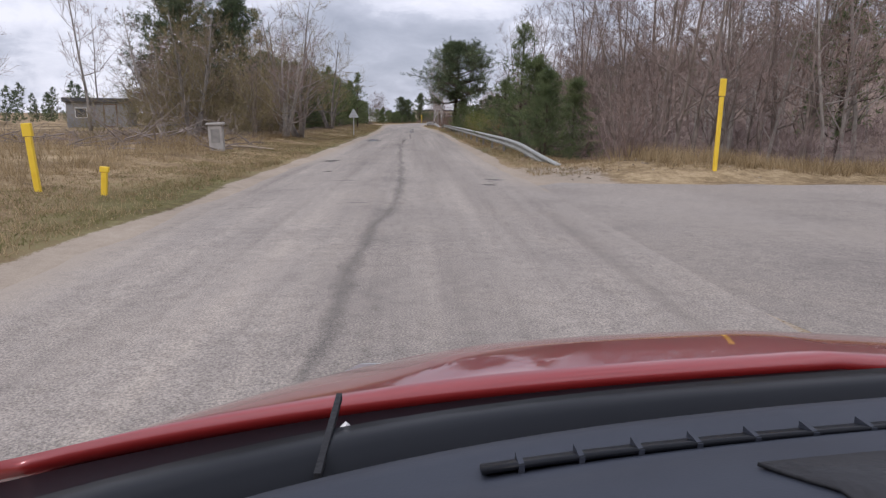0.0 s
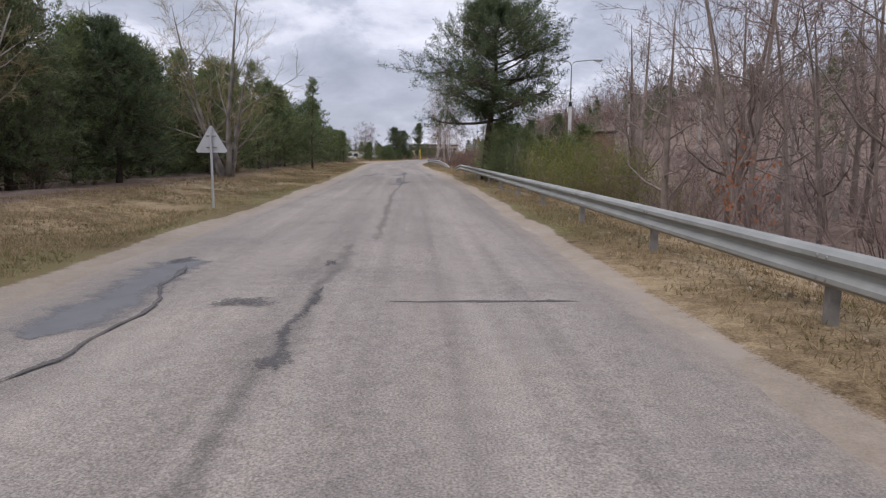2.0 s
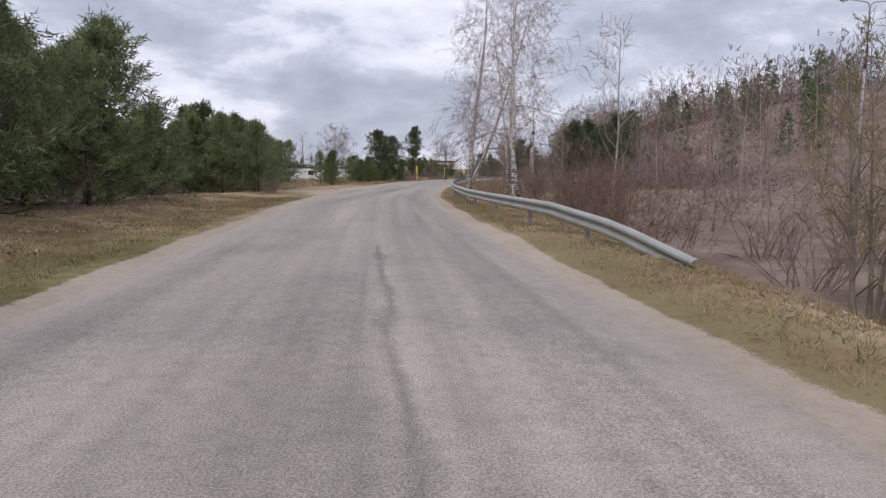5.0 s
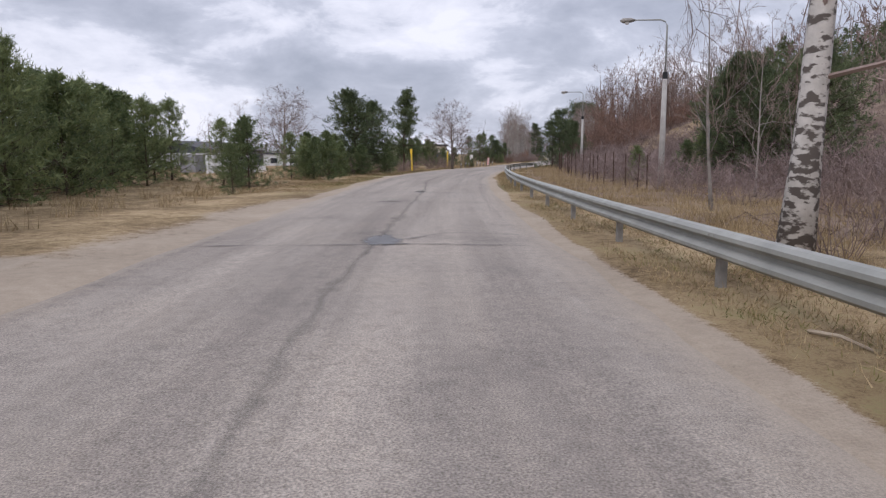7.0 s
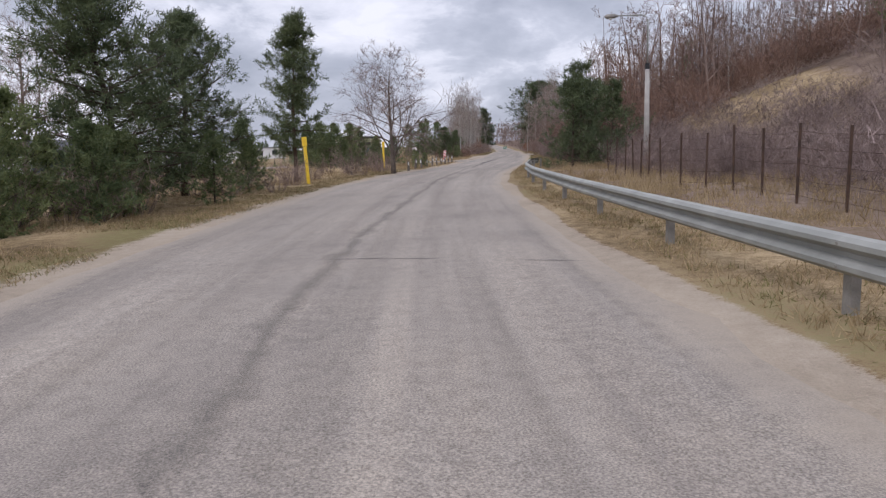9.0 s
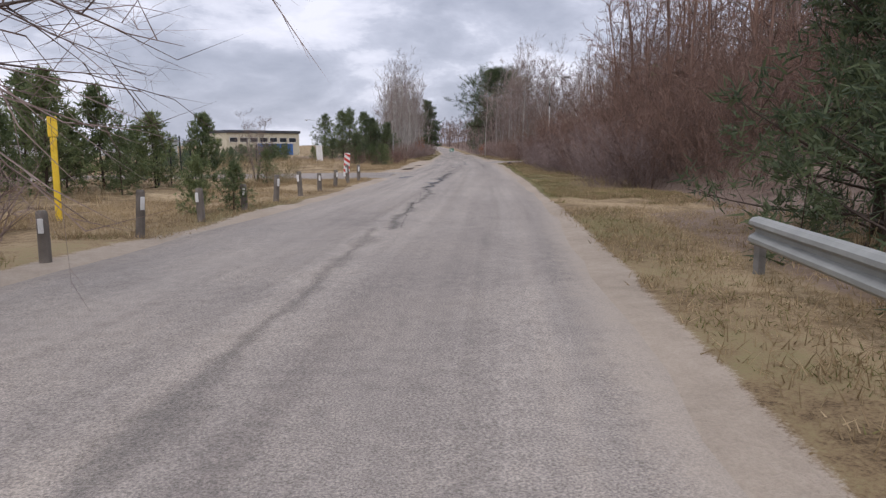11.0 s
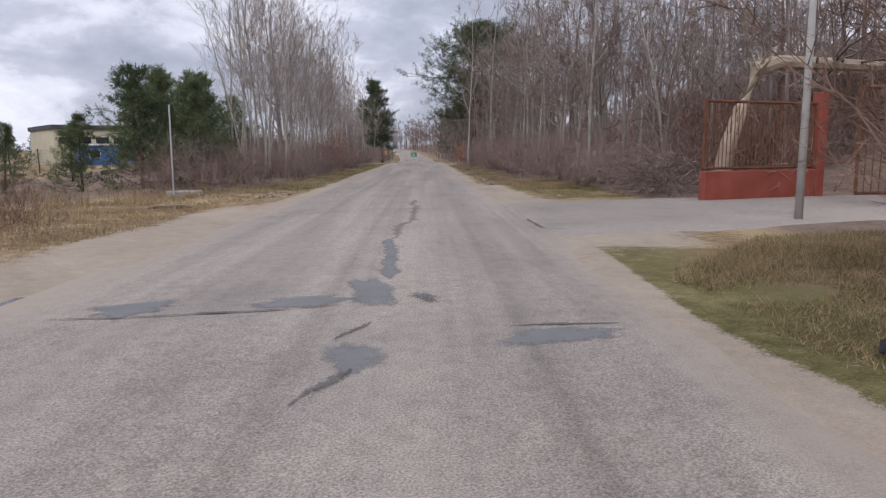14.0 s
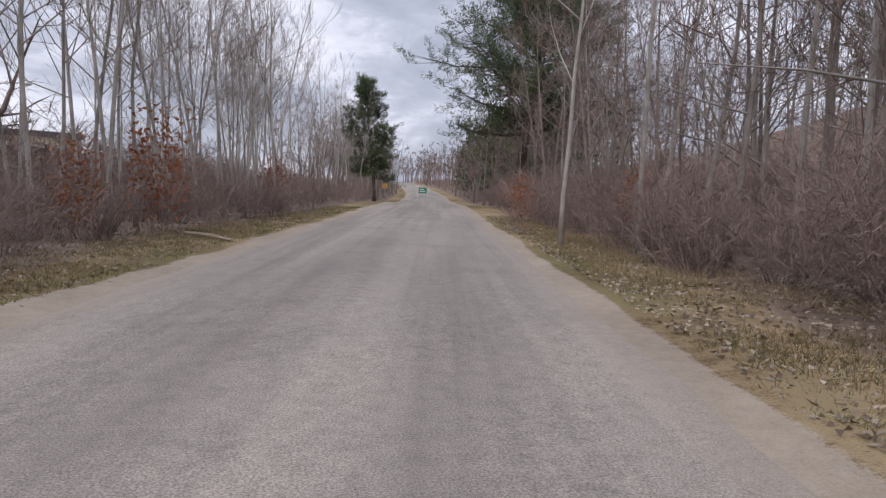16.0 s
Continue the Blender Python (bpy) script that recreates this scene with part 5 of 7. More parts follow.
def leaf_litter():
    r = np.random.default_rng(9)
    out = []
    for n, dr, yr in ((16000, (3.5, 8.0), (264, 304)), (8000, (-7, -3.6), (258, 304)), (3000, (-7.5, -4.5), (58, 116)), (5000, (4.0, 9), (16, 110))):
        y, d = r.uniform(*yr, n), r.uniform(*dr, n)
        x = xc(y) + d
        o = np.stack([x, y, ground_z(d, y) + 0.015], -1)
        out.append(blades(o, r.normal(size=(n, 3)) * np.array((1, 1, 0.22)), 0.065 * r.uniform(0.6, 1.4, n), 0.05, r))
    return tagged(new("leaf_litter", tri_mesh("leaf_litter", np.concatenate(out), M["litter"])), "pale fallen leaves lying on the verges", "leaves", kind="stuff")


leaf_litter()

# ---- crash barriers ----
WBEAM = [(0.02, 0.0), (-0.035, 0.012), (-0.075, 0.045), (-0.078, 0.085), (-0.04, 0.115), (-0.004, 0.135), (-0.004, 0.175), (-0.04, 0.195), (-0.078, 0.225), (-0.075, 0.265), (-0.035, 0.298), (0.02, 0.31)]


def round_bolt():
    b = Build()
    b.tube([(-0.004, 0, 0), (-0.018, 0, 0)], [0.016, 0.012], 6)
    return b.mesh("bolt", M["post_steel"])


def barrier_post(h):
    """A cold-rolled channel post."""
    b = Build()
    w, dpt, t = 0.042, 0.045, 0.006
    o = [(-dpt, -w), (dpt, -w), (dpt, -w + 0.03), (dpt - t, -w + 0.03), (dpt - t, -w + t), (-dpt + t, -w + t), (-dpt + t, w - t), (dpt - t, w - t), (dpt - t, w - 0.03), (dpt, w - 0.03), (dpt, w), (-dpt, w)]
    k = len(o)
    b.add([(x, y, -0.6) for x, y in o] + [(x, y, h) for x, y in o], [(i, (i + 1) % k, k + (i + 1) % k, k + i) for i in range(k)] + [tuple(range(k, 2 * k))])
    return b.mesh("post", M["post_steel"])


BOLT, POST = round_bolt(), barrier_post(0.62)


def guardrail(line, label, step=4.0):
    """line: (y, x, height of the beam's top)."""
    rail = thing("guardrail", label, "crash barrier", Matrix.Translation((line[0][1], line[0][0], 0)))
    inv = np.array((line[0][1], line[0][0], 0.0))
    ys, xs, zs = (np.array([p[i] for p in line], float) for i in range(3))
    y0, y1 = ys[0], ys[-1]
    n = max(1, int(round((y1 - y0) / step)))
    at = lambda y: np.array((np.interp(y, ys, xs), y, np.interp(y, ys, zs) - 0.31 + float(road_z(y))))
    stations = np.linspace(y0, y1, n + 1)
    for i in range(n):
        a, c = stations[i] - (0.12 if i else 0), stations[i + 1]
        b = Build()
        pts = np.array([at(y) for y in np.linspace(a, c, 5)])
        dent = 0.012 * math.sin(i * 2.7)
        pts[2, 0] += dent
        pts = pts - inv + np.array((-0.003 * (i % 2), 0, 0))
        b.profile(WBEAM, pts)
        b.profile([(s + 0.003, u) for s, u in reversed(WBEAM)], pts)
        part("beam", b, M["galv"], rail, smooth=False)
    for i in range(n + 1):
        p = at(stations[i])
        if p[2] < 0.2:
            continue
        o = part("post", POST, None, rail)
        o.matrix_basis = Matrix.Translation(Vector((p[0] + 0.075, p[1], min(0.0, p[2] - 0.36))) - Vector(inv))
        for dy in (-0.10, 0.02):
            for dz in (0.065, 0.245):
                q = part("bolt", BOLT, None, rail)
                q.matrix_basis = Matrix.Translation(Vector((p[0] - 0.072, p[1] + dy - 0.02, p[2] + dz)) - Vector(inv))
    return rail


def side_line(y0, y1, d, step=2.0):
    return [(y, float(xc(y)) + d, 0.67) for y in np.arange(y0, y1 + 0.1, step)]


first_rail = guardrail([(20.0, 4.25, 0.10), (22.0, 4.0, 0.30), (24.5, 3.75, 0.56), (27.5, 3.55, 0.66), (34, 3.5, 0.67), (48, 3.5, 0.67), (66, 3.42, 0.66), (80.0, 3.22, 0.66), (81.6, 3.05, 0.44)],
          "weathered galvanised crash barrier with one end sunk, one bent")
b = Build()
b.box((-1.03, 48.02, 0.65), (-0.98, 48.05, 0.71), 0.006)
part("reflector", b, M["deadwood"], first_rail, "small faded reflector plate")
guardrail([(95.0, 3.35, 0.16), (97.5, 3.0, 0.50), (101, 2.6, 0.68), (108, 2.0, 0.68)] + side_line(112, 178, 3.88) + [(183, float(xc(183)) + 3.95, 0.67), (190, float(xc(190)) + 4.35, 0.70), (194.5, float(xc(194.5)) + 4.8, 0.66)],
          "long galvanised barrier following the bend on steel posts")


# ---- posts and signs ----
def marker_post(x, y, h, w, lean=0.0, label="tall yellow plastic pipeline marker post", z=None):
    e = thing("marker_post", label, "post", pose(x, y, gz(x, y) if z is None else z, 0, lean, 12), "yellow pipeline markers")
    b = Build()
    b.box((-w / 2, -w / 2, -0.3), (w / 2, w / 2, h * 0.80), 0.012)
    part("shaft", b, M["yellow"], e)
    b = Build()
    b.box((-w * 0.75, -w * 0.55, h * 0.805), (w * 0.75, w * 0.55, h), 0.012)
    part("head", b, M["yellow"], e, "wider yellow head plate")
    return e


marker_post(7.4, 16.7, 2.15, 0.09, 1.0, z=0.26)
marker_post(-6.45, 11.9, 1.15, 0.10, -4.0)
marker_post(-5.55, 12.35, 0.52, 0.10, 5.0, "short faded yellow marker stub in dry grass")
marker_post(1.55, 184.0, 2.0, 0.13, -2.5)
marker_post(6.6, 202.5, 1.9, 0.11, 0.5)


def concrete_pillar(x, y):
    e = thing("concrete_pillar", "squat weathered concrete cabinet pillar with a cap slab", "pillar", pose(x, y, gz(x, y), 1, -2, 8))
    b = Build()
    b.box((-0.24, -0.22, -0.2), (0.24, 0.22, 0.86), 0.02)
    part("body", b, M["concrete"], e)
    b = Build()
    b.box((-0.30, -0.27, 0.861), (0.30, 0.27, 0.94), 0.015)
    part("cap", b, M["concrete"], e)
    b = Build()
    b.box((-0.15, -0.232, 0.25), (0.15, -0.221, 0.72), 0.004)
    part("door", b, M["post_steel"], e, "grey sheet metal door")


concrete_pillar(-7.05, 24.8)


def triangle_plate(side, thick, material, name, parent, at_z, face_y):
    b = Build()
    h = side * 0.866
    c = 0.06
    o = [(-side / 2 + c, 0), (side / 2 - c, 0), (side / 2 - c * 0.4, c * 0.8), (c * 0.45, h - c * 0.6), (-c * 0.45, h - c * 0.6), (-side / 2 + c * 0.4, c * 0.8)]
    k = len(o)
    b.add([(x, face_y, at_z + z) for x, z in o] + [(x, face_y + thick, at_z + z) for x, z in o], [tuple(range(k)), tuple(reversed(range(k, 2 * k)))] + [(i, k + i, k + (i + 1) % k, (i + 1) % k) for i in range(k)])
    return part(name, b, material, parent)


def warning_sign(x, y):
    e = thing("warning_sign", "grey back of a triangular warning sign on a steel pole", "road sign", pose(x, y, gz(x, y), 0, 0, 4))
    b = Build()
    b.tube([(0, 0, -0.4), (0, 0, 1.95)], [0.03, 0.03], 10)
    part("pole", b, M["alu"], e)
    triangle_plate(0.78, 0.006, M["alu"], "plate", e, 1.34, 0.05)
    for z in (1.45, 1.72):
        b = Build()
        b.box((-0.12, 0.02, z), (0.12, 0.048, z + 0.03))
        part("bracket", b, M["post_steel"], e)


warning_sign(-4.65, 52.1)


def guide_post(x, y, lean, h):
    e = thing("guide_post", "old dark wooden guide post with a white reflector strip", "post", pose(x, y, gz(x, y), lean * 0.5, lean, lean * 9), "guide posts along the side road")
    b = Build()
    b.tube([(0, 0, -0.3), (0.004, 0, h * 0.5), (0, 0.006, h - 0.03), (0, 0.006, h)], [0.075, 0.072, 0.068, 0.055], 8)
    part("stake", b, M["wood_old"], e)
    b = Build()
    b.box((-0.03, -0.088, h * 0.58), (0.03, -0.068, h * 0.86), 0.004)
    part("reflector", b, M["white"], e, "white reflector strip")


for i, y in enumerate(np.arange(197.5, 219, 2.15)):
    guide_post(float(xc(y)) - 3.95, float(y), 4 * math.sin(i * 2.1), 0.64 + 0.08 * math.sin(i * 1.7))


def striped_board(x, y):
    e = thing("hazard_board", "red and white striped hazard board at the junction", "road sign", pose(x, y, gz(x, y), 0, 4, 20))
    b = Build()
    b.box((-0.145, -0.012, 0.12), (0.145, 0.0, 1.18), 0.004)
    part("plate", b, M["white"], e)
    for k in range(4):
        b = Build()
        z = 0.22 + k * 0.26
        b.add([(-0.143, -0.016, z + 0.12), (0.143, -0.016, z - 0.03), (0.143, -0.016, z + 0.10), (-0.143, -0.016, z + 0.25 if z + 0.25 < 1.17 else 1.17)], [(0, 1, 2, 3)])
        part("stripe", b, M["sign_red"], e, "red diagonal stripe")
    b = Build()
    b.box((-0.03, 0.004, -0.3), (0.03, 0.05, 1.05))
    part("post", b, M["rust"], e)


striped_board(14.2, 219.9)


def plain_pillar(x, y, w, h, name, label, material, lean=0):
    e = new(name, None)
    b = Build()
    b.box((-w / 2, -w / 2, -0.3), (w / 2, w / 2, h), 0.02)
    b.box((-w / 2 - 0.03, -w / 2 - 0.03, h + 0.002), (w / 2 + 0.03, w / 2 + 0.03, h + 0.06), 0.01)
    o = new(name, b.mesh(name, material))
    bpy.data.objects.remove(e)
    o.matrix_basis = pose(x, y, gz(x, y), 0, lean, 10)
    return tagged(o, label, "pillar")


plain_pillar(15.9, 251.7, 0.46, 1.35, "gate_pillar", "white painted gate pillar beside the side road", M["white"], -3)


def black_bag(x, y):
    b = Build()
    r = np.random.default_rng(4)
    vs, fs = [], []
    for i in range(6):
        for j in range(9):
            a, t = j / 9 * 6.283, i / 5 * math.pi
            q = 1 + 0.25 * r.uniform(-1, 1)
            q *= 0.75 + 0.3 * math.sin(a * 3 + t * 4)
            vs.append((0.22 * q * math.sin(t) * math.cos(a), 0.14 * q * math.sin(t) * math.sin(a), 0.06 - 0.08 * math.cos(t) * q))
    fs = [(i * 9 + j, i * 9 + (j + 1) % 9, (i + 1) * 9 + (j + 1) % 9, (i + 1) * 9 + j) for i in range(5) for j in range(9)]
    b.add(vs, fs)
    o = new("rubbish_bag", b.mesh("rubbish_bag", M["rubber"]))
    o.matrix_basis = Matrix.Translation((x, y, gz(x, y) + 0.02))
    tagged(o, "crumpled black rubbish bag lying on the verge", "rubbish")


black_bag(30.3, 241.2)


def road_board(x, y, w, h, z0, material, label):
    e = thing("direction_sign", label, "road sign", pose(x, y, gz(x, y), 0, 0, -16))
    b = Build()
    b.box((-w / 2, 0, z0), (w / 2, 0.03, z0 + h), 0.008)
    part("panel", b, material, e)
    for s in (-0.35, 0.35):
        b = Build()
        b.tube([(s * w, 0.06, -0.3), (s * w, 0.06, z0 + h)], [0.035, 0.035], 8)
        part("pole", b, M["alu"], e)
    for k in range(2):
        b = Build()
        b.box((-w * 0.38, -0.006, z0 + h * (0.25 + 0.35 * k)), (w * (0.30 - 0.1 * k), -0.002, z0 + h * (0.38 + 0.35 * k)))
        part("text_bar", b, M["white"], e, "white line of lettering")


road_board(58.9, 358.0, 1.05, 0.75, 0.95, M["sign_green"], "green direction sign by the roadside ahead")
for sx, sy in ((54.6, 362.0), (51.6, 372.0)):
    o = thing("delineator", "orange and white marker sign in the distance", "road sign", pose(sx, sy, gz(sx, sy)))
    b = Build()
    b.tube([(0, 0, -0.3), (0, 0, 1.5)], [0.03, 0.03], 6)
    part("pole", b, M["alu"], o)
    b = Build()
    b.box((-0.3, -0.03, 1.2), (0.3, -0.005, 1.9), 0.01)
    part("plate", b, M["orange"], o)


# ---- street lamps ----
def street_lamp(x, y, top, arm_dir, double=False, z=None, label="", steel_from=0.66, arm=1.5, group="street lamps", thick=1.0):
    z0 = gz(x, y) if z is None else z
    h = top - z0
    e = thing("street_lamp", label or "street lamp on a weathered concrete pole with a steel arm", "street lamp", pose(x, y, z0, 0, 0, arm_dir), group)
    b = Build()
    hs = h * steel_from
    b.tube([(0, 0, -0.4), (0, 0, hs * 0.5), (0, 0, hs)], [0.15 * thick, 0.13 * thick, 0.105 * thick], 10)
    part("pole", b, M["concrete_pole"], e, smooth=True)
    b = Build()
    b.tube([(0, 0, hs - 0.05), (0, 0, hs + 0.25)], [0.12 * thick, 0.115 * thick], 10)
    part("collar", b, M["black"], e)
    for s in ((1, -1) if double else (1,)):
        b = Build()
        rise = h - hs
        b.tube([(0, 0, hs + 0.2), (0, 0, hs + rise * 0.9), (s * 0.10, 0, hs + rise * 0.97), (s * 0.3, 0, h), (s * arm, 0, h + (0.12 if double else 0.0))], [0.045, 0.04, 0.036, 0.034, 0.03], 8)
        ar = part("arm", b, M["galv"], e, smooth=True)
        b = Build()
        hz0 = h + (0.12 if double else 0.0)
        b.tube([(s * (arm - 0.05), 0, hz0), (s * (arm + 0.15), 0, hz0 + 0.0), (s * (arm + 0.5), 0, hz0 - 0.02), (s * (arm + 0.62), 0, hz0 - 0.02)], [0.05, 0.11, 0.12, 0.05], 8)
        hd = part("lamp_head", b, M["alu"] if double else M["post_steel"], e, smooth=True)
        b = Build()
        b.tube([(s * (arm + 0.32), 0, hz0 - 0.10), (s * (arm + 0.32), 0, hz0 - 0.19)], [0.11, 0.06], 8)
        gl = part("lens", b, M["white"], hd, "milky lamp glass")
    return e


street_lamp(11.9, 151.4, 7.6, 170, label="street lamp on a tall concrete pole inside the bend")
street_lamp(18.4, 186.6, 7.6, 165)
street_lamp(10.9, 82.5, 7.6, 0, True, label="street lamp with two arms behind the big pine")
street_lamp(32.2, 111.5, 12.2, 10, True, label="two-armed street lamp on the hillside")
street_lamp(29.8, 130.0, 12.6, 0, True, label="two-armed street lamp on the hillside")
street_lamp(48.0, 213.0, 12.2, 5, True, label="two-armed street lamp above the clearing")
street_lamp(37.2, 249.0, 8.0, 5, label="street lamp on a concrete pole beside the gate", thick=0.55)
street_lamp(21.5, 318.0, 6.4, 0, True, label="thin two-armed lamp beyond the field", steel_from=0.3)

# ---- fences ----
def wire_fence(pts, h, post_mat, wire_mat, label, name="fence", wires=4, radius=0.03, mesh_step=0.0, group=""):
    """Posts at the given places, joined by runs of wire; mesh_step adds upright wires."""
    e = thing(name, label, "fence", Matrix.Translation((pts[0][0], pts[0][1], 0)))
    o = np.array((pts[0][0], pts[0][1], 0.0))
    tops = []
    for i, (x, y) in enumerate(pts):
        z = gz(x, y)
        hh = h * (1 + 0.06 * math.sin(i * 3.1))
        b = Build()
        p = np.array((x, y, z)) - o
        lean = np.array((0.05 * math.sin(i * 1.9), 0.04 * math.cos(i * 2.3), 0))
        b.tube([p - np.array((0, 0, 0.3)), p + np.array((0, 0, hh)) + lean], [radius, radius], 6)
        part("post", b, post_mat, e)
        tops.append((p, hh, lean))
    for i in range(len(pts) - 1):
        (p, h1, l1), (q, h2, l2) = tops[i], tops[i + 1]
        b = Build()
        for k in range(wires):
            f = (k + 0.5) / wires
            a, c = p + np.array((0, 0, h1 * f)) + l1 * f, q + np.array((0, 0, h2 * f)) + l2 * f
            b.tube([a, (a + c) / 2 - np.array((0, 0, 0.03)), c], [0.005] * 3, 3, cap=False)
        if mesh_step:
            L = float(np.linalg.norm(q - p))
            for s in np.arange(mesh_step, L, mesh_step):
                a = p + (q - p) * s / L
                b.tube([a + np.array((0, 0, 0.05)), a + np.array((0, 0, h1 * 0.98))], [0.004, 0.004], 3, cap=False)
        part("wire_panel", b, wire_mat, e)
    return e


wire_fence([(float(xc(y)) + float(np.interp(y, [148, 153, 163, 173, 187], [9.2, 9.0, 8.5, 8.3, 8.4])) + 0.15 * math.sin(y * 3), float(y)) for y in np.arange(147.5, 187, 1.75)], 1.6, M["iron_old"], M["iron_old"], "rusty wire fence with thin iron posts on the bank", wires=5)
wire_fence([(6.9 + 0.17 * i * 1.25, 214.0 + i * 1.9) for i in range(4)] , 1.75, M["black"], M["fence_green"], "dark green mesh fence with black posts", wires=9, radius=0.035, mesh_step=0.16)
wire_fence([(-26 + 3.3 * i, 222 + 2.2 * i) for i in range(12)], 1.8, M["black"], M["fence_green"], "dark green mesh fence across the works yard", wires=10, radius=0.04, mesh_step=0.14)
wire_fence([(11.2 + 0.35 * i, 259 + 6.0 * i) for i in range(8)], 1.8, M["black"], M["fence_green"], "dark green mesh fence along the works yard", wires=8, radius=0.04, mesh_step=0.2)


# ---- buildings ----
def block(name, label, x, y, turn, w, d, h, wall, roof, z=None, roof_h=0.35, gable=0.0, openings=(), eave=0.25, wall_label=""):
    """A building with walls, roof slab or gable, and windows or doors set into shallow reveals: (along, z, width, height, kind)."""
    z0 = (gz(x, y) if z is None else z)
    e = thing(name, label, "building", pose(x, y, z0, 0, 0, turn))
    b = Build()
    b.box((-w / 2, -d / 2, -1.5), (w / 2, d / 2, h))
    if gable:
        b.add([(-w / 2, -d / 2, h), (w / 2, -d / 2, h), (0, -d / 2, h + gable), (-w / 2, d / 2, h), (w / 2, d / 2, h), (0, d / 2, h + gable)], [(0, 1, 2), (5, 4, 3)])
    part("wall", b, wall, e)
    b = Build()
    if gable:
        t = 0.16
        for s in (-1, 1):
            xo, zo = s * (w / 2 + eave), h - gable * eave / (w / 2)
            v = [(0, -d / 2 - eave, h + gable), (xo, -d / 2 - eave, zo), (xo, d / 2 + eave, zo), (0, d / 2 + eave, h + gable)]
            v += [(a, c, q + t) for a, c, q in v]
            b.add(v, [(3, 2, 1, 0), (4, 5, 6, 7), (0, 1, 5, 4), (1, 2, 6, 5), (2, 3, 7, 6), (3, 0, 4, 7)])
    else:
        b.box((-w / 2 - eave, -d / 2 - eave, h + 0.004), (w / 2 + eave, d / 2 + eave, h + roof_h), 0.04)
    part("roof", b, roof, e)
    for a, zz, ww, hh, kind in openings:
        b = Build()
        f = -d / 2
        b.box((a - ww / 2 - 0.06, f - 0.05, zz - 0.06), (a + ww / 2 + 0.06, f - 0.004, zz + hh + 0.06), 0.01)
        fr = part("window" if kind == "window" else "door", b, M["white"] if kind == "window" else M["rust"], e)
        b = Build()
        b.box((a - ww / 2, f - 0.062, zz), (a + ww / 2, f - 0.054, zz + hh))
        part("pane" if kind == "window" else "leaf", b, M["glass_dark"] if kind == "window" else M["wall_grey"], fr)
    return e


block("shed", "low grey concrete shed behind dead branches", -26.5, 60.0, 12, 4.6, 4.0, 2.2, M["wall_grey"], M["roof_dark"], openings=((1.0, 0.3, 0.9, 1.7, "door"), (-1.2, 1.0, 0.8, 0.7, "window")), z=0.15)
block("substation", "small brown rendered transformer hut with a flat roof", 16.8, 97.5, -12, 2.9, 2.8, 3.3, M["wall_brown"], M["roof_dark"], z=0.0, roof_h=0.14)
block("works_hall", "dark steel industrial hall with a shallow gable", -31.0, 236.0, -15, 13, 20, 3.2, M["wall_dark"], M["roof_dark"], z=-0.9, gable=1.3, openings=((-1, 3.3, 1.0, 0.5, "window"),))
block("works_annex", "low white annex in front of the dark hall", -29.5, 223.5, -15, 10, 4, 2.5, M["wall_white"], M["wall_white"], z=-0.9, roof_h=0.2, openings=((-3, 0.5, 1.2, 1.2, "window"), (2.5, 0.5, 1.2, 1.2, "window")))
block("works_hall", "white industrial hall with a flat roof", -20.0, 262.0, -12, 16, 12, 2.6, M["wall_white"], M["wall_dark"], z=-0.9, openings=((-5, 0.9, 1.4, 1.0, "window"), (-1, 0.9, 1.4, 1.0, "window"), (3, 0.9, 1.4, 1.0, "window")))
wins = tuple((-7 + 2.3 * i, 3.0, 1.7, 0.9, "window") for i in range(7))
block("factory", "cream factory building with a dark roof edge and window bands", 9.5, 352.0, 24, 17, 14, 4.9, M["wall_cream"], M["roof_dark"], z=-0.3, roof_h=0.6, openings=wins)
block("works_hall", "low white workshop beside the factory", -22.0, 352.0, 12, 30, 12, 3.0, M["wall_white"], M["wall_grey"], z=-0.3, openings=tuple((-12 + 4.0 * i, 1.2, 1.6, 1.2, "window") for i in range(7)))
block("kiosk", "blue panelled site cabin by the factory fence", 14.0, 322.0, 18, 6.0, 2.6, 2.3, M["blue"], M["white"], z=-0.1, roof_h=0.15, openings=((-1.5, 1.0, 1.0, 0.8, "window"), (1.2, 0.1, 0.9, 1.9, "door")))
block("house", "pale house among the trees on the hill", 96.0, 264.0, -140, 9.0, 8.0, 4.8, M["wall_white"], M["roof_dark"], gable=2.4, openings=((-2.5, 2.6, 1.2, 1.3, "window"), (2.5, 2.6, 1.2, 1.3, "window"), (-2.5, 0.5, 1.2, 1.3, "window")))


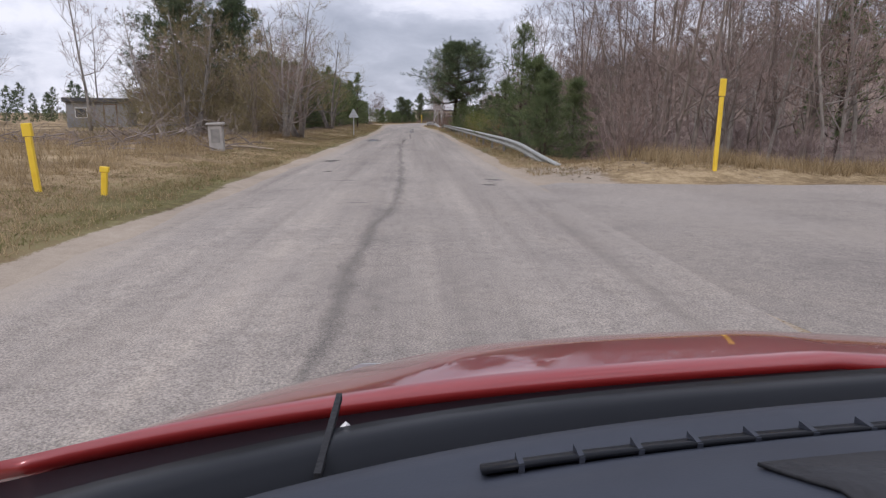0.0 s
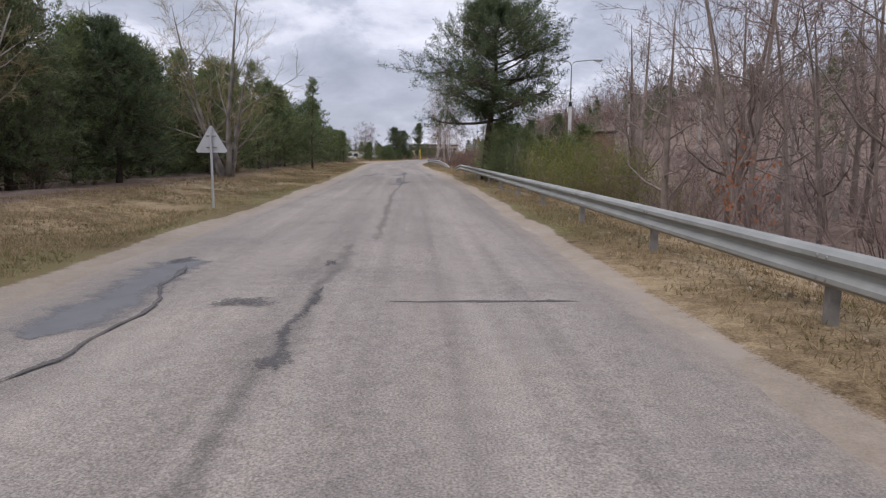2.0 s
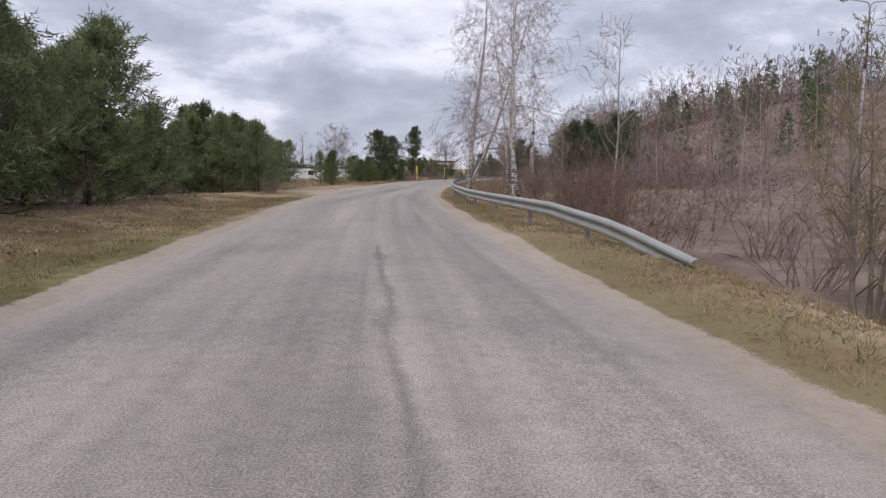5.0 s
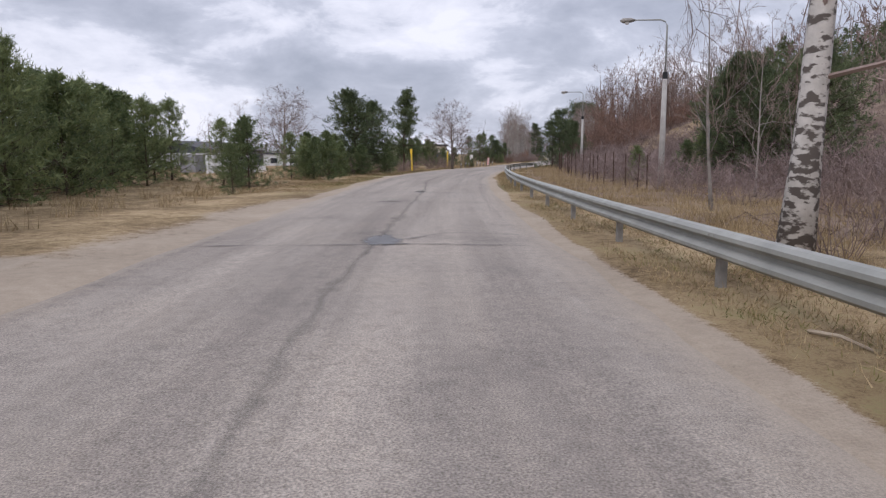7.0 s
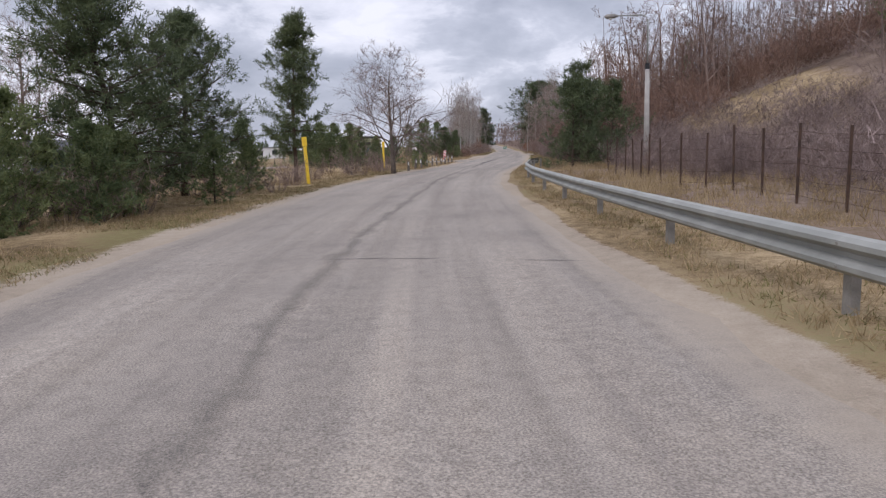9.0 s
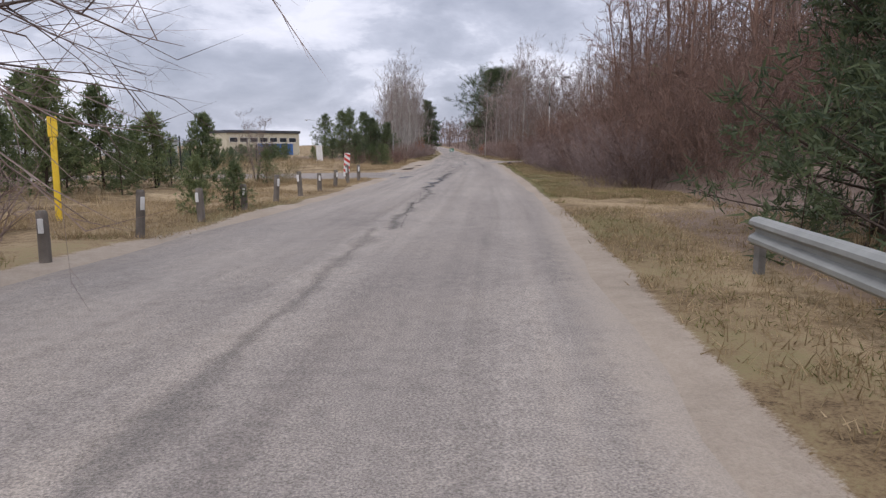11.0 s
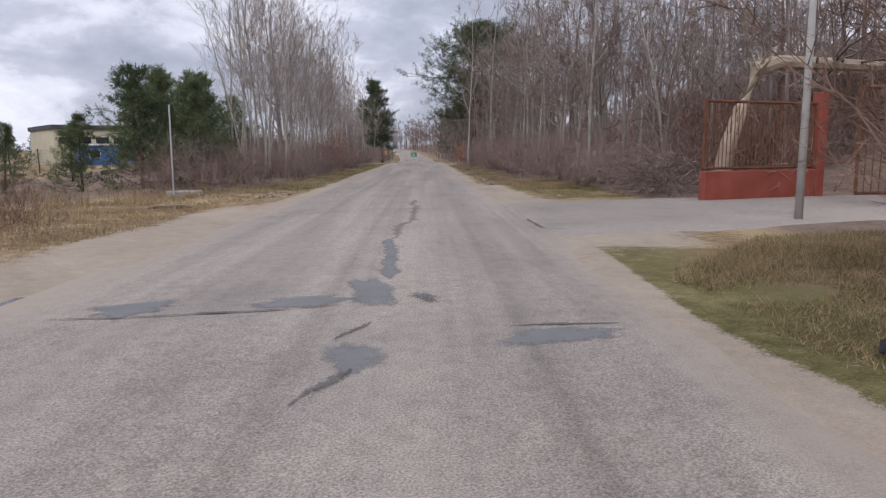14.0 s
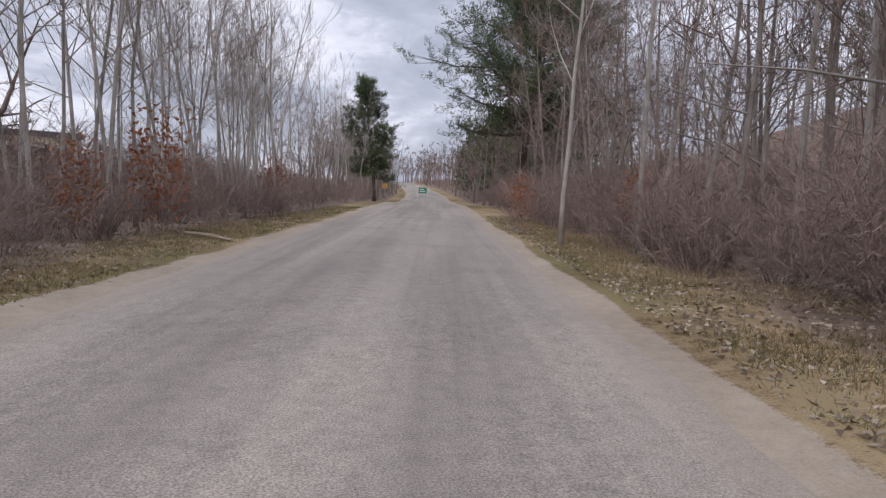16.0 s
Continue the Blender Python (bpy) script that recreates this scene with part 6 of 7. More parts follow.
def parked_van(x, y, turn, material, label):
    e = thing("van", label, "van", pose(x, y, -0.75, 0, 0, turn))
    b = Build()
    prof = [(-2.6, 0.35), (2.5, 0.35), (2.65, 0.6), (2.6, 1.15), (1.75, 1.35), (1.15, 2.15), (0.9, 2.25), (-2.5, 2.25), (-2.65, 2.1)]
    k = len(prof)
    b.add([(px, -0.9, pz) for px, pz in prof] + [(px, 0.9, pz) for px, pz in prof], [tuple(range(k)), tuple(reversed(range(k, 2 * k)))] + [(i, k + i, k + (i + 1) % k, (i + 1) % k) for i in range(k)])
    part("body", b, material, e)
    for s in (-1, 1):
        b = Build()
        b.box((0.55, s * 0.905 - 0.004, 1.35), (1.35, s * 0.905 + 0.004, 1.95))
        part("side_window", b, M["glass_dark"], e)
    for wx in (-1.7, 1.7):
        for s in (-0.8, 0.8):
            b = Build()
            b.tube([(wx, s - 0.12, 0.34), (wx, s + 0.12, 0.34)], [0.34, 0.34], 14)
            wh = part("wheel", b, M["rubber"], e)
            b = Build()
            b.tube([(wx, s + (0.121 if s > 0 else -0.125), 0.34), (wx, s + (0.125 if s > 0 else -0.121), 0.34)], [0.18, 0.18], 10)
            part("rim", b, M["alu"], wh)


parked_van(-15.0, 186.5, 20, M["wall_white"], "white delivery van parked in the yard")
parked_van(-21.5, 199.0, 75, M["wall_grey"], "grey van parked beside the hall")


# ---- gate at the drive ----
def gate_panel(x0, y0, x1, y1, z0, z1, bars, label, name):
    e = thing(name, label, "gate", Matrix.Translation((x0, y0, 0)))
    v = np.array((x1 - x0, y1 - y0, 0.0))
    L = np.linalg.norm(v)
    u = v / L
    P = lambda s, z: u * s + np.array((0, 0, z))
    for a, c in (((0, z0), (0, z1)), ((L, z0), (L, z1)), ((0, z0), (L, z0)), ((0, z1), (L, z1))):
        b = Build()
        b.tube([P(*a), P(*c)], [0.045, 0.045], 6)
        part("frame_bar", b, M["rust"], e)
    for k in range(bars):
        s = L * (k + 1) / (bars + 1)
        b = Build()
        b.tube([P(s, z0), P(s, z1)], [0.017, 0.017], 4, cap=False)
        part("bar", b, M["rust"], e)
    return e


gate_panel(38.8, 254.0, 42.95, 254.3, 0.88, 2.72, 30, "rusty red barred gate wing standing open", "gate")
gate_panel(41.15, 251.2, 44.1, 250.5, 0.30, 2.9, 14, "rusty red gate leaf with upright bars", "gate")
b = Build()
b.box((-2.1, -0.12, -0.3), (2.1, 0.12, 0.56), 0.02)
low_wall = new("low_wall", b.mesh("low_wall", M["red_paint"]))
low_wall.matrix_basis = pose(40.87, 254.15, 0.24, 0, 0, 4.1)
tagged(low_wall, "low wall in flaking red paint under the gate wing", "wall")
for gx, gy in ((43.1, 254.3), (44.25, 250.45)):
    b = Build()
    b.box((-0.16, -0.16, -0.3), (0.16, 0.16, 3.05), 0.02)
    gp = new("gate_post", b.mesh("gate_post", M["red_paint"]))
    gp.matrix_basis = pose(gx, gy, 0.0, 0, 0, 5)
    tagged(gp, "square gate post in faded red paint", "gate post")


def broken_tree():
    e = thing("broken_tree", "snapped tree with a splintered stump and hanging trunk", "tree", Matrix.Translation((40.7, 255.9, gz(40.7, 255.9))))
    r = np.random.default_rng(8)
    b = Build()
    b.tube([(0.2, 0, -0.3), (0.45, 0, 1.3), (1.0, 0.1, 2.6), (1.6, 0.1, 3.8)], [0.34, 0.26, 0.22, 0.24], 9)
    part("stump", b, M["deadwood"], e)
    b = Build()
    b.tube([(1.5, 0.1, 3.8), (2.3, 0.0, 4.05), (4.5, -0.4, 4.0), (7.5, -0.7, 3.9), (9.5, -1.0, 3.7)], [0.24, 0.22, 0.19, 0.14, 0.06], 8)
    part("fallen_trunk", b, M["deadwood"], e)
    b = Build()
    for _ in range(16):
        p = np.array((1.6, 0.1, 3.8)) + r.normal(size=3) * 0.12
        b.tube([p, p + r.normal(size=3) * np.array((0.4, 0.3, 0.3)) + np.array((-0.1, 0, 0.35))], [0.05, 0.005], 3)
    part("splinter_tuft", b, M["deadwood"], e)
    b, tw = Build(), []
    for _ in range(18):
        s = r.uniform(3, 9.3)
        grow(b, tw, (s, -0.3 - s * 0.07, 4.35 - 0.06 * s), r.normal(size=3) * np.array((0.6, 1, 0.8)) + np.array((0.6, 0, 0)), 2.2, 0.04, 1, r, 0.1, (3, 4, 3))
    b.tris(np.array(tw))
    part("branchwork", b, M["twig_brown"], e)


broken_tree()


# ---- deadwood and litter ----
def branch_pile(x, y, n, size, seed, label, mat_name="twig_grey", tall=0.16, stick=0.03):
    r = np.random.default_rng(seed)
    b, tw = Build(), []
    z0 = gz(x, y)
    for _ in range(n):
        p = np.array((r.normal() * size * 0.5, r.normal() * size * 0.35, r.uniform(0.0, size * tall)))
        d = np.array((r.normal(), r.normal() * 0.7, r.uniform(-0.05, 0.30)))
        grow(b, tw, p, d, size * r.uniform(0.5, 1.0), stick, 1, r, 0.05, (3, 5, 4), 0.014, 0.2, 0.0)
    b.tris(np.array(tw))
    o = new("brush_pile", b.mesh("brush_pile", M[mat_name]))
    o.matrix_basis = Matrix.Translation((x, y, z0))
    return tagged(o, label, "brush pile")


branch_pile(-10.5, 26.5, 22, 3.0, 1, "heap of dead grey branches in dry grass")
branch_pile(-14.5, 27.5, 20, 3.2, 2, "fallen tree crown lying in the field")
branch_pile(-7.9, 27.0, 9, 1.8, 3, "dead branches beside the concrete pillar")
branch_pile(39.6, 256.6, 110, 1.5, 4, "heap of cut branches at the wood's edge", "twig_brown", 0.7, 0.016)


def log(x0, y0, x1, y1, r0, label):
    b = Build()
    z0, z1 = gz(x0, y0), gz(x1, y1)
    b.tube([(0, 0, r0), ((x1 - x0) * 0.5, (y1 - y0) * 0.5, (z1 - z0) * 0.5 + r0 + 0.03), (x1 - x0, y1 - y0, z1 - z0 + r0 * 0.7)], [r0, r0 * 0.85, r0 * 0.6], 6)
    o = new("fallen_branch", b.mesh("fallen_branch", M["deadwood"]))
    o.matrix_basis = Matrix.Translation((x0, y0, z0))
    tagged(o, label, "dead branch")


log(34.5, 287.4, 35.55, 285.8, 0.05, "pale fallen branch on the verge")
log(2.15, 125.0, 2.32, 124.5, 0.018, "pale stick lying on the verge")
log(-7.4, 26.6, -5.6, 27.4, 0.06, "grey fallen branch beside the pillar")


def concrete_slab(x, y):
    b = Build()
    b.box((-0.55, -0.25, -0.2), (0.55, 0.25, 0.17), 0.03)
    o = new("concrete_block", b.mesh("concrete_block", M["concrete"]))
    o.matrix_basis = pose(x, y, gz(x, y), 0, 0, 8)
    tagged(o, "pale concrete block lying in the grass", "concrete block")


concrete_slab(24.9, 261.8)
e = thing("pole", "thin grey steel pole standing in the grass", "pole", pose(24.6, 261.4, gz(24.6, 261.4)))
b = Build()
b.tube([(0, 0, -0.3), (0.02, 0, 2.9)], [0.025, 0.025], 8)
part("shaft", b, M["alu"], e)

# rust-leaved oak saplings
def leafy(x, y, s, seed, mat_name="leaf_rust", n=420, h=2.6, wide=0.9):
    r = np.random.default_rng(seed)
    stem, tw = shrub_meshes(seed, h, 24, "twig_brown", wide, 5, 0.012, 0.5)
    e = thing("oak_sapling" if mat_name == "leaf_rust" else "shrub", "sapling keeping its rust-brown dead leaves" if mat_name == "leaf_rust" else "low evergreen shrub in the undergrowth" if mat_name == "needle" else "yellow-green shrub behind the crash barrier", "sapling" if mat_name == "leaf_rust" else "bush", pose(x, y, gz(x, y)))
    part("brush", stem, None, e)
    part("crown", tw, None, e)
    v = r.normal(size=(n, 3))
    lobes = 1.0 + 0.28 * np.sin(v[:, 0] * 3.1 + seed) * np.cos(v[:, 1] * 2.7 + v[:, 2] * 2.2)
    c = v / np.linalg.norm(v, axis=1, keepdims=True) * (r.uniform(0.1, 1, n) ** 0.5 * lobes)[:, None] * np.array((wide * 0.72, wide * 0.72, h * 0.44)) + np.array((0, 0, h * 0.52))
    part("foliage", tri_mesh("foliage", blades(c, r.normal(size=(n, 3)) + np.array((0, 0, -0.3 if mat_name == "leaf_rust" else 0.6)), 0.11 if mat_name == "leaf_rust" else 0.075, 0.07 if mat_name == "leaf_rust" else 0.022, r), M[mat_name]), None, e)
    e.scale = (s, s, s)


leafy(33.9, 287.4, 1.25, 1)
leafy(32.6, 285.8, 0.9, 2)
leafy(37.2, 301.0, 1.0, 3)
leafy(45.8, 286.6, 0.95, 4, n=300)
leafy(44.4, 291.0, 0.8, 5, n=260)
leafy(46.8, 297.0, 0.9, 6, n=260)
leafy(6.0, 47.0, 0.9, 7, n=120)
for lx, ly, ls in ((5.4, 57.2, 0.75), (5.3, 59.2, 1.0), (5.2, 61.6, 0.85), (6.9, 60.2, 1.2), (7.3, 57.6, 0.95)):
    leafy(lx, ly, ls, int(lx * 100), "leaf_yellow", 6000, 2.6, 1.7)
leafy(45.0, 283.0, 0.7, 8, "needle", 900, 1.6, 1.1)
leafy(46.5, 280.5, 0.8, 9, "needle", 900, 1.6, 1.1)


# ---- cracks, seams and patches in the asphalt ----
def road_top(x, y):
    d = x - float(xc(y))
    return 0.035 * (1 - min(1.0, (d / 3.15) ** 2)) - 0.015 + float(vnoise(x, y, 1.6) - 0.5) * 0.012 + float(road_z(y))


def edged(ob, edge):
    """Stores how far each corner lies from the mark's edge in the UV map."""
    me = ob.data
    uv = me.uv_layers.new(name="UVMap")
    idx = np.empty(len(me.loops), np.int32)
    me.loops.foreach_get("vertex_index", idx)
    ev = np.array(edge, np.float32)[idx]
    uv.data.foreach_set("uv", np.stack([ev, np.zeros_like(ev)], -1).ravel())
    return ob


def crack(pts, width, material="crack", name="crack", jag=0.05, up=0.006, seed=0, even=0.35):
    """A ragged dark line along the given places."""
    r = np.random.default_rng(seed)
    P = np.array(pts, float)
    seg = np.hypot(*np.diff(P, axis=0).T)
    s = np.concatenate([[0], np.cumsum(seg)])
    k = max(4, int(s[-1] / 0.14))
    if k > 160:
        k = 160
    t = np.linspace(0, s[-1], k)
    x, y = np.interp(t, s, P[:, 0]), np.interp(t, s, P[:, 1])
    x = x + np.convolve(r.normal(size=k + 4), np.ones(5) / 5, "valid") * jag
    y = y + np.convolve(r.normal(size=k + 4), np.ones(5) / 5, "valid") * jag
    tx, ty = np.gradient(x), np.gradient(y)
    ln = np.hypot(tx, ty) + 1e-9
    w = width * (even + (1.25 - even) * np.abs(np.convolve(r.normal(size=k + 2), np.ones(3) / 3, "valid"))) * np.minimum(1, np.minimum(np.arange(k), np.arange(k)[::-1]) / 2 + 0.15)
    vs = []
    for i in range(k):
        for sgn in (-1, 0, 1):
            a, c = x[i] - sgn * ty[i] / ln[i] * w[i] * 0.8, y[i] + sgn * tx[i] / ln[i] * w[i] * 0.8
            vs.append((a, c, road_top(a, c) + up))
    b = Build()
    b.add(vs, [(3 * i + j, 3 * i + j + 1, 3 * i + j + 4, 3 * i + j + 3) for i in range(k - 1) for j in (0, 1)])
    return edged(part(name, b, M[material], road), [(0.0, 1.0, 0.0)[i % 3] for i in range(3 * k)])


def patch(x, y, rx, ry, material, seed, up=0.007, name="patch"):
    """A repaired or broken-out place with a ragged outline."""
    r = np.random.default_rng(seed)
    k = 30
    rad = 1 + np.convolve(np.tile(r.normal(size=k), 3), np.ones(3) / 3, "same")[k:2 * k] * 0.34
    b = Build()
    vs = [(x, y, road_top(x, y) + up)]
    for ring in (0.5, 1.0):
        for i in range(k):
            a = i / k * 6.2832
            px, py = x + 1.25 * rx * ring * rad[i] * math.cos(a), y + 1.25 * ry * ring * rad[i] * math.sin(a)
            vs.append((px, py, road_top(px, py) + up - (0.004 if ring == 1.0 else 0)))
    fs = [(0, 1 + i, 1 + (i + 1) % k) for i in range(k)] + [(1 + i, 1 + k + i, 1 + k + (i + 1) % k, 1 + (i + 1) % k) for i in range(k)]
    b.add(vs, fs)
    return edged(part(name, b, M[material], road), [1.0] + [0.75] * k + [0.0] * k)


# thin cracks across the lanes
CRACKS_A = [(-3.0, 10.5, -2.2, 10.8), (-1.4, 11.1, -0.7, 11.3), (-3.0, 20.3, -0.5, 20.7), (-2.8, 15.0, -0.6, 15.3), (-2.7, 32.4, -1.5, 32.7), (-0.7, 33.2, -0.4, 33.2),
            (0.5, 33.0, 1.8, 33.1), (-1.6, 37.6, -0.3, 37.7), (0.0, 41.5, 1.8, 41.6), (-2.2, 72.6, -0.9, 72.4), (-3.6, 68.3, -3.0, 69.5), (0.7, 68.7, 1.0, 68.6)]
CRACKS_B = [(-0.2, 141.1, 0.7, 141.1), (1.8, 163.1, 3.4, 162.6), (4.3, 162.2, 5.1, 161.9), (12.8, 208.7, 15.5, 208.8), (17.5, 214.8, 18.4, 214.5), (19.3, 214.3, 19.9, 214.1),
            (16.6, 222.2, 17.5, 225.4), (25.2, 237.4, 25.5, 237.3), (28.2, 243.0, 29.2, 242.8)]
for i, (a, c, d, f) in enumerate(CRACKS_A + CRACKS_B):
    crack([(a, c), (d, f)], 0.05, seed=i)
# ragged breaks along the edges of the repairs, their step shadow painted dark
SHADED_BREAKS = ([(-2.31, 39.3), (-2.12, 39.75), (-2.16, 40.3), (-2.07, 41.2), (-2.31, 42.2), (-2.54, 43.6)], [(-2.41, 75.7), (-2.26, 76.1), (-1.9, 77.3)], [(-2.54, 78.2), (-1.84, 78.4), (-1.44, 79.5)],
          [(-1.19, 76.4), (-0.71, 76.4), (-0.2, 77.4), (0.1, 77.4)], [(-0.29, 78.8), (-0.38, 83.3)], [(-4.3, 131.0), (-1.4, 130.7), (-0.8, 130.8), (1.2, 130.5)], [(-0.86, 131.3), (0.0, 132.4), (1.3, 132.1)])
SHADED_BREAKS += ([(16.71, 218.6), (17.24, 219.8), (17.58, 220.5)], [(23.2, 240.0), (24.1, 240.1), (25.6, 239.7), (26.8, 239.5), (27.5, 239.2), (28.4, 239.3)], [(24.7, 244.4), (25.7, 244.2), (27.1, 244.1)],
           [(32.15, 251.1), (31.68, 249.4), (32.07, 249.0)], [(15.96, 211.8), (16.32, 211.85)], [(16.5, 213.7), (17.0, 213.7)])
for i, line in enumerate(SHADED_BREAKS):
    crack(line, 0.055, jag=0.06, up=0.013, seed=330 + i)
# the joint between the lanes, and the broken places along it
crack([(-0.62, 3.2), (-0.55, 6.4), (-0.42, 10), (-0.3, 14.2), (-0.5, 22), (-0.7, 30.6), (-0.76, 34), (-0.74, 40), (-0.7, 45.5)], 0.20, "seam_faint", "seam", 0.07, seed=50)
crack([(-0.35, 46), (-0.5, 58), (-0.3, 66), (-0.3, 72), (-0.45, 83), (-1.2, 98)], 0.18, "seam_faint", "seam", 0.05, seed=51)
crack([(-2.0, 122), (-1.87, 125.3), (-1.67, 127.7), (-1.3, 131.2), (0.02, 143.4), (0.6, 149), (1.16, 157.0)], 0.16, "seam_faint", "seam", 0.05, seed=52)
crack([(1.16, 157.0), (1.41, 159.3), (2.11, 163.1), (3.33, 168.5), (7.0, 183.4), (12.2, 200.0)], 0.24, "seam_faint", "seam", 0.08, seed=53)
crack([(12.3, 199.5), (12.9, 201.6), (13.7, 203.9), (15.2, 208.2), (15.8, 211.0)], 0.22, "seam", "seam", 0.10, seed=54)
crack([(12.5, 199.5), (13.5, 203.4), (15.0, 208.3), (16.2, 212.0)], 0.035, "seam", "seam", 0.06, up=0.012, seed=57)
crack([(20.5, 224.8), (23.0, 232.0)], 0.16, "seam_faint", "seam", 0.12, seed=58)
crack([(28.6, 248.5), (29.6, 251.1), (30.35, 253.4), (31.3, 256.8)], 0.16, "seam", "seam", 0.07, seed=56)
ROUGH = (([(15.7, 211.1), (16.4, 212.5), (16.7, 213.6), (17.7, 215.9), (18.1, 217.9)], 0.26), ([(17.7, 217.3), (18.14, 217.9), (18.6, 219.0), (19.25, 220.9), (20.5, 224.6)], 0.40), ([(26.86, 242.3), (26.4, 241.7)], 0.11),
         ([(26.9, 242.95), (27.3, 243.4)], 0.12), ([(-0.73, 39.6), (-0.71, 40.3), (-0.77, 42.2)], 0.10), ([(34.0, 256.0), (34.9, 259.5), (35.9, 263.0)], 0.09), ([(19.2, 228.0), (20.2, 228.3)], 0.07), ([(21.7, 236.4), (22.1, 237.1), (22.7, 237.5)], 0.14), ([(23.2, 233.6), (23.5, 234.3), (24.1, 235.7)], 0.16))
for i, (line, w) in enumerate(ROUGH):
    crack(line, w, "patch", "worn_strip", 0.08, up=0.009, seed=360 + i)
# smooth grey repairs: long strips, then rounded ones
STRIPS = (([(-2.57, 40.3), (-2.53, 41.3), (-2.59, 42.5), (-2.68, 44.1)], 0.72), ([(-0.33, 67.3), (-0.57, 68.8), (-0.54, 71.0), (-0.54, 73.0)], 0.22), ([(-0.41, 65.1), (-0.41, 66.0)], 0.2), ([(-2.53, 76.1), (-2.58, 76.7), (-2.37, 77.5)], 0.62),
          ([(-0.98, 76.4), (-0.77, 77.1), (-0.53, 78.0)], 0.5), ([(-0.53, 78.0), (-0.36, 79.9), (-0.39, 82.9)], 0.32), ([(16.59, 219.1), (16.82, 219.8), (17.15, 220.45), (17.51, 221.1)], 0.42), ([(27.85, 245.2), (28.56, 248.5)], 0.2))
for i, (line, w) in enumerate(STRIPS):
    crack(line, w, "patch_grey", "patch", 0.05, up=0.008, seed=300 + i, even=0.75)
BLUE = [(-0.34, 66.6, 0.36, 0.66), (-2.11, 79.1, 0.62, 0.7), (1.15, 78.3, 0.21, 0.8), (1.48, 77.6, 0.22, 0.2), (-1.19, 131.4, 0.31, 0.75), (16.18, 212.1, 0.17, 0.35), (16.86, 214.4, 0.24, 0.7), (17.89, 217.15, 0.14, 0.7),
        (24.25, 242.0, 0.35, 0.55), (28.5, 242.6, 0.5, 0.22), (23.63, 240.2, 0.5, 0.3)]
BLUE += [(25.4, 239.9, 0.65, 0.22), (27.5, 239.5, 0.32, 0.28), (24.4, 237.4, 0.75, 0.36), (25.3, 244.6, 0.42, 0.33), (26.75, 244.4, 0.55, 0.28), (27.55, 244.6, 0.27, 0.8), (26.93, 242.5, 0.24, 0.38), (23.75, 234.9, 0.22, 0.6)]
for i, (a, c, d, f) in enumerate(BLUE):
    patch(a, c, d, f, "patch_grey", 100 + i)
DARK = [(-1.35, 41.5, 0.27, 0.2), (-0.81, 43.7, 0.09, 0.25), (-2.71, 44.0, 0.15, 0.28), (-0.7, 39.7, 0.1, 0.2), (-0.12, 67.7, 0.27, 0.27), (-0.51, 65.2, 0.27, 0.17), (-3.2, 67.6, 0.18, 0.23), (1.25, 78.7, 0.16, 0.27),
        (27.95, 244.2, 0.11, 0.2), (1.59, 14.51, 0.19, 0.17), (1.79, 15.72, 0.23, 0.14), (-2.28, 17.83, 0.11, 0.19), (-2.69, 22.17, 0.27, 0.51), (0.27, 146.78, 0.28, 0.5), (-0.91, 141.18, 0.3, 0.15)]
for i, (a, c, d, f) in enumerate(DARK):
    patch(a, c, d, f, "patch", 200 + i, up=0.010)


def puddle(x, y, rx, ry, seed):
    r = np.random.default_rng(seed)
    k = 26
    b = Build()
    rad = 1 + np.convolve(np.tile(r.normal(size=k), 3), np.ones(3) / 3, "same")[k:2 * k] * 0.3
    b.add([(rx * rad[i] * math.cos(i / k * 6.283), ry * rad[i] * math.sin(i / k * 6.283), 0) for i in range(k)], [tuple(range(k))])
    o = new("puddle", b.mesh("puddle", M["water"]))
    o.matrix_basis = pose(x, y, HOLLOW + 0.012, 0, 0, -18)
    tagged(o, "shallow muddy puddle on the shoulder", "puddle")


for i, (px, py, prx, pry) in enumerate(PUDDLES):
    puddle(px, py, prx, pry, 5 + i)

# ---- the red car, standing where the drive begins ----
def car_paint():
    m, n, l, b = nodes_of("car_paint")
    b.inputs["Base Color"].default_value = (0.24, 0.016, 0.015, 1)
    b.inputs["Roughness"].default_value, b.inputs["Metallic"].default_value = 0.38, 0.25
    b.inputs["Coat Weight"].default_value, b.inputs["Coat Roughness"].default_value = 1.0, 0.03
    return m


M["car_paint"] = car_paint()
M["dash"] = mat("dash", (0.022, 0.026, 0.036), (0.038, 0.043, 0.057), 6, rough=0.55, fine_scale=400, bump=0.15, bump_dist=0.001)
M["gloss_black"] = mat("gloss_black", (0.006, 0.007, 0.009), (0.011, 0.012, 0.015), 4, rough=0.3, bump=0, spec=0.12)
CX, HALF = 0.52, 0.96


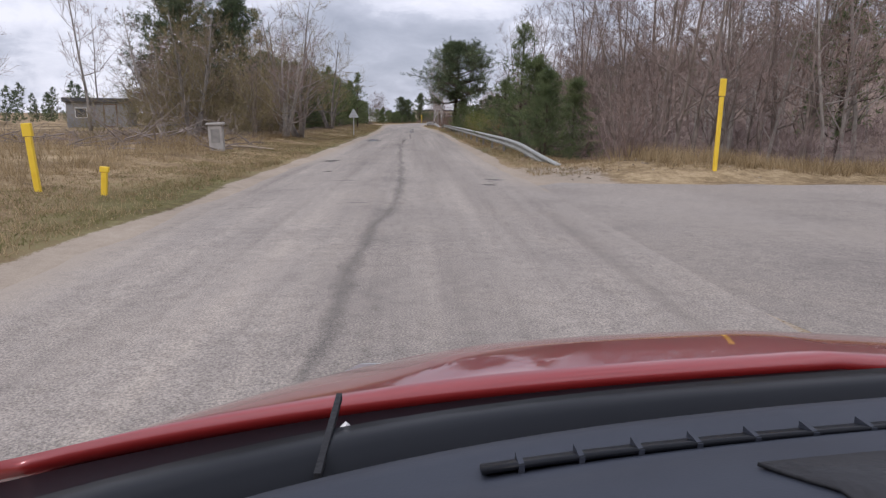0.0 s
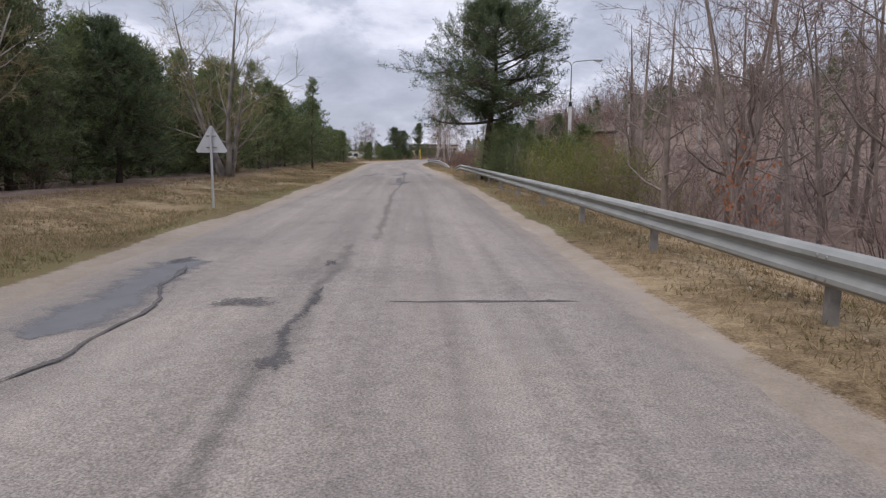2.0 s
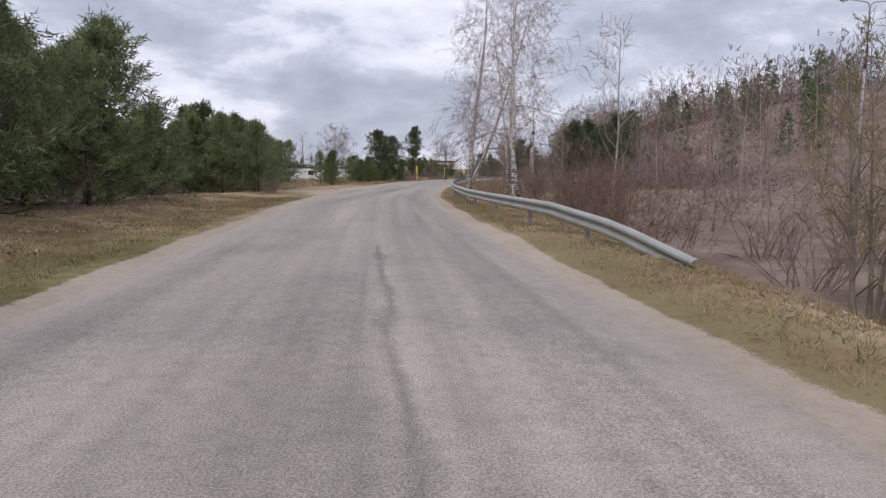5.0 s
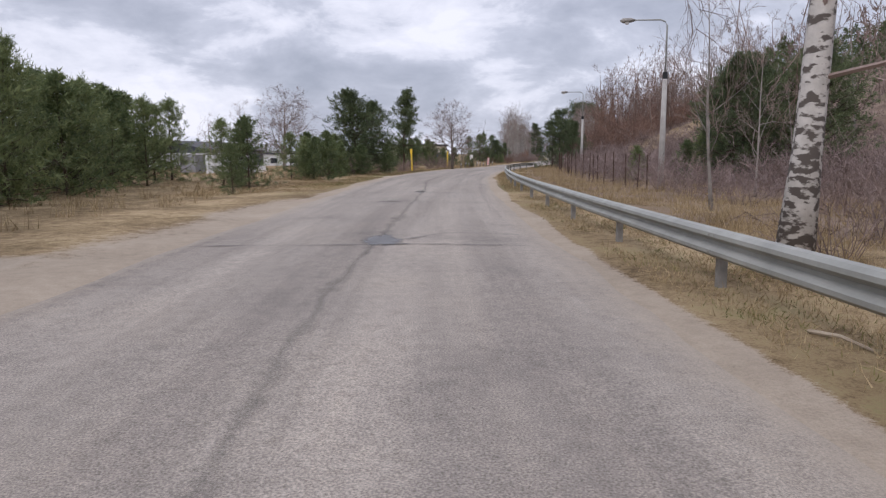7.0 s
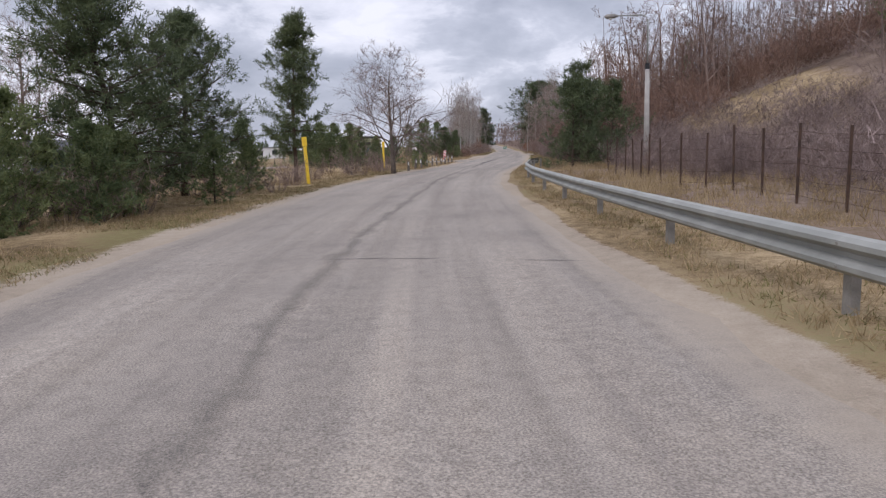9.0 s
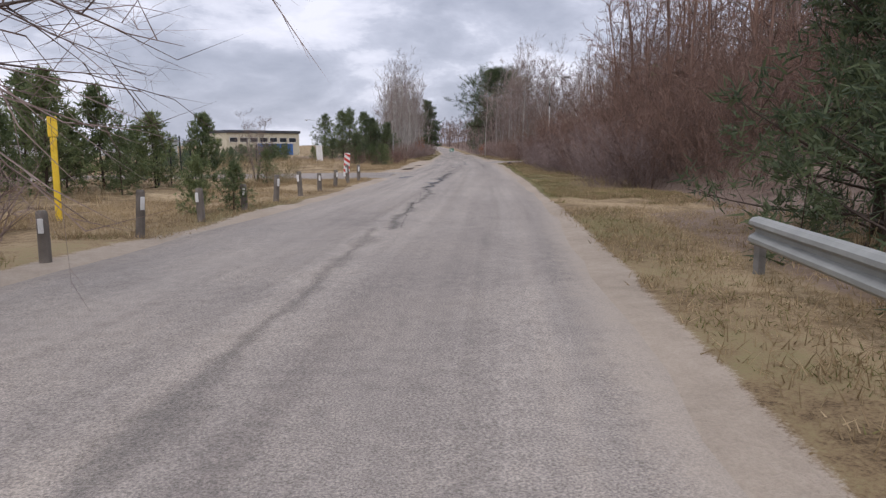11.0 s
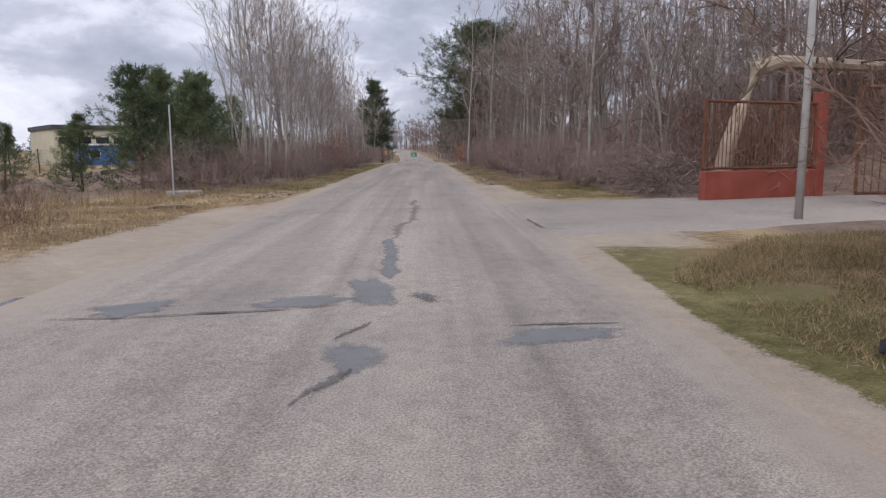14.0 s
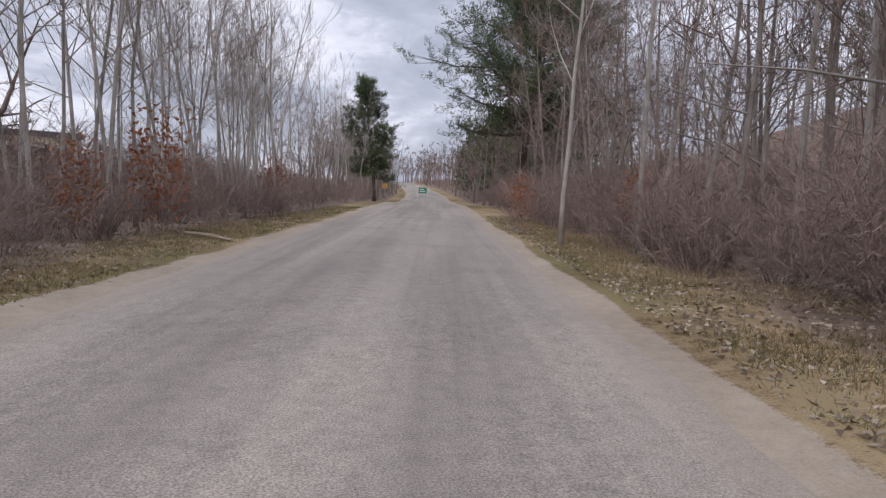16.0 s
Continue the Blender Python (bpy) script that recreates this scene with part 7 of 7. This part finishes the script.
def car():
    e = thing("car", "red hatchback with glossy bonnet, black cowl and grey dashboard", "car", Matrix.Translation((CX, 0, 0.02)))
    us = np.linspace(-1, 1, 41)
    au = np.abs(us)
    crest_y = 1.36 - 0.14 * au ** 4 - 0.34 * au ** 16
    crest_z = 0.925 - 0.05 * au ** 2.5
    rear_y = 0.78 - 0.14 * au ** 3
    rear_z = 1.105 - 0.060 * au
    gap_y = 0.605 - 0.24 * au ** 3
    gap_z = 1.145 - 0.065 * au

    def sheet(rows, name, material, label="", smooth=True, close=0.02):
        """A pressed panel through rows of (x, y, z) arrays, with thickness."""
        k, m = len(rows), len(rows[0][0])
        top = [(rows[j][0][i], rows[j][1][i], rows[j][2][i]) for j in range(k) for i in range(m)]
        low = [(x, y, z - close) for x, y, z in top]
        n = k * m
        fs = [(j * m + i, j * m + i + 1, (j + 1) * m + i + 1, (j + 1) * m + i) for j in range(k - 1) for i in range(m - 1)]
        fs += [tuple(n + q for q in reversed(f)) for f in fs]
        edge = [j * m for j in range(k)] + [(k - 1) * m + i for i in range(1, m)] + [j * m + m - 1 for j in range(k - 2, -1, -1)] + [i for i in range(m - 2, 0, -1)]
        fs += [(edge[q], edge[(q + 1) % len(edge)], n + edge[(q + 1) % len(edge)], n + edge[q]) for q in range(len(edge))]
        b = Build()
        b.add(top + low, fs)
        return part(name, b, material, e, label, smooth)

    X = us * HALF
    rows = []
    for s in np.linspace(0, 1, 14):
        bulge = 0.024 * (1 - 0.6 * au ** 2) * math.sin(math.pi * s) + 0.010 * np.sin(np.clip((0.62 - np.abs(us)) / 0.12, 0, 1) * math.pi / 2) * math.sin(math.pi * min(1, s * 1.1))
        rows.append((X * (1 - 0.22 * s), rear_y + (crest_y - rear_y) * s, rear_z + (crest_z - rear_z) * s + bulge))
    for s in np.linspace(0.15, 1, 5):
        rows.append((X * (0.78 - 0.03 * s), crest_y + 0.22 * s, crest_z - 0.16 * s * s))
    sheet(rows, "bonnet", M["car_paint"])
    # nose and bumper below the bonnet
    rows = []
    for s, dy, z in ((0, 0.225, 0.79), (0.3, 0.29, 0.66), (0.6, 0.31, 0.48), (1, 0.24, 0.24)):
        rows.append((X * 0.74, crest_y + dy, np.full_like(X, z)))
    sheet(rows, "front_bumper", M["car_paint"], close=0.0015)
    for s in (-1, 1):
        b = Build()
        b.tube([(s * 0.62, 1.50, 0.70), (s * 0.62, 1.585, 0.69)], [0.13, 0.11], 14)
        part("headlight", b, M["alu"], e, "clear headlight")
    # black cowl under the windscreen
    XI = X * 0.97
    rows = []
    for f, dz in ((0.03, -0.014), (0.25, -0.026), (0.45, -0.012), (0.6, 0.004), (0.85, -0.004), (1.0, -0.03)):
        rows.append((XI, rear_y + (gap_y - rear_y) * f, rear_z + (gap_z - rear_z) * f + dz))
    cowl = sheet(rows, "cowl", M["gloss_black"], "glossy black plastic cowl")
    b = Build()
    b.tube([(-0.592, 0.626, 1.086), (-0.586, 0.630, 1.094)], [0.005, 0.003], 8)
    part("washer_jet", b, M["white"], cowl, "pale washer jet")
    b = Build()
    b.box((-0.605, 0.53, 1.088), (-0.599, 0.70, 1.096))
    part("joint", b, M["rubber"], cowl, "dark joint across the cowl")
    # dashboard
    rows = []
    for dy, dz in ((-0.018, -0.012), (-0.024, 0.0), (-0.05, 0.010), (-0.072, 0.014), (-0.10, 0.012), (-0.15, 0.030), (-0.24, 0.048), (-0.40, 0.01)):
        rows.append((X * 0.94, gap_y + dy, gap_z + dz))
    dash = sheet(rows, "dashboard", M["dash"], "grey textured dashboard", close=0.05)
    rows = []
    XV = np.linspace(-0.47, 0.85, 30)
    for dy, dz in ((-0.096, 0.0135), (-0.106, 0.0165), (-0.116, 0.0195)):
        rows.append((XV, 0.605 - 0.24 * np.abs(XV) ** 3 + dy, 1.145 - 0.065 * np.abs(XV) + dz))
    vent = sheet(rows, "defroster_vent", M["gloss_black"], "black defroster slot", close=0.004)
    vent.parent = dash
    for i in range(27):
        u = -0.44 + i * 0.047
        b = Build()
        yy, zz = 0.605 - 0.24 * abs(u) ** 3 - 0.106, 1.145 - 0.065 * abs(u) + 0.0175
        b.box((u - 0.0022, yy - 0.011, zz - 0.006), (u + 0.0022, yy + 0.011, zz + 0.0015))
        part("fin", b, M["dash"], vent)
    rows = []
    for dy, dz in ((-0.185, 0.039), (-0.21, 0.0435), (-0.24, 0.050), (-0.30, 0.036)):
        XG = np.linspace(-0.29 - (dy + 0.185) * 0.4, 0.20, 12)
        rows.append((XG, 0.605 - 0.24 * np.abs(XG) ** 3 + dy, 1.145 - 0.065 * np.abs(XG) + dz))
    grille = sheet(rows, "speaker_grille", M["black"], "", close=0.003)
    grille.parent = dash
    # sides, tail and floor
    ys = np.linspace(-2.6, 0.70, 24)
    for s in (-1, 1):
        b = Build()
        prof = [(0.93, 0.26), (0.955, 0.5), (0.965, 0.75), (0.93, 0.98), (0.90, 1.0)]
        vs = []
        for y in ys:
            taper = 1 - 0.06 * max(0, (y - 0.5)) ** 2 - 0.05 * max(0, -2.0 - y)
            vs += [(s * w * taper, y, z) for w, z in prof]
        m = len(prof)
        fs = [(i * m + j, i * m + j + 1, (i + 1) * m + j + 1, (i + 1) * m + j) for i in range(len(ys) - 1) for j in range(m - 1)]
        b.add(vs, fs)
        part("side_panel", b, M["car_paint"], e, smooth=True)
    b = Build()
    b.box((-0.92, -2.72, 0.25), (0.92, -2.6, 1.0), 0.04)
    part("tail", b, M["car_paint"], e)
    b = Build()
    b.box((-0.9, -2.6, 0.22), (0.9, 1.25, 0.27), 0.01)
    part("floor_pan", b, M["black"], e)
    # pillars and roof
    for s in (-1, 1):
        for pts in (((0.90, 0.50, 1.0), (0.80, -0.05, 1.42), (0.70, -0.35, 1.62)), ((0.90, -1.0, 0.98), (0.70, -1.05, 1.62)), ((0.88, -2.5, 0.98), (0.66, -2.1, 1.60))):
            b = Build()
            b.tube([(s * a, c, d) for a, c, d in pts], [0.04] * len(pts), 6)
            part("pillar", b, M["car_paint"], e)
    b = Build()
    b.box((-0.74, -2.2, 1.615), (0.74, -0.32, 1.68), 0.03)
    part("roof", b, M["car_paint"], e)
    for s in (-1, 1):
        for y in (0.95, -1.7):
            b = Build()
            b.tube([(s * 0.72, y, 0.31), (s * 0.74, y, 0.31), (s * 0.92, y, 0.31), (s * 0.94, y, 0.31)], [0.28, 0.325, 0.325, 0.28], 20)
            w = part("wheel", b, M["rubber"], e)
            b = Build()
            b.tube([(s * 0.938, y, 0.31), (s * 0.950, y, 0.31)], [0.20, 0.16], 14)
            part("rim", b, M["alu"], w)


car()
